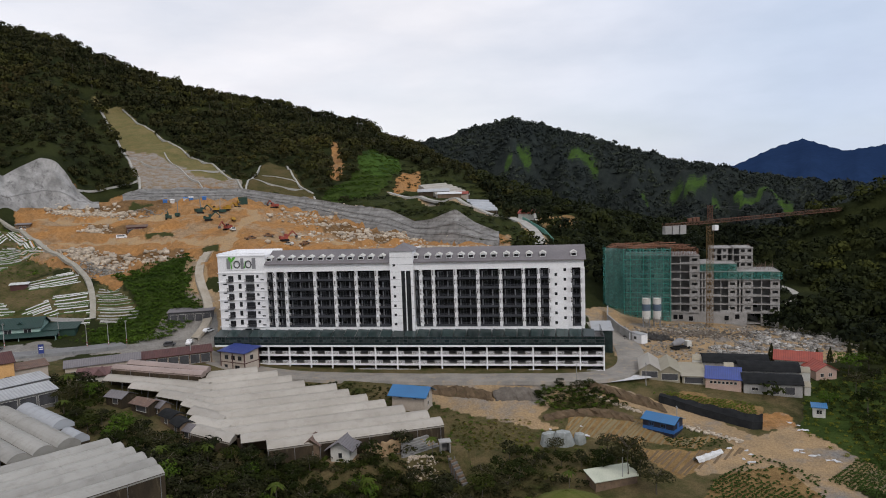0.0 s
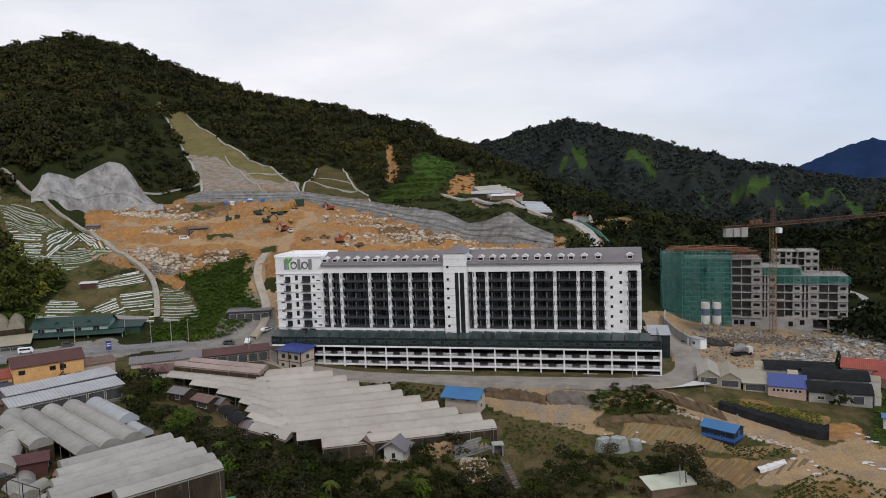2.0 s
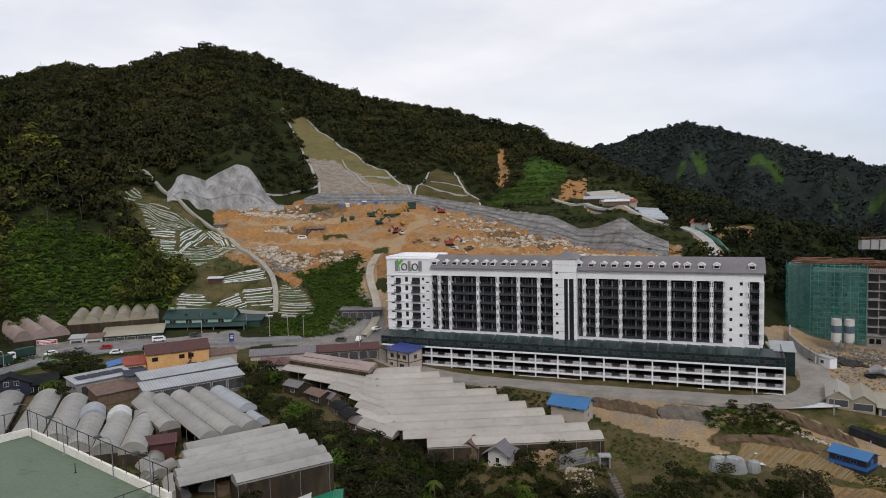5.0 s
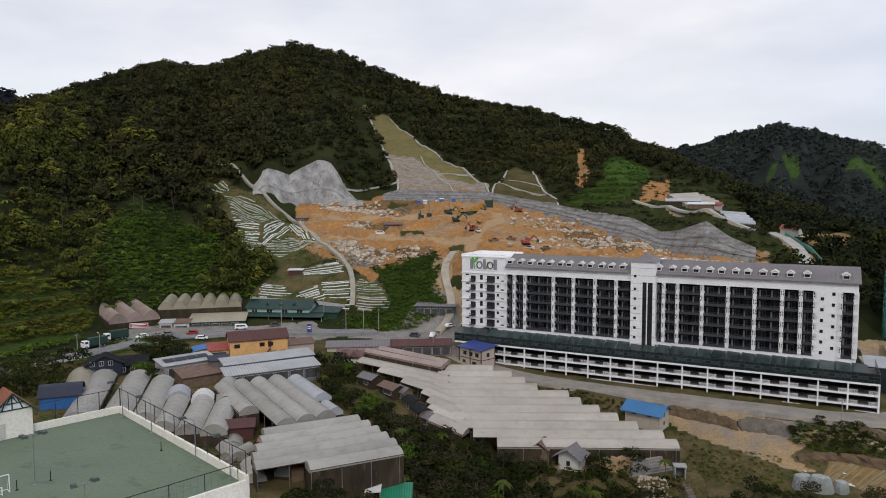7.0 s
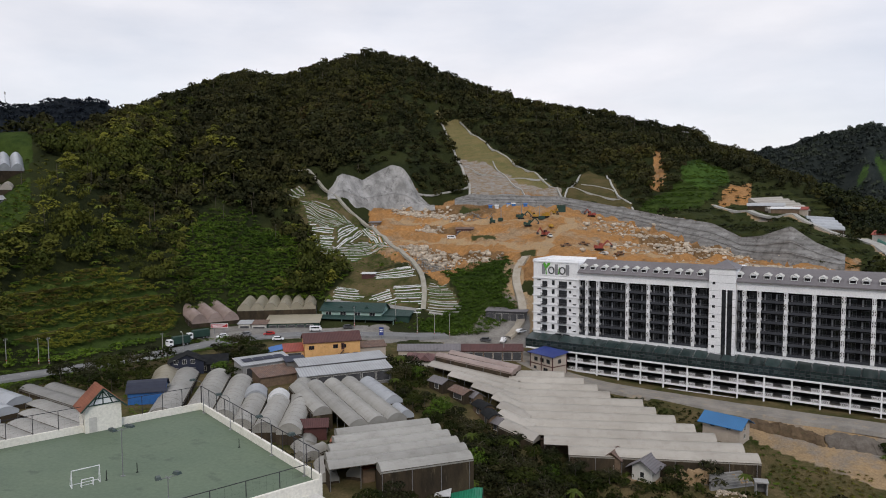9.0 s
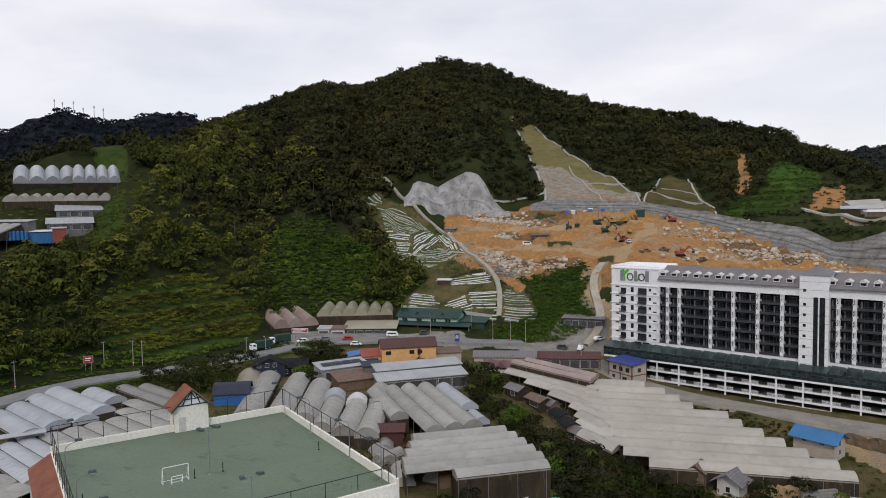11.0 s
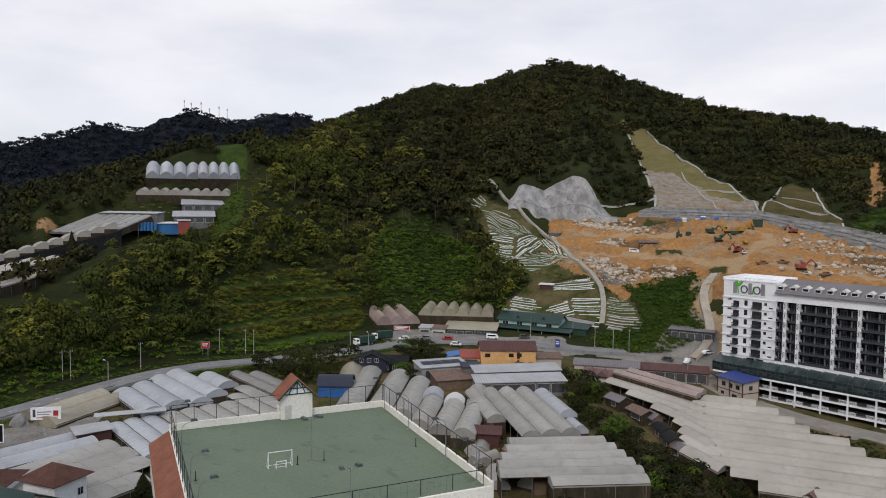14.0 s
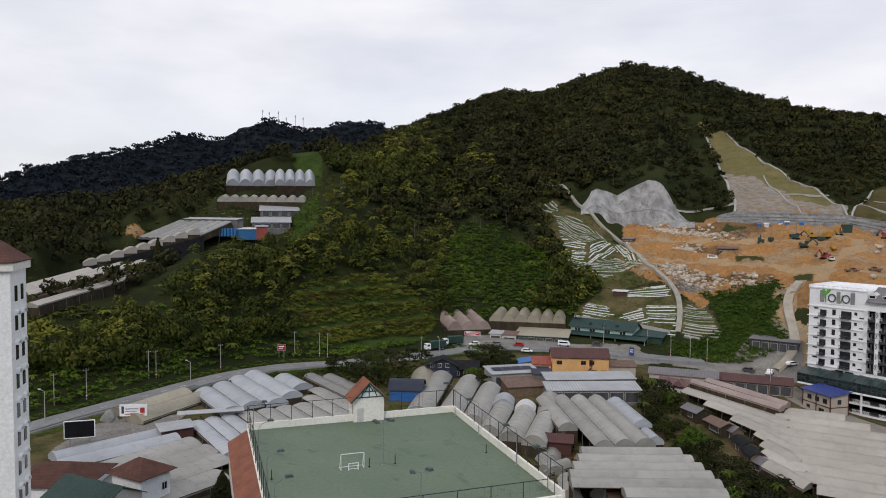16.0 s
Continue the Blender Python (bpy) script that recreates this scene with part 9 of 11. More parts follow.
house("net_cabin", on_ground(-116, 404, 10), 5, 3, 4.4, "flat", 0, GREEN_DARK, TEAL_ROOF, "dark green cabin before the wall", "cabin", over=0.1)


def bed_rows(name, outline, angle, gap, width, mat, label, height=0.25, lift=0.12, broken=0.0, category="crop rows", seed=1):
    """Raised beds in straight rows over a field, draped on the slope."""
    rng = np.random.default_rng(seed)
    c, s = math.cos(radians(angle)), math.sin(radians(angle))
    o = np.array(outline, float)
    u, v = o[:, 0] * c + o[:, 1] * s, -o[:, 0] * s + o[:, 1] * c
    g = Geo()
    for q in np.arange(v.min() + gap / 2, v.max(), gap):
        us = np.arange(u.min(), u.max(), 1.6)
        qq = q + rng.uniform(-0.15, 0.15) * gap + 0.5 * np.sin(us * 0.07 + q)
        x, y = us * c - qq * s, us * s + qq * c
        ok = inside(x, y, outline)
        if broken:
            ok &= (np.sin(us * 0.11 + q * 1.7) + rng.uniform(-0.7, 0.7, len(us))) > broken - 1
        zc = ground(x, y) + lift
        zl, zr = ground(x - width / 2 * -s, y - width / 2 * c) + lift, ground(x + width / 2 * -s, y + width / 2 * c) + lift
        for k in range(len(us) - 1):
            if ok[k] and ok[k + 1]:
                a = [(x[i] + e * width / 2 * -s, y[i] + e * width / 2 * c, (zl[i], zc[i] + height, zr[i])[j]) for i in (k, k + 1) for j, e in enumerate((-1, 0, 1))]
                g.add(a, [(0, 3, 4, 1), (1, 4, 5, 2)])
    if g.v:
        solo(name, g, mat, label, category, kind="stuff")


MULCH = plain("white_plastic_mulch", (0.68, 0.68, 0.66), (0.5, 0.5, 0.48), 0.35, 3.0, 0.5, stain=(0.2, 0.19, 0.15), stain_at=0.56)
MULCH_DIM = plain("dusty_plastic_mulch", (0.46, 0.455, 0.43), (0.28, 0.275, 0.25), 0.3, 3.0, 0.6, stain=(0.13, 0.13, 0.08), stain_at=0.52)
CROP = plain("leafy_crop", (0.05, 0.085, 0.025), (0.08, 0.11, 0.035), 1.2, 5.0, 0.9, bump=0.8)
def terrace(plot, angle, gap, white, label, seed):
    """Planted beds: a strip of plastic mulch on each, leafy rows between."""
    bed_rows("mulch_rows", plot, angle, gap, gap * 0.42, white, label, height=0.22, lift=0.16, seed=seed)
    bed_rows("crop_rows", [(x + gap * 0.4 * math.sin(radians(angle)), y - gap * 0.4 * math.cos(radians(angle))) for x, y in plot], angle, gap, gap * 0.4, CROP, "green crops between the mulched beds", height=0.35, lift=0.05, broken=0.12, seed=seed)


terrace([(-269, 349), (-262, 356), (-252, 347), (-257, 340)], -20, 2.0, MULCH_DIM, "narrow mulched beds at the head of the terraces", 1)
terrace([(-256, 344), (-239, 341), (-224, 338), (-214, 339), (-212, 316), (-233, 321)], -8, 1.6, MULCH_DIM, "narrow dusty mulched beds on the upper terraces", 2)
terrace([(-234, 321), (-212, 316), (-200, 297), (-212, 293)], 24, 2.1, MULCH, "broad white mulched beds on the middle terraces", 3)
terrace([(-210, 315), (-214, 338), (-198, 324), (-198, 296)], -82, 1.8, MULCH, "white mulched beds rising beside the path", 4)
terrace([(-204, 329), (-208, 346), (-175, 312), (-178, 305)], -42, 1.7, MULCH, "short white beds below the path", 5)
terrace([(-206, 289), (-194, 317), (-174, 309), (-176, 301), (-182, 289)], 24, 2.3, MULCH_DIM, "grey mulched beds on the lower terraces", 6)
terrace([(-170, 281), (-150, 289), (-145, 280), (-163, 276)], 12, 1.4, MULCH, "striped white mulch beds beside the path", 7)
terrace([(-180, 267), (-170, 269), (-160, 262), (-175, 257)], 6, 1.4, MULCH, "striped white mulch beds above the green shop", 8)
terrace([(-161, 262), (-153, 271), (-144, 262), (-149, 260)], 38, 1.4, MULCH, "striped white mulch beds above the green shop", 9)
terrace([(-154, 273), (-140, 276), (-133, 264), (-147, 263)], 12, 1.4, MULCH, "striped white mulch beds beside the path", 10)
terrace([(-145, 258), (-132, 262), (-131, 259), (-142, 257)], 12, 1.45, MULCH, "striped white mulch beds beside the path", 11)
bed_rows("field_wall", [(-179, 256.5), (-134, 259.8), (-134, 258.8), (-179, 255.5)], 4, 1.0, 0.9, CONCRETE, "low pale wall below the beds", height=1.2, seed=8, category="wall")
FIELD_EAST_ROWS = [(-138, 277), (-131, 280), (-116, 266), (-116, 262), (-129, 258)]
bed_rows("mulch_rows", FIELD_EAST_ROWS, 4, 1.15, 0.5, MULCH_DIM, "thin pale rows on the field east of the path", seed=5)
bed_rows("crop_rows", FIELD_EAST_ROWS, 4, 1.15, 0.6, CROP, "green crops east of the path", lift=0.1, seed=6, broken=0.3)
house("field_hut", on_ground(-171, 276, 20), 6, 3.4, 2.4, "mono", 0.4, MAROON, WHITE_SHEET, "small dark hut at the head of the white beds", "hut")
# hillside greenhouses east of the quarry
HILL_GH = "hillside greenhouses"
greenhouse(pose(-0.9, 429.5, 49.0, 0, -2.5, 31), [(0, 22), (0, 22.4), (-0.5, 22.4), (-0.5, 22), (0, 21.5), (0.5, 20)], 4.4, 1.7, 1.0, FILM, "white film greenhouse range on the hillside", fall=-1.2, group=HILL_GH, deep=5.0)
greenhouse(pose(20.0, 402.5, 41.6, 0, 4, 19), [(0, 13), (-1, 13), (-1, 12.5), (-2, 12)], 3.4, 1.7, 0.9, FILM_BLUE, "small film greenhouse range below the first", fall=-1.4, group=HILL_GH, deep=5.0)
house("hill_sheet_shed", on_ground(-14, 436, 2), 19, 6, 2.6, "mono", 1.6, SKIRT, METAL, "long sheet-roofed shed below the greenhouses", "shed", group=HILL_GH)
house("hill_sheet_shed", on_ground(-2, 428, -4), 14, 5, 2.4, "mono", 1.2, WOOD, WHITE_SHEET, "pale-roofed shed with a red front below the greenhouses", "shed", group=HILL_GH)
house("red_hill_shed", on_ground(42, 388, -30), 9, 6, 3.0, "gable", 1.6, WHITE_DIM, SHEET_RED, "hill shed with a red roof by the track", "shed")
house("red_hill_shed", on_ground(9, 430, -10), 7, 4, 2.8, "gable", 1.2, BEIGE_WALL, SHEET_RED, "small red-roofed shed between greenhouses", "shed")
g = Geo()
for (x0, y0), (x1, y1) in (((44, 385), (52, 360)), ((52, 360), (54, 344))):
    g.beam((x0, y0, ground(x0, y0) + 1.2), (x1, y1, ground(x1, y1) + 1.2), 0.3, 2.4)
solo("net_fence", g, plain("pale_green_net", (0.16, 0.36, 0.3), (0.12, 0.28, 0.23), 0.5), "pale green net fence along the hill ramp", "fence")
drape("hill_ramp", [(38, 386), (44, 372), (48, 355), (47, 338)], 5.0, CHANNEL, "pale ramp below the red hill shed", "ramp", 0.4)

# ---------------------------------------------------------------- farm on the western hilltop
FARM = "hilltop farm"
greenhouse(pose(-361.5, 188.4, 73.0, 0, 21, -30), [(-18, 0)] * 4, 6.9, 1.6, 3.2, FILM_BLUE, "white film greenhouse bays climbing the hilltop", group=FARM, deep=5.0, ribs=3.0)
greenhouse(pose(-338.2, 204.8, 73.0, 0, 21, -32), [(-18, 0)] * 4, 5.4, 1.6, 3.0, FILM_BLUE, "white film greenhouse bays climbing the hilltop", group=FARM, deep=5.0, ribs=3.0)
greenhouse(pose(-346, 175.2, 63.8, 0, 7, -40), [(-9, 0)] * 9, 5.05, 1.6, 2.2, FILM, "row of nine short film tunnels on a terrace", group=FARM, deep=4.0, ribs=3.0)
house("farm_shed", pose(-313.6, 177.0, 51.2, 0, 0, 59), 18.5, 9, 3.0, "mono", 2.6, CONCRETE_DARK, corrugated(METAL, "folded_dull_sheet"), "open farm shed under a pale sheet roof", "shed", over=0.6, openings=[("front", 3 + 4.4 * k, 0.3, 3.4, 2.2, "opening") for k in range(4)], group=FARM)
house("farm_shed", pose(-323.8, 187.4, 57.0, 0, 0, 58), 20, 9, 3.0, "mono", 2.8, CONCRETE_DARK, corrugated(METAL, "folded_light_sheet"), "higher farm shed under a pale sheet roof", "shed", over=0.6, openings=[("front", 3 + 4.6 * k, 0.3, 3.4, 2.2, "opening") for k in range(4)], group=FARM)
greenhouse(pose(-353, 137, 44.6, 0, 20, -82), [(-24, 0)] * 7, 6.4, 2.0, 0.5, FILM_DULL, "wide flat greenhouse under grey net film", group=FARM, deep=1.2, ribs=3.0, ends=False)
house("long_shed", pose(-349, 158.5, 53.0, 0, 0, 12), 40, 4, 2.6, "mono", 0.8, CONCRETE_DARK, METAL, "long low shed with a pale roof edge", "shed", group=FARM)
house("blue_store", pose(-310.2, 166.4, 49.0, 0, 0, 61), 10, 5, 2.2, "gable", 0.6, corrugated(BLUE, "folded_blue_wall"), WHITE_SHEET, "blue sheet store with a white roof", "shed", group=FARM)
for k in range(9):
    x, y = along(-314.2, 154.6, 63, 1.5 * k, 0.3 * (k % 2))
    t = thing("water_tank", pose(x, y, 49.8, 0, 0, 30), "blue plastic water tank on the farm terrace", "water tank", "farm water tanks")
    part("tank_body", Geo().cyl(0, 0, -2, 1.7, 0.72, n=12), BLUE, t)
    part("tank_lid", Geo().cyl(0, 0, 1.7, 1.95, 0.62, 0.25, n=12), TARP_BLUE, t)
house("red_store", pose(-302, 172.8, 49.4, 0, 0, 61), 5, 4, 3.0, "mono", 0.5, BRICK_RED, METAL, "small dark red store beside the blue one", "shed", group=FARM)
greenhouse(pose(-320, 101, 33.5, 0, 0, -16), [(-11, 0)] * 9, 5.3, 3.4, 1.0, FILM, "net house of nine stepped arches with dark open sides", fall=-1.6, group=FARM, deep=5.0, ribs=2.5)
solo("shade_curtain", Geo().add([(-319, 101, 28), (-305.5, 148, 41), (-305.5, 148, 48.4), (-319, 101, 35.4), (-319.4, 101.2, 28), (-305.9, 148.2, 41), (-305.9, 148.2, 48.4), (-319.4, 101.2, 35.4)], [(0, 1, 2, 3), (7, 6, 5, 4), (3, 2, 6, 7), (0, 4, 5, 1), (1, 5, 6, 2), (0, 3, 7, 4)]), BLACK_NET, "dark shade curtain along the net house", "shade net")
greenhouse(pose(-275, 66, 26.6, 0, -8.2, 116), [(0, 62), (0, 56), (0, 44)], 5.6, 2.6, 1.0, FILM, "long white film tunnels running up the hill", group=FARM, deep=5.0, ribs=3.0)
greenhouse(pose(-262, 77, 27.8, 0, -6, 122), [(-12, 42)], 6.4, 2.0, 0.8, FILM, "long white film tunnel on the lower step of the hill", group=FARM, deep=5.0, ribs=3.0)
solo("retaining_bank", Geo().add([(-274, 66, 20), (-301.5, 123, 29), (-301.5, 123, 37.0), (-274, 66, 28.4), (-275, 66, 20), (-302.5, 123, 29), (-302.5, 123, 37.0), (-275, 66, 28.4)], [(0, 1, 2, 3), (7, 6, 5, 4), (3, 2, 6, 7), (0, 4, 5, 1), (1, 5, 6, 2), (0, 3, 7, 4)]), WOOD, "brown boarded side below the long tunnels", "side wall")

# radio masts on the far ridge
for az, tall in ((59.7, 21), (59.2, 14), (58.5, 18), (57.9, 13), (57.2, 24), (56.6, 22)):
    x, y = -1398 * math.sin(radians(az)), 1398 * math.cos(radians(az))
    m = thing("radio_mast", on_ground(x, y), "thin radio mast on the distant ridge", "radio mast", "ridge masts")
    part("tower", Geo().cyl(0, 0, -3, tall + 6, 0.55, 0.3, 6), STEEL, m)
    part("antenna", Geo().box(-0.9, 0.9, -0.9, 0.9, tall + 1, tall + 5), WHITE_DIM, m)

# ---------------------------------------------------------------- along the main road
def pole(x, y, tall=9.0, lamp=0, name="utility_pole", label="grey concrete utility pole beside the road", bands=True):
    p = thing(name, on_ground(x, y, lamp), label, "street lamp" if name == "street_lamp" else "utility pole", "roadside poles")
    part("post", Geo().cyl(0, 0, -0.5, tall, 0.14, 0.09, 8), CONCRETE, p)
    if name == "street_lamp":
        part("arm", Geo().beam((0, 0, tall - 0.1), (1.6, 0, tall + 0.3), 0.08), STEEL, p)
        part("lamp_head", Geo().box(1.4, 2.2, -0.16, 0.16, tall + 0.2, tall + 0.38), WHITE_DIM, p)
    else:
        part("crossarm", Geo().beam((0, -0.7, tall - 0.5), (0, 0.7, tall - 0.5), 0.1), STEEL, p)
        for s in (-0.6, 0, 0.6):
            part("insulator", Geo().cyl(0, s, tall - 0.45, tall - 0.2, 0.05, n=6), WHITE_DIM, p)
    if bands:
        for k in range(3):
            part("warning_band", Geo().cyl(0, 0, 0.5 + 0.5 * k, 0.75 + 0.5 * k, 0.155, n=8), (PAPER_RED, WHITE, PAPER_RED)[k], p)


for x, y in ((-202, 56), (-202, 64), (-210, 84), (-209.5, 86), (-208, 106), (-212, 136), (-207, 143), (-205, 145), (-181, 168), (-150, 236), (-139, 250), (-124, 240), (-118, 243), (-113, 246), (-84, 228)):
    pole(x, y, 8.5)
for x, y, a in ((-188, 50, 200), (-195, 90, 190), (-176, 172, 150)):
    pole(x, y, 8.0, a, "street_lamp", "street lamp with one arm over the road", False)
for x, y, tall in ((38, 203, 7), (59, 205, 7), (60.5, 182, 5.5), (39.0, 154.5, 9)):
    pole(x, y, tall, 0, "utility_pole", "thin grey pole beside the dirt road", False)


def board(name, x, y, turn, w, h, up, face, label, frame_mat=WHITE, bars=()):
    b = thing(name, on_ground(x, y, turn), label, "billboard")
    part("panel", Geo().box(-w / 2, w / 2, -0.08, 0.08, up, up + h), face, b)
    for z0, z1, x0, x1 in ((up - 0.15, up, -w / 2 - 0.15, w / 2 + 0.15), (up + h, up + h + 0.15, -w / 2 - 0.15, w / 2 + 0.15), (up, up + h, -w / 2 - 0.15, -w / 2), (up, up + h, w / 2, w / 2 + 0.15)):
        part("frame_bar", Geo().box(x0, x1, -0.14, 0.12, z0, z1), frame_mat, b)
    for s in (-0.32, 0.32):
        part("leg", Geo().box(w * s - 0.1, w * s + 0.1, -0.1, 0.1, -0.6, up), STEEL, b)
    for x0, x1, z0, z1, mat in bars:
        part("mark", Geo().box(x0, x1, -0.1, -0.08, up + z0, up + z1), mat, b)


board("billboard", -176.0, 66.5, 52, 6.2, 2.6, 1.8, WHITE, "white roadside billboard with plain bars and a red mark", WHITE, [(1.6, 2.7, 0.6, 1.9, PAPER_RED), (-2.8, -2.2, 0.5, 2.3, DARK_GREY), (-1.9, 1.2, 1.5, 1.75, MID_GREY), (-1.9, 0.8, 0.95, 1.15, MID_GREY), (-2.0, 2.6, 0.2, 0.4, PAPER_RED)])
board("display_board", -166, 51, 62, 6.0, 3.6, 2.2, DARK, "black display board in a white frame", WHITE)
board("red_sign", -211, 130, 50, 2.6, 2.0, 2.6, PAPER_RED, "small red sign on two legs by the road", STEEL, [(-0.9, 0.9, 1.2, 1.5, WHITE), (-0.9, 0.5, 0.6, 0.8, WHITE)])
board("tunnel_sign", -189, 203, 32, 6.0, 1.3, 2.6, PAPER_RED, "red sign board before the stained tunnels", WHITE, [(-2.5, 2.4, 0.75, 1.05, WHITE), (-2.5, 1.2, 0.3, 0.5, WHITE)])
board("lot_sign", -133, 228, 20, 1.6, 3.0, 1.2, ROYAL, "tall blue sign board by the yard", STEEL, [(-0.6, 0.6, 1.9, 2.2, WHITE), (-0.6, 0.6, 1.2, 1.5, WHITE)])
for k in range(6):
    x, y = -180.5 - 0.4 * k, 170 - 2.2 * k
    f = thing("banner_fence", on_ground(x, y, 100), "white banner panel on a roadside fence", "banner", "roadside banners")
    part("banner", Geo().box(0, 2.1, -0.03, 0.03, 0.3, 1.5), WHITE_SHEET, f)
    part("stake", Geo().box(-0.04, 0.04, -0.06, 0.06, -0.3, 1.6), STEEL, f)
for x, y, turn, kind, mat, label in ((-188.5, 182, 250, "truck", GREEN_DARK, "lorry with a dark green covered load"), (-190, 193, 245, "truck", GREEN_DARK, "lorry with a dark green covered load waiting behind"), (-184, 199, 235, "car", WHITE, "white car at the road junction"), (-179, 206, 230, "car", MID_GREY, "grey car at the road junction"), (-172, 211, 215, "car", PAPER_RED, "red car before the tunnels"), (-160, 224, 30, "van", WHITE, "white van parked before the green shop"), (-164, 206, 30, "car", WHITE, "white car parked at the yard edge"), (-151, 233, 30, "car", DARK_GREY, "dark car parked before the green shop"), (-98, 246, 10, "car", DARK_GREY, "dark car parked beside the hotel yard"), (-92, 249, 100, "pickup", WHITE, "white pickup in the hotel yard"), (-6, 203, 80, "car", WHITE, "white car beside the blue-roofed house"), (-88, 258, 60, "car", WHITE, "white car on the quarry track")):
    vehicle(x, y, turn, kind, mat, label, "road vehicles", ground(x, y) + 0.22)
rng = np.random.default_rng(12)


GREY_ROCK = plain("grey_boulder", (0.27, 0.265, 0.25), (0.18, 0.175, 0.165), 0.5, 3.0, 0.95, bump=0.7)


def rock(x, y, r, label, name="rock"):
    g = Geo()
    n = 9
    for j, q in enumerate((0.0, 0.45, 0.8, 1.0)):
        for k in range(n):
            a = 2 * math.pi * k / n
            s = r * math.cos(q * 1.35) * rng.uniform(0.85, 1.15)
            g.v.append((s * math.cos(a), s * 0.8 * math.sin(a), r * 1.1 * q - 0.3))
    g.f = [(j * n + k, j * n + (k + 1) % n, (j + 1) * n + (k + 1) % n, (j + 1) * n + k) for j in range(3) for k in range(n)] + [tuple(range(3 * n, 4 * n))]
    solo(name, g, GREY_ROCK, label, "rock", at=on_ground(x, y, rng.uniform(0, 360)))


rock(-181, 62.5, 2.6, "large grey boulder on the gravel forecourt")
for k in range(9):
    rock(-178 + 1.4 * k + rng.normal(), 63 + 0.4 * k + rng.normal(), rng.uniform(0.35, 0.8), "broken stone on the gravel forecourt")
# guard rail on the outer side of the road
for k in range(14):
    i = 12 + 3 * k
    p = road_p[i] + road_side[i] * -1.18
    q = road_p[i + 3] + road_side[i + 3] * -1.18
    r = thing("guard_rail", pose(0, 0, 0), "grey steel guard rail beside the road", "guard rail", "guard rails")
    part("rail", Geo().beam((*p, road_z[i] + 0.65), (*q, road_z[i + 3] + 0.65), 0.06, 0.3), STEEL, r)
    part("post", Geo().box(p[0] - 0.06, p[0] + 0.06, p[1] - 0.06, p[1] + 0.06, road_z[i] - 1.5, road_z[i] + 0.75), STEEL, r)
# painted line along the road
g = Geo()
for k in range(8, len(road_p) - 12, 3):
    a, b = road_p[k], road_p[k + 1]
    s = road_side[k] / np.linalg.norm(road_side[k]) * 0.07
    z0, z1 = road_z[k] + 0.008, road_z[k + 1] + 0.008
    g.add([(*(a - s), z0), (*(a + s), z0), (*(b + s), z1), (*(b - s), z1)], [(3, 2, 1, 0)])
solo("lane_marking", g, WHITE_DIM, "broken white centre line on the asphalt", "road marking", kind="stuff")

# ---------------------------------------------------------------- fields and lots below the hotel
ribbon("hotel_road", HOTEL_ROAD, 9.0, plain("dusty_asphalt", (0.31, 0.285, 0.25), (0.22, 0.205, 0.185), 0.15, 3.0, 0.9, stain=(0.36, 0.29, 0.21), stain_at=0.54), 0.1, "dusty grey lane in front of the hotel", "road", thick=0.1)
bed_rows("field_rows", TAN_FIELD, 52, 1.15, 0.6, plain("dry_field_rows", (0.24, 0.19, 0.105), (0.19, 0.15, 0.085), 0.6, 4.0, 0.95), "dry tan planting rows", height=0.16, lift=0.03, seed=21, category="field rows")
bed_rows("field_rows", BROWN_FIELD, 50, 1.3, 0.6, plain("brown_field_rows", (0.18, 0.125, 0.075), (0.14, 0.1, 0.06), 0.6, 4.0, 0.95), "brown harrowed rows", height=0.1, lift=0.0, seed=22, category="field rows")


def rows_of_plants(name, outline, angle, gap, step, size, mat, label, missing, seed):
    r = np.random.default_rng(seed)
    o = np.array(outline, float)
    c, s = math.cos(radians(angle)), math.sin(radians(angle))
    u, v = o[:, 0] * c + o[:, 1] * s, -o[:, 0] * s + o[:, 1] * c
    uu, vv = np.meshgrid(np.arange(u.min(), u.max(), step), np.arange(v.min(), v.max(), gap))
    x, y = (uu * c - vv * s).ravel() + r.normal(size=uu.size) * 0.1, (uu * s + vv * c).ravel() + r.normal(size=uu.size) * 0.1
    ok = inside(x, y, outline) & (np.sin(x * 0.21 + y * 0.13) + r.uniform(-1, 1, len(x)) > missing)
    p = np.stack([x[ok], y[ok]], -1)
    plant(name, [crown_shape(r, 14, 2, leaf=0.55) for _ in range(3)], p, r.uniform(0.7, 1.2, len(p)) * size, r.uniform(0.5, 0.9, len(p)) * size, mat, label, "crops", r, -0.1)


rows_of_plants("crop_plants", CROP_FIELD, 35, 1.15, 0.75, 0.95, LEAF_CROP, "leafy crops in thinning rows", -0.4, 31)
rows_of_plants("crop_plants", [(84, 152), (97, 160), (106, 150), (90, 138)], 35, 1.0, 0.6, 0.9, LEAF_CROP, "dense dark crop rows", -1.6, 32)
rows_of_plants("crop_plants", [(63, 201.5), (86, 193), (83, 184), (64, 197)], 35, 1.0, 0.55, 0.9, LEAF_FERN, "bright green vegetable rows", -1.5, 33)
rows_of_plants("crop_plants", [(55, 177), (72, 175), (66, 170), (56, 172)], 20, 0.9, 0.6, 0.7, LEAF_CROP, "low green seedlings", -0.9, 34)
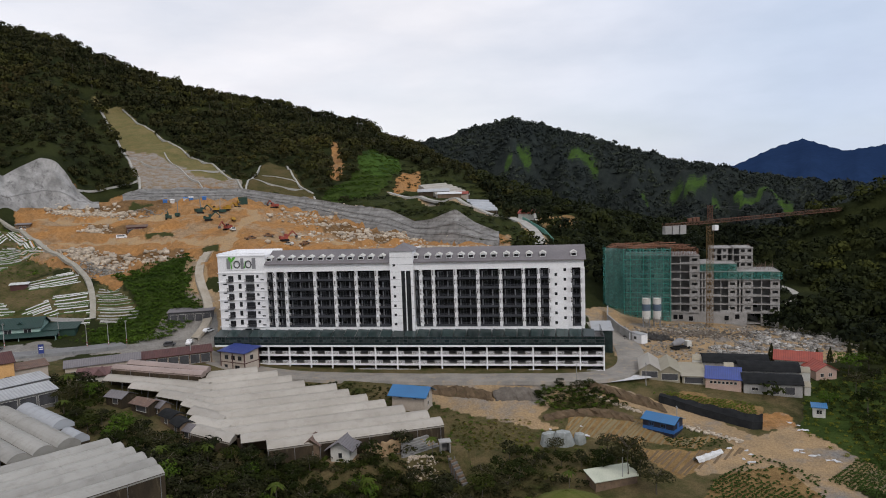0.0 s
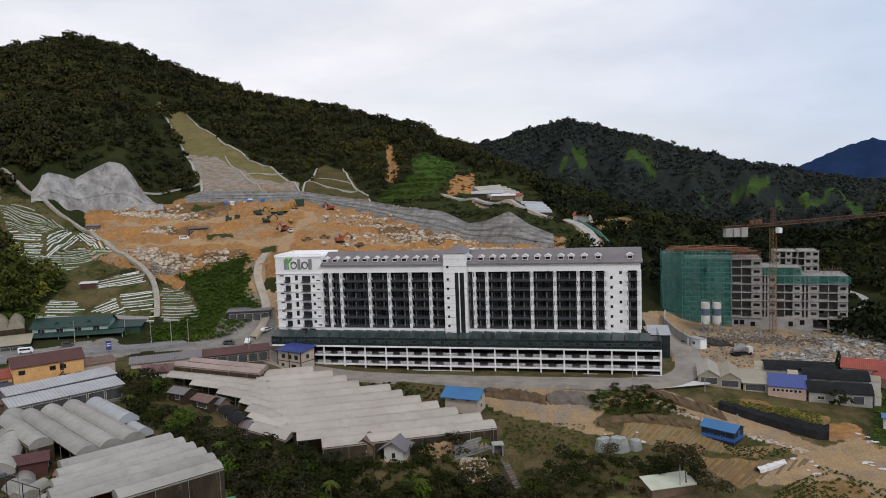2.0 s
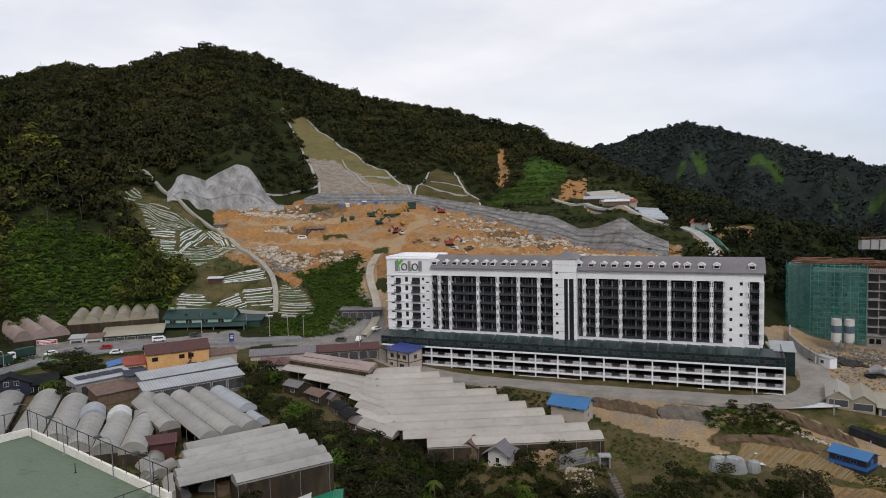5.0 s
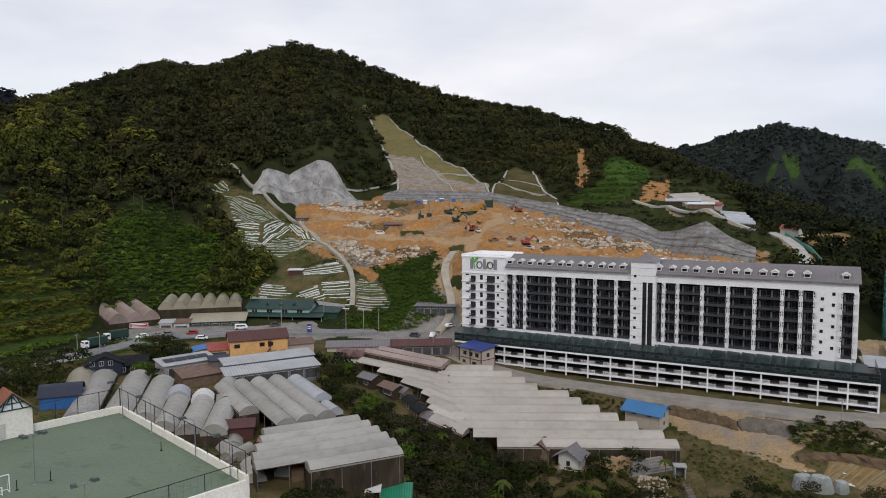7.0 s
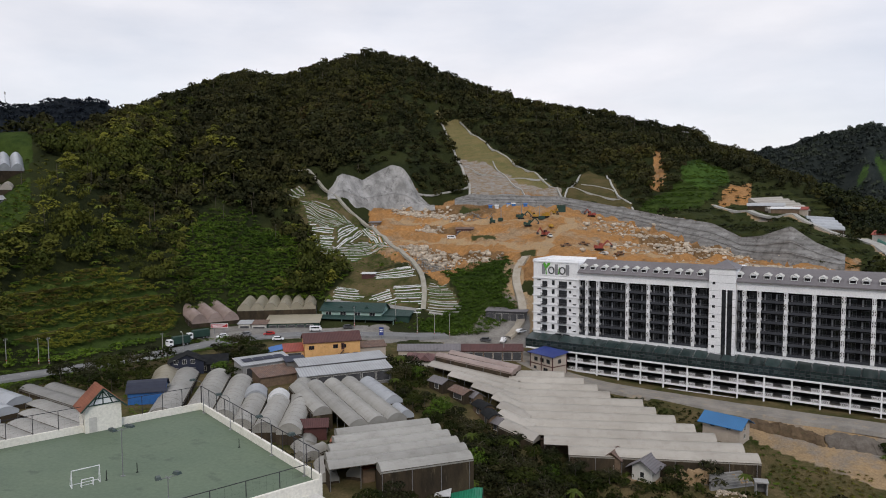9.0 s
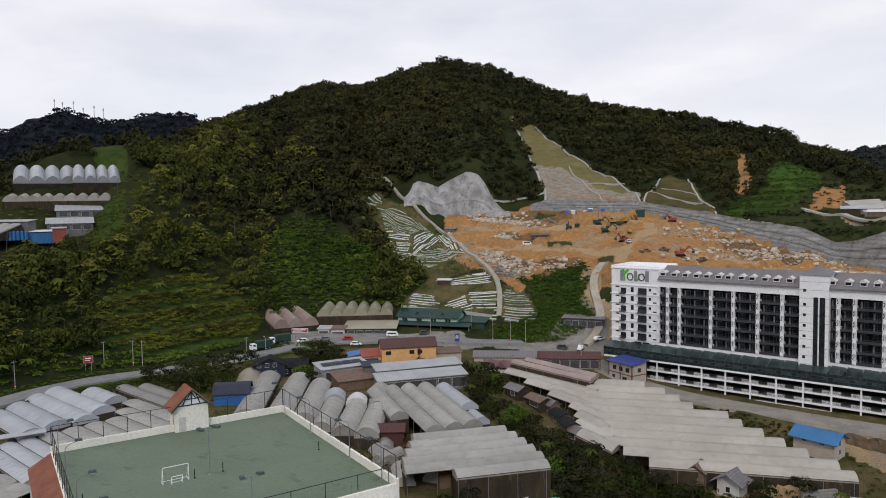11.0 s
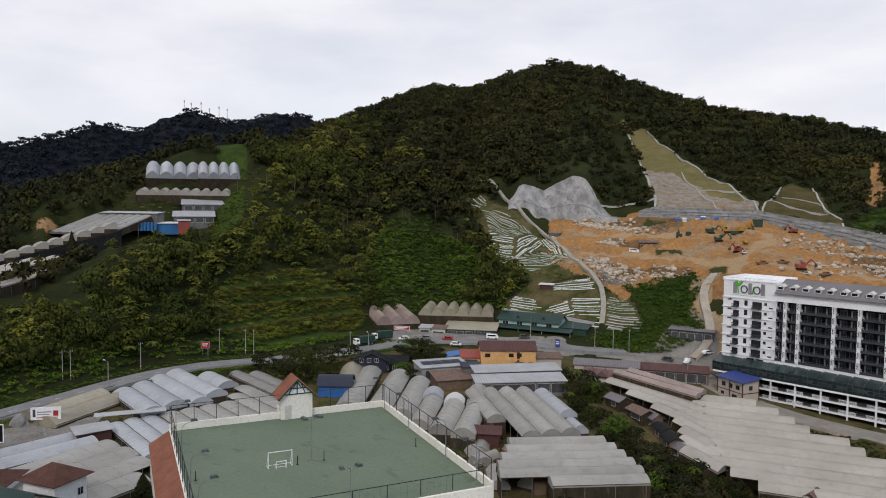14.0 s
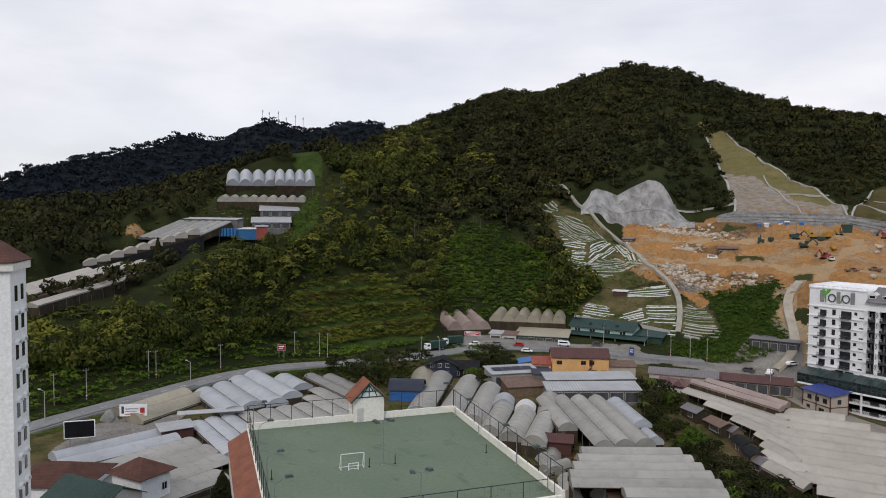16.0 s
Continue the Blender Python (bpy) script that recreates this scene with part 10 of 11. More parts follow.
# the black net bank below the vegetable rows
g = Geo()
line = [(59.5, 194.8), (63, 192), (68, 187.8), (73, 183.6), (79, 178.6), (81.5, 178.2)]
for k in range(41):
    t = k / 40 * (len(line) - 1)
    i = min(int(t), len(line) - 2)
    x, y = (line[i][0] + (line[i + 1][0] - line[i][0]) * (t - i)), (line[i][1] + (line[i + 1][1] - line[i][1]) * (t - i))
    z = ground(x, y)
    g.v += [(x, y, z - 0.6), (x + 0.4 + 0.15 * math.sin(k * 1.9), y + 0.8, z + 1.9), (x + 1.3, y + 2.6, z + 3.3 * min(1, 0.55 + k / 60) + 0.2 * math.sin(k)), (x + 2.0, y + 4.2, z + 1.5), (x + 2.0, y + 4.2, z - 1)]
g.f = [(5 * k + j, 5 * k + j + 5, 5 * k + j + 6, 5 * k + j + 1) for k in range(40) for j in range(4)]
solo("net_bank", g, BLACK_NET, "steep bank covered with black shade net", "shade net")
# debris of white sheet along the dirt road
SHEET_WHITE = plain("torn_white_sheet", (0.62, 0.62, 0.62), (0.5, 0.5, 0.5), 1.0, 5.0, 0.5)
for k in range(30):
    x, y = (rng.uniform(68, 74), rng.uniform(162, 172)) if k < 7 else (lambda q: (84 + 7 * q, 168 - 9 * q + rng.normal()))(rng.random()) if k < 18 else (rng.uniform(90, 94), rng.uniform(176, 181)) if k < 24 else (rng.uniform(22, 40), rng.uniform(172, 190))
    g = Geo()
    n = 7
    r = rng.uniform(0.25, 0.8)
    g.v = [(r * rng.uniform(0.6, 1.3) * 1.5 * math.cos(6.283 * j / n), r * rng.uniform(0.5, 1.0) * math.sin(6.283 * j / n), rng.uniform(-0.02, 0.12)) for j in range(n)] + [(0, 0, rng.uniform(0.15, 0.4))]
    g.f = [(j, (j + 1) % n, n) for j in range(n)]
    solo("sheet_scrap", g, SHEET_WHITE, "crumpled white plastic sheet on the ground", "plastic scrap", "sheet scraps", at=on_ground(x, y, rng.uniform(0, 180), 0.05))
# draped row cover, pale shed, plastic-draped stack, concrete box and stairs
g = Geo()
for k in range(13):
    x = -4.5 + 0.75 * k
    for j, (yy, zz) in enumerate(((-1.0, -0.1), (-0.8, 0.6), (0, 1.1 + 0.12 * math.sin(k * 1.7)), (0.8, 0.6), (1.0, -0.1))):
        g.v.append((x, yy + 0.12 * math.sin(k * 2.3 + j), zz))
g.f = [(5 * k + j, 5 * k + j + 5, 5 * k + j + 6, 5 * k + j + 1) for k in range(12) for j in range(4)]
solo("row_cover", g, WHITE_SHEET, "white sheet draped over a low row", "row cover", at=on_ground(63, 166.5, 30))
for x, y, w, d, h, a in ((25.5, 176.5, 4.2, 3, 3.2, 20), (29.2, 175.6, 5.0, 3.4, 3.6, -8), (33.5, 176, 3.0, 3, 2.6, 30)):
    g = Geo()
    for j, (q, z) in enumerate(((1.15, -0.3), (1.0, 0.5 * h), (0.85, 0.9 * h), (0.3, h))):
        for k in range(10):
            t = 6.283 * k / 10
            g.v.append((w / 2 * q * math.cos(t) * rng.uniform(0.88, 1.1), d / 2 * q * math.sin(t) * rng.uniform(0.88, 1.1), z * rng.uniform(0.95, 1.05)))
    g.f = [(j * 10 + k, j * 10 + (k + 1) % 10, j * 10 + 10 + (k + 1) % 10, j * 10 + 10 + k) for j in range(3) for k in range(10)] + [tuple(range(30, 40))]
    solo("covered_bale", g, plain("grey_plastic_cover", (0.32, 0.34, 0.33), (0.24, 0.26, 0.25), 0.6, 4.0, 0.45, stain=(0.45, 0.46, 0.45)), "farm bale draped in grey plastic sheet", "covered bale", at=on_ground(x, y, a))
b = thing("valve_house", pose(-1.2, 165.2, -5.2, 0, 0, 10), "small open concrete valve house by the stream", "concrete box")
for x in (-1.2, 1.0):
    part("side_wall", Geo().box(x, x + 0.25, -1, 1, -2, 2.8), CONCRETE, b)
part("roof_slab", Geo().box(-1.4, 1.45, -1.2, 1.2, 2.8, 3.1), CONCRETE, b)
part("back_wall", Geo().box(-0.95, 1.0, 0.75, 1, -2, 2.8), CONCRETE_DARK, b)
b = thing("field_stairs", pose(-0.1, 163.9, -4.9, 0, 0, 41), "earth and concrete steps down to the stream", "stairs")
for k in range(12):
    part("tread", Geo().box(-0.9, 0.9, -k * 0.45 - 0.45, -k * 0.45, -k * 0.5 - 3.2, -k * 0.5 - 0.3), CONCRETE_DARK if k % 2 else WOOD, b)
g = Geo()
for k in range(7):
    g.box(-9 + 0.3 * k, 3 - 0.35 * k, 0.45 * k, 0.45 * k + 0.7, -1.5, -0.6 + 0.5 * k)
solo("gabion_wall", g, plain("grey_gabion", (0.26, 0.25, 0.235), (0.19, 0.185, 0.175), 0.8, 4.0, 0.95, bump=0.8), "stepped grey stone wall below the greenhouse", "stone wall", at=pose(-4.1, 167.1, -4.8, 0, 0, 39))
p = np.array([[x, 159.5 + 3.5 * rng.random()] for x in rng.uniform(-10, -3, 200)])
rocks("stream_rubble", p, rng.uniform(0.25, 0.6, len(p)), ROCK, "pale rubble in the stream bed")
t = np.linspace(0, 1, 240)
p = np.stack([np.interp(t, [0, 0.4, 1], [40, 56, 74]), np.interp(t, [0, 0.4, 1], [199, 187, 173])], -1) + rng.normal(size=(240, 2)) * 0.5
rocks("road_edge_stones", p, rng.uniform(0.35, 0.7, len(p)), ROCK, "rough stone edge below the dirt road")
solo("white_cover", Geo().slab([(0, 0, 0), (20, 0, 0.2), (20, 3.4, 0.4), (0, 3.0, 0.3)], 0.1), SHEET_WHITE, "long white plastic sheet laid by the lane", "plastic sheet", at=on_ground(42, 203.5, 12, 0.5))
g = Geo()
for j in range(7):
    for k in range(24):
        t, q = 6.283 * k / 24, j / 6
        r = (1 - q ** 1.6) * (1 + 0.06 * math.sin(3 * t + j))
        g.v.append((9.0 * r * math.cos(t), 5.5 * r * math.sin(t), -1.2 + 4.2 * q ** 0.7 + 0.1 * math.sin(5 * t + 2 * j)))
g.f = [(24 * j + k, 24 * j + (k + 1) % 24, 24 * j + 24 + (k + 1) % 24, 24 * j + 24 + k) for j in range(6) for k in range(24)]
solo("earth_mound", g, plain("grassy_mound_earth", (0.065, 0.085, 0.016), (0.11, 0.11, 0.032), 0.35, 3.0, 0.95, bump=0.9), "earth mound overgrown with bright grass", "earth mound", at=on_ground(25.5, 149.5, 6))
# net shacks on the gully edge
for x, y, w, d, h, a, mat in ((-78.5, 182.0, 4.0, 3.2, 2.2, -35, SHEET_GREY), (-74.0, 176.5, 5.5, 3.6, 1.8, -40, BLACK_NET), (-69.5, 172.0, 5.5, 3.6, 2.0, -48, BLACK_NET), (-65.5, 168.5, 3.0, 2.6, 2.2, -30, SHEET_GREY)):
    house("net_shack", on_ground(x, y, a), w, d, h, "barrel" if mat is BLACK_NET else "gable", 1.1, WOOD, mat, "patched shack under dark netting beside the greenhouse", "shack", group="gully shacks", openings=[("front", w / 2, 0.2, 1.4, 1.8, "opening")])
house("yard_canopy", on_ground(-103.5, 260.5, 9), 16, 6.5, 4.0, "mono", 0.6, DARK_GREY, SHEET_GREY, "open grey-roofed shed beside the quarry track", "shed", openings=[("front", 2.0 + 3.0 * k, 0.1, 2.4, 3.0, "opening") for k in range(5)])
for k in range(5):
    house("roof_scrap", pose(*along(-138, 122, 27, 47 + 2.2 * k, -17 - 4.2 * k), 5.2, 0, 0, 20 + 9 * k), 2.6, 2.4, 0.6, "mono", 0.5, WOOD, TERRACOTTA, "scrap of terracotta roofing beside the court", "roof scrap", over=0.1, group="roof scraps")
# earth berms before the hotel
def berm(line, tall, wide, mat, label):
    g = Geo()
    r = np.random.default_rng(len(label))
    n = len(line) * 6
    for k in range(n):
        t = k / (n - 1) * (len(line) - 1)
        i = min(int(t), len(line) - 2)
        x, y = line[i][0] + (line[i + 1][0] - line[i][0]) * (t - i), line[i][1] + (line[i + 1][1] - line[i][1]) * (t - i)
        h = tall * (0.35 + 0.65 * math.sin(math.pi * k / (n - 1)) ** 0.5)
        for q, z in ((-1, -0.6), (-0.75, 0.35), (-0.35, 0.85), (0.1, 1.0), (0.5, 0.7), (1, -0.6)):
            a, b = x + r.normal() * 0.25, y + q * wide + r.normal() * 0.25
            g.v.append((a, b, ground(a, b) + (h * z * r.uniform(0.75, 1.2) if z > 0 else z)))
    g.f = [(6 * k + j, 6 * k + j + 6, 6 * k + j + 7, 6 * k + j + 1)[::-1] for k in range(n - 1) for j in range(5)]
    solo("earth_berm", g, mat, label, "earth berm")


EARTH_BROWN = plain("brown_earth", (0.15, 0.105, 0.065), (0.085, 0.06, 0.038), 0.5, 3.0, 0.95, stain=(0.06, 0.06, 0.025), stain_at=0.57, bump=0.9)
EARTH_GREY = plain("grey_earth", (0.16, 0.14, 0.12), (0.105, 0.09, 0.075), 0.5, 3.0, 0.95, bump=0.9)
berm([(-21, 164.4), (-15, 166.2), (-9, 168), (-4, 169.6)], 3.0, 1.5, plain("tan_cut_earth", (0.34, 0.24, 0.14), (0.25, 0.17, 0.095), 0.5, 3.0, 0.95, bump=0.9), "tan cut bank below the large greenhouse")
berm([(-5, 205), (2, 203), (9, 201), (13, 199)], 1.9, 2.4, EARTH_BROWN, "brown earth berm with weeds before the hotel")
berm([(13, 200), (19, 200), (26, 199)], 2.1, 3.2, EARTH_GREY, "grey heap of spoil on the dirt lot")
berm([(41, 204), (47, 200), (55, 195), (60, 191)], 1.8, 2.6, EARTH_BROWN, "brown earth bank above the dirt road")
berm([(26, 188), (34, 189), (44, 188), (50, 186)], 1.6, 1.6, EARTH_BROWN, "dark earth edge above the tan field")

# ---------------------------------------------------------------- trees and shrubs of the valley floor
def tree_meshes(rng, leaves, lobes, leaf, mat, spread=0.5, bare_to=0.45, limbs=6, tone=0.4):
    """A trunk with limbs and a crown, one unit tall and about one unit wide."""
    t = Geo()
    pts = [(0, 0, -0.15), (0.01, 0.0, 0.2), (rng.normal() * 0.015, rng.normal() * 0.015, 0.45), (rng.normal() * 0.02, rng.normal() * 0.02, 0.72)]
    for (a, b), r in zip(zip(pts, pts[1:]), (0.028, 0.022, 0.015)):
        t.beam(a, b, r)
    arms = []
    for k in range(limbs):
        a, z = 6.283 * k / limbs + rng.uniform(-0.4, 0.4), rng.uniform(bare_to, 0.68)
        tip = (spread * 0.55 * math.cos(a), spread * 0.55 * math.sin(a), min(0.88, z + rng.uniform(0.1, 0.26)))
        arms.append(Geo().beam((0, 0, z), tip, 0.012).mesh("limb", BARK))
    s = crown_shape(rng, leaves, lobes, leaf=leaf)
    s[:, :, :2] *= spread * 2
    s[:, :, 2] = bare_to - 0.12 + s[:, :, 2] * (1.12 - bare_to)
    crown = bpy.data.meshes.new("crown")
    crown.from_pydata(s.reshape(-1, 3).tolist(), [], np.arange(len(s) * 4).reshape(-1, 4).tolist())
    crown.materials.append(mat)
    return t.mesh("trunk", BARK), arms, toned(crown, tone, lobes + 1)


def set_tree(kit, x, y, tall, wide, turn, label, name="tree", category="tree", group="valley trees"):
    t = thing(name, on_ground(x, y, turn) @ Matrix.Diagonal((wide, wide, tall, 1)), label, category, group)
    part("trunk", kit[0], None, t)
    for a in kit[1]:
        part("limb", a, None, t)
    part("crown", kit[2], None, t)
    return t


def footprints():
    """Outlines in plan of everything built so far that a plant must keep clear of."""
    bpy.context.view_layer.update()
    out = []
    for ob in bpy.data.objects:
        if ob.type == "MESH" and ob.name.split(".")[0] in ("roof_bay", "deck", "roof", "net_bank", "covered_bale", "row_cover", "basement", "podium", "body", "core", "floor_slab"):
            c = [ob.matrix_world @ Vector(p) for p in ob.bound_box]
            o = [(c[k].x, c[k].y) for k in (0, 4, 7, 3)]
            if max(abs(p[0]) for p in o) < 420 and max(p[1] for p in o) < 330:
                out.append(o)
    return out


def roomy(p, outlines, margin=0.0):
    ok = np.ones(len(p), bool)
    for o in outlines:
        cx, cy = sum(q[0] for q in o) / 4, sum(q[1] for q in o) / 4
        big = [(cx + (x - cx) * (1 + margin / max(1, abs(x - cx))), cy + (y - cy) * (1 + margin / max(1, abs(y - cy)))) for x, y in o] if margin else o
        ok &= ~inside(p[:, 0], p[:, 1], big)
    return p[ok]


def fill(rng, poly, gap):
    o = np.array(poly, float)
    n = int((np.ptp(o[:, 0]) + 2) * (np.ptp(o[:, 1]) + 2) / gap ** 2 * 2.2)
    c = np.stack([rng.uniform(o[:, 0].min(), o[:, 0].max(), n), rng.uniform(o[:, 1].min(), o[:, 1].max(), n)], -1)
    c = c[inside(c[:, 0], c[:, 1], poly)]
    keep = []
    for p in c:
        if all((p[0] - q[0]) ** 2 + (p[1] - q[1]) ** 2 > gap * gap for q in keep):
            keep.append(p)
    return np.array(keep).reshape(-1, 2)


RAVINE = [(-113, 198), (-102, 200), (-87, 177), (-70, 170), (-55, 158), (-54, 132), (-66, 145), (-84, 163), (-95, 168)]
FRONT = [(-67, 157), (-54, 163), (-42, 167), (-22, 168), (-10, 168), (-2, 165), (4, 158), (14, 164), (25, 160), (34, 156), (25, 142), (-59, 130)]
BELOW = [(-59, 130), (25, 142), (40, 138), (40, 110), (-55, 105)]
SHRUB_R = [(27, 203), (44, 202), (50, 193), (35, 189), (25, 194)]
SHRUB_M = [(16, 176), (24, 172), (34, 171), (46, 168), (44, 157), (27, 162), (14, 166)]
TREES_C = [(-172, 184), (-166, 190), (-150, 180), (-138, 160), (-146, 157), (-160, 170)]
TREES_L = [(-190, 132), (-180, 155), (-178, 166), (-165, 158), (-159, 137), (-165, 129), (-183, 127)]
TREES_R = [(106, 200), (123, 214), (145, 225), (165, 200), (130, 165), (98, 150), (100, 172)]
HOTEL_BANK = [(-62, 212), (-40, 213), (-22, 207), (-12, 203), (-16, 197), (-40, 204), (-60, 205)]
VILLA_GARDEN = [(-122, 62), (-112, 66), (-104, 60), (-112, 54)]


CLEAR = [(25.5, 151, 9), (-8, 161, 3.5), (2, 161, 3.5), (-13, 164, 3.5), (-34, 161, 4.0), (-27, 158, 2.5), (-15, 160, 2.5), (-50, 163, 4), (-90, 180, 6), (-80, 176, 6), (-71, 170, 6), (-5, 165, 6), (-63, 165, 5)]


def valley_trees():
    rng = np.random.default_rng(77)
    taken = footprints()
    kits = [tree_meshes(rng, 430, 6 + k % 3, 0.1, (LEAF_FOREST, LEAF_NEAR, LEAF_FOREST, LEAF_NEAR, LEAF_GRASS)[k], 0.5, (0.36, 0.3, 0.42, 0.34, 0.3)[k], tone=(0.1, 0.25, 0.4, 0.55, 0.3)[k]) for k in range(5)]
    words = ("dark green broadleaf tree in the stream gully", "leafy green tree in the stream gully", "tall dark tree with a rounded crown", "spreading green tree beside the greenhouses", "pale green young tree")
    for poly, gap, lo, hi in ((RAVINE, 3.9, 4.5, 8.0), (FRONT, 4.0, 4.5, 7.5), (BELOW, 6.0, 6, 8.5), ([(-62, 150), (-44, 154), (-30, 155), (-24, 152), (-24, 144), (-60, 138)], 3.6, 3.8, 5.5), ([(-22, 156), (-8, 160), (0, 152), (-22, 143)], 3.8, 3.0, 5.0), (SHRUB_M, 4.2, 4.0, 6.5), ([(-24, 160), (-12, 161.5), (-3, 161), (-8, 156), (-22, 154)], 3.4, 2.6, 4.2), (TREES_C, 4.2, 5.0, 8.0), (TREES_L, 4.8, 5.5, 8.5), (TREES_R, 7.5, 5.0, 8.5), (SHRUB_R, 4.0, 2.5, 4.5), ([(-69, 108), (-51, 126), (-46, 121), (-64, 103)], 3.0, 4.0, 6.0)):
        p = roomy(fill(rng, poly, gap), taken, 1.5)
        for cx, cy, r in CLEAR:
            p = p[np.hypot(p[:, 0] - cx, p[:, 1] - cy) > r]
        for x, y in p:
            k = int(rng.choice(5, p=[0.28, 0.2, 0.28, 0.17, 0.07]))
            h = rng.uniform(lo, hi)
            set_tree(kits[k], x, y, h, h * rng.uniform(0.75, 1.15), rng.uniform(0, 360), words[k])
    # bushes and creepers below the trees
    small = [crown_shape(rng, 64, 4, leaf=0.21) for _ in range(5)]
    for poly, gap, lo, hi, mat, label in ((RAVINE, 1.9, 2.2, 4.2, LEAF_NEAR, "tangled green shrubs in the gully"), (FRONT, 2.0, 2.2, 4.2, LEAF_FOREST, "dark shrubs below the foreground trees"), (BELOW, 3.0, 2.5, 4.5, LEAF_FOREST, "dark shrubs on the lower slope"), (SHRUB_R, 1.7, 1.6, 3.0, LEAF_NEAR, "green shrubs beside the dirt lot"), (SHRUB_M, 1.9, 1.6, 3.2, LEAF_NEAR, "green shrubs round the farm stack"),
                                          (TREES_C, 2.2, 2.0, 3.8, LEAF_NEAR, "green shrubs below the road"), (TREES_L, 2.3, 1.8, 3.4, LEAF_NEAR, "green shrubs between road and greenhouses"), (TREES_R, 2.2, 1.4, 3.2, LEAF_NEAR, "green scrub on the eastern slope"), (EAST_SLOPE, 1.8, 0.8, 1.7, LEAF_LEDGE, "bright low scrub on the eastern slope"), (HOTEL_BANK, 1.5, 0.9, 2.0, LEAF_NEAR, "weeds and shrubs before the hotel"), (VILLA_GARDEN, 2.0, 1.0, 2.0, LEAF_NEAR, "garden shrubs behind the villa"), ([(-46, 150), (-45, 158), (-30, 160), (-24, 161), (-12, 161), (0, 157), (0, 146)], 1.3, 2.0, 3.6, LEAF_NEAR, "bushes below the small white house"), (SHRUB_R, 1.5, 1.0, 2.2, LEAF_GRASS, "bright weeds beside the dirt lot"), (GREEN_FIELD, 1.5, 0.6, 1.2, LEAF_LEDGE, "yellow-green grass tussocks on the fallow field"), (GREEN_FIELD, 1.3, 0.6, 1.2, LEAF_BRACKEN, "rough grass tussocks on the fallow field"),
                                          (TERRACE, 1.9, 0.7, 1.7, LEAF_GRASS, "grass tussocks and weeds on the terraced field"), (FIELD_WEST, 2.2, 0.5, 1.1, LEAF_GRASS, "weeds round the white beds"), ([(-24, 158), (-4, 164), (-2, 156), (-22, 149)], 1.8, 1.8, 3.6, LEAF_NEAR, "bushes on the slope below the earth bank"), ([(-45, 157.5), (-31, 161.5), (-29.5, 157.5), (-43.5, 152.5)], 1.7, 2.4, 4.2, LEAF_NEAR, "bushes along the front of the large greenhouse"), ([(-24, 163), (-14, 167), (-13, 163.5), (-22.5, 159.5)], 1.7, 1.0, 2.0, LEAF_GRASS, "weeds on the earth bank"), ([(-200, 62), (-205, 125), (-185, 160), (-150, 150), (-140, 118), (-160, 92), (-158, 70), (-176, 84), (-186, 75)], 2.0, 0.7, 1.6, LEAF_GRASS, "weeds between the western greenhouses"), ([(-140, 100), (-120, 150), (-95, 165), (-70, 140), (-80, 110), (-110, 90)], 2.0, 0.7, 1.7, LEAF_NEAR, "weeds in the gaps between tunnels"), (HILL_PLOT, 3.4, 1.4, 3.0, LEAF_SPUR, "scrub between the hilltop sheds"), (FARM_VERGE, 2.2, 1.4, 2.8, LEAF_GRASS, "bright tall grass beside the hilltop farm"), ([(-178, 254), (-134, 258), (-112, 246), (-122, 241), (-150, 252)], 1.7, 0.8, 1.8, LEAF_GRASS, "grassy bank above the road bend")):
        p = roomy(fill(rng, poly, gap), taken, 0.8)
        for cx, cy, r in CLEAR:
            p = p[np.hypot(p[:, 0] - cx, p[:, 1] - cy) > r * 0.6]
        p = p[near_line(p[:, 0], p[:, 1], MAIN_ROAD, 10) < 0.3]
        if poly is TERRACE:
            p = p[near_line(p[:, 0], p[:, 1], PATH, 5) < 0.3]
        if len(p):
            s = rng.uniform(lo, hi, len(p))
            plant("shrubs", small, p, s, s * rng.uniform(0.6, 1.0, len(p)), mat, label, "shrubs", rng, -0.15)
    # creepers hanging over the steep faces of the gully
    for poly in (RAVINE, FRONT):
        p = roomy(fill(rng, poly, 1.0), taken, 0.4)
        x, y = p[:, 0], p[:, 1]
        slope = np.hypot(ground(x + 0.4, y) - ground(x - 0.4, y), ground(x, y + 0.4) - ground(x, y - 0.4)) / 0.8
        p = p[slope > 0.55]
        if len(p):
            plant("gully_creepers", small, p, rng.uniform(1.6, 3.0, len(p)), rng.uniform(1.4, 2.8, len(p)), LEAF_NEAR, "tangled creepers over the steep gully faces", "creepers", rng, -0.35)
    # weeds scattered over the rough ground before the hotel, and along the verges
    p = fill(rng, [(-60, 170), (-20, 205), (40, 206), (60, 200), (60, 180), (40, 160), (-5, 168)], 1.5)
    p = roomy(p, taken, 0.5)
    d = np.sin(p[:, 0] * 0.35 + 1.5 * np.sin(p[:, 1] * 0.3)) + rng.uniform(-0.9, 0.9, len(p))
    p = p[(d > 0.6) & ~inside(p[:, 0], p[:, 1], DIRT_LOT) & ~inside(p[:, 0], p[:, 1], TAN_FIELD) & ~inside(p[:, 0], p[:, 1], BROWN_FIELD) & (near_line(p[:, 0], p[:, 1], DIRT_ROAD, 9) < 0.3)]
    plant("weeds", small, p, rng.uniform(0.6, 1.6, len(p)), rng.uniform(0.4, 1.0, len(p)), LEAF_GRASS, "weeds and grass tufts on rough ground", "weeds", rng, -0.1)
    b = np.concatenate([road_p + road_side * s + rng.normal(size=road_p.shape) * 0.5 for s in (1.35, 1.5, 1.7, 1.95, -1.3, -1.45, -1.6, -1.8)])
    b = roomy(b[(b[:, 1] > 20) & (b[:, 1] < 196)], taken, 0.3)
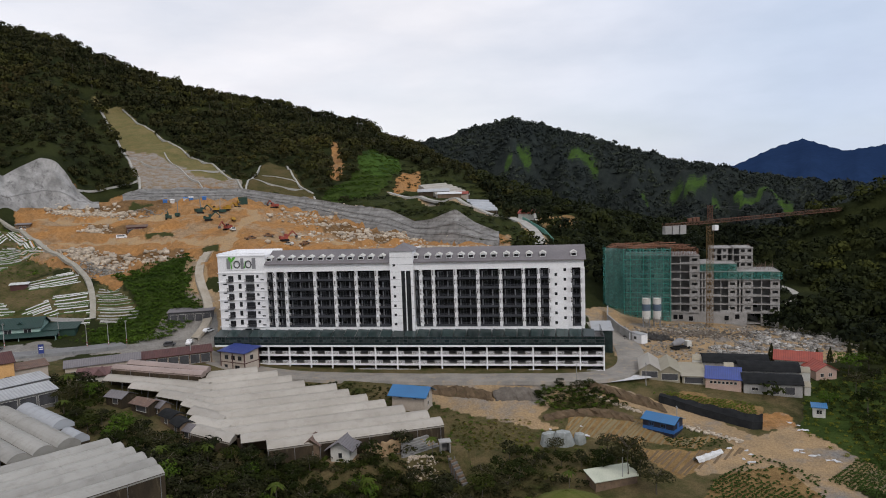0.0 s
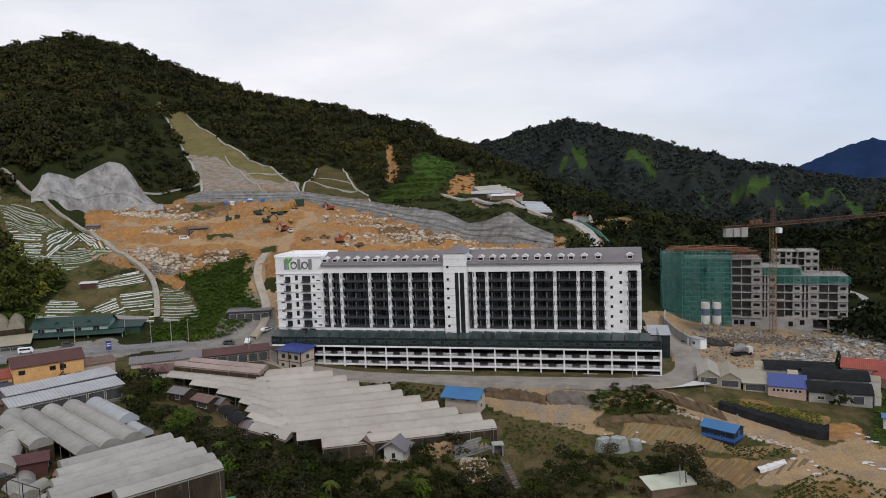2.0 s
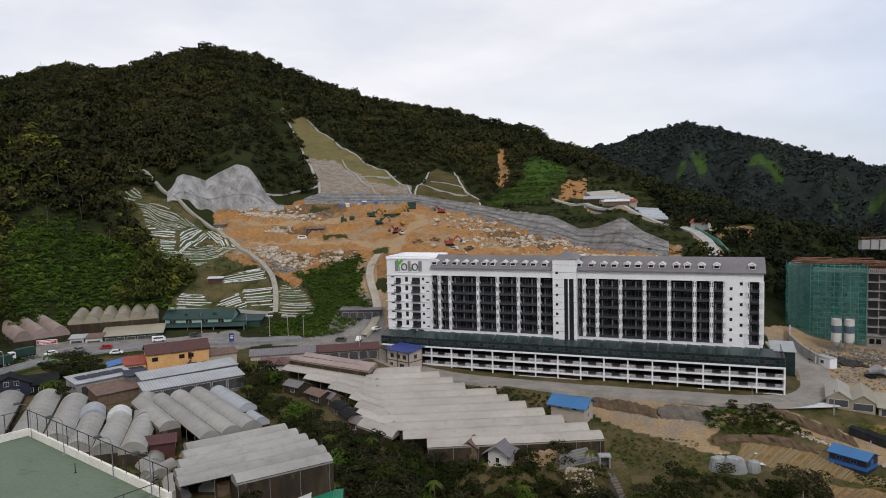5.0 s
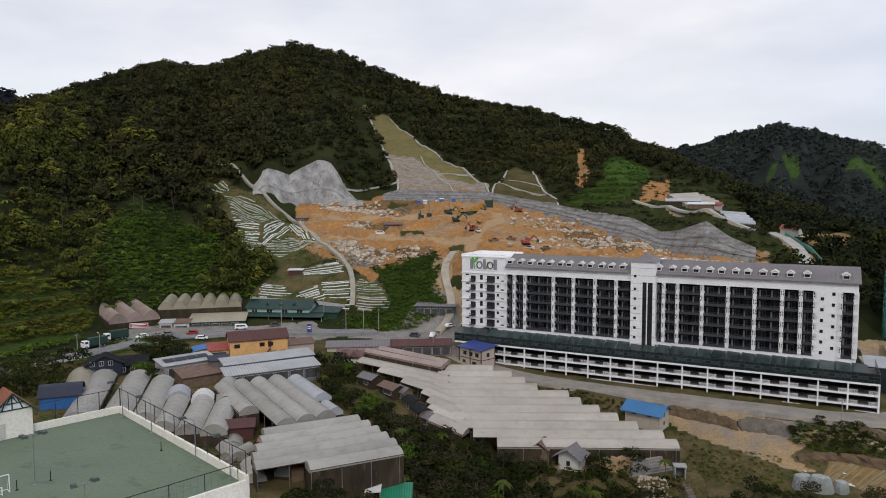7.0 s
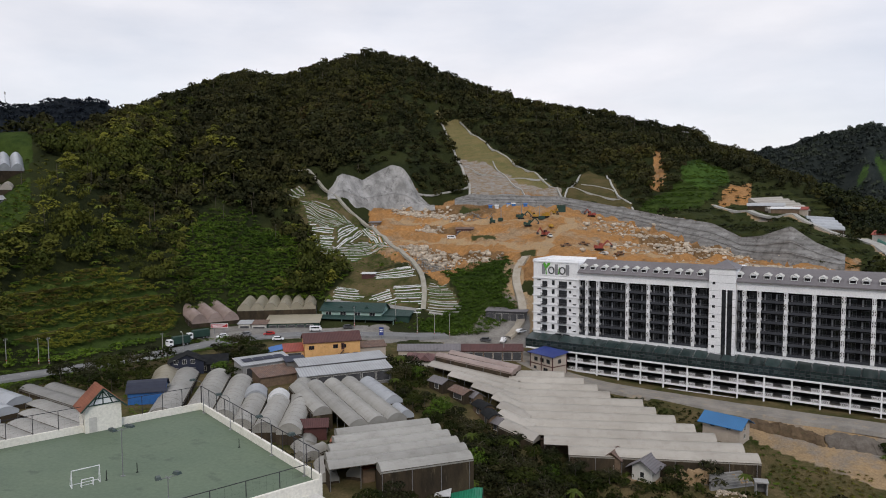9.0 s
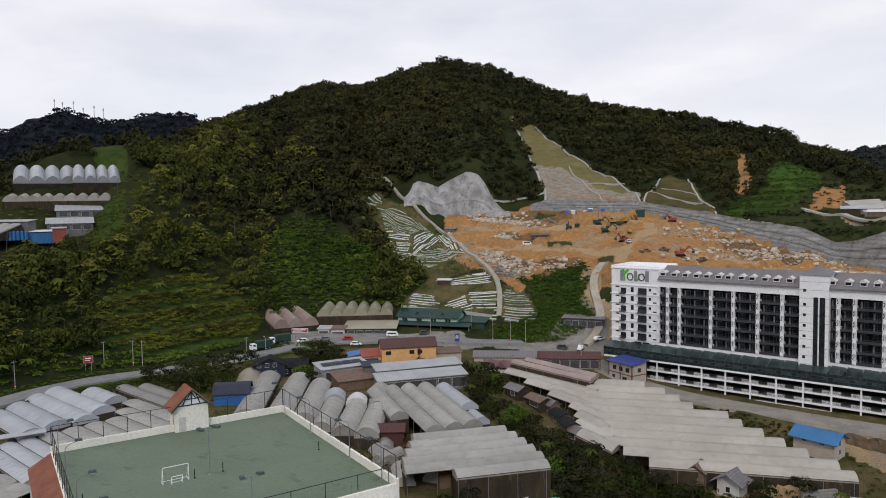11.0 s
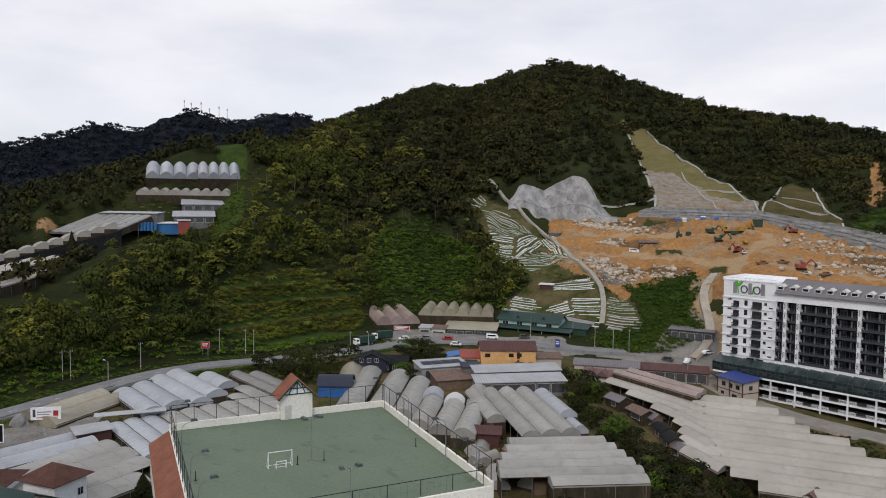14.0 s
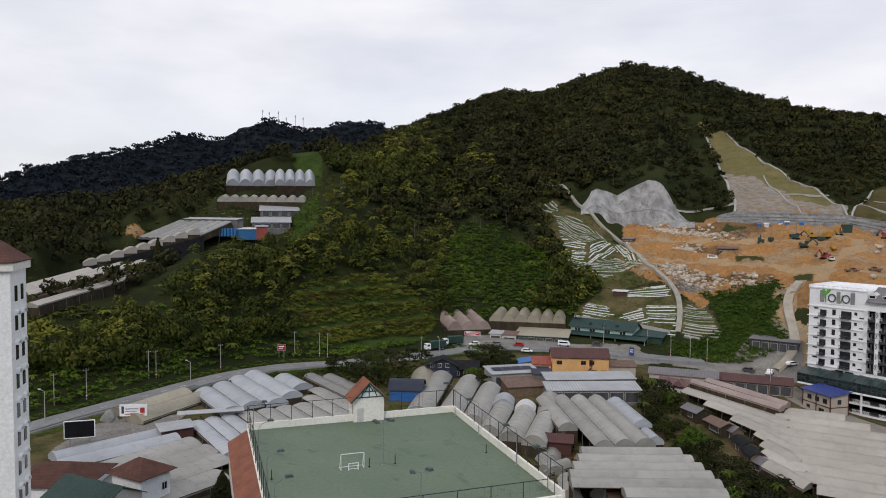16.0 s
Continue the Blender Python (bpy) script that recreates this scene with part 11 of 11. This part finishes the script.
    plant("verge_grass", small, b, rng.uniform(1.2, 2.2, len(b)), rng.uniform(0.25, 0.6, len(b)), LEAF_GRASS, "mown grass verge beside the road", "grass", rng, -0.08)
    # tree ferns and palms that stand out
    ferns = []
    for _ in range(3):
        s = fern_shape(rng, 13, 4)
        me = bpy.data.meshes.new("fronds")
        me.from_pydata(s.reshape(-1, 3).tolist(), [], np.arange(len(s) * 4).reshape(-1, 4).tolist())
        me.materials.append(LEAF_FERN)
        toned(me, 0.1)
        ferns.append((Geo().cyl(0, 0, -0.2, 0.85, 0.035, 0.02, 7).mesh("trunk", BARK), me))
    p = np.concatenate([roomy(fill(rng, RAVINE, 12), taken, 1), roomy(fill(rng, FRONT, 17), taken, 1)])
    for x, y in p:
        k = int(rng.integers(0, 3))
        h = rng.uniform(4.5, 7.5)
        t = thing("tree_fern", on_ground(x, y, rng.uniform(0, 360)) @ Matrix.Diagonal((h * 0.68, h * 0.68, h, 1)), "bright green tree fern with drooping fronds", "tree fern", "tree ferns")
        part("trunk", ferns[k][0], None, t)
        part("fronds", ferns[k][1], None, t)
    # the dark tree on a bare trunk, and clipped conifers
    dark = tree_meshes(rng, 900, 8, 0.075, LEAF_FOREST, 0.42, 0.5, 8)
    set_tree(dark, 40.5, 155.5, 12.5, 9.5, 30, "dark tree with a bare trunk above the fields", group="")
    set_tree(dark, 45.5, 150.5, 6.5, 9.0, 200, "low dark spreading tree beside the pale shed", group="")
    cone = Geo()
    for k in range(520):
        z = rng.uniform(0.02, 1.0)
        r, a, q = 0.5 * (1 - z) ** 0.8 * rng.uniform(0.75, 1.05), rng.uniform(0, 6.283), 0.07
        c = Vector((r * math.cos(a), r * math.sin(a), z))
        o, s = Vector((math.cos(a), math.sin(a), -0.4)) * q, Vector((-math.sin(a), math.cos(a), 0)) * q
        cone.add([c - s, c + o * 1.3, c + s, c + Vector((0, 0, q * 0.9))], [(0, 1, 2, 3)])
    cone = toned(cone.mesh("foliage", LEAF_FOREST), 0.25)
    stem = Geo().cyl(0, 0, -0.1, 0.6, 0.03, 0.02, 6).mesh("trunk", BARK)
    for x, y, h, w in ((107, 228, 5.5, 3.0), (121, 226, 4.5, 2.4), (125, 225.5, 4.8, 2.4), (131, 225, 6.5, 2.6), (134.5, 224.5, 6.8, 2.6), (138, 224.5, 6.6, 2.6), (141.5, 224, 4.6, 2.0), (147, 223, 4.8, 2.2), (-305.5, 127, 14, 6.5), (-120.5, 61.5, 4.6, 4.2), (-117, 62.5, 3.8, 3.6)):
        t = thing("conifer", on_ground(x, y, h * 40) @ Matrix.Diagonal((w, w, h, 1)), "slim dark green conifer", "conifer", "conifers")
        part("trunk", stem, None, t)
        part("foliage", cone, None, t)
    for x, y, w in ((-163, 55, 2.2), (-161, 58, 1.9), (92, 196, 7.0), (-184, 120, 3.4), (-191, 100, 2.6), (-188.5, 141, 3.2)):
        plant("round_bush", small, np.array([[x, y]]), np.array([w]), np.array([w * 0.85]), LEAF_NEAR, "rounded green bush", "bush", rng)


valley_trees()
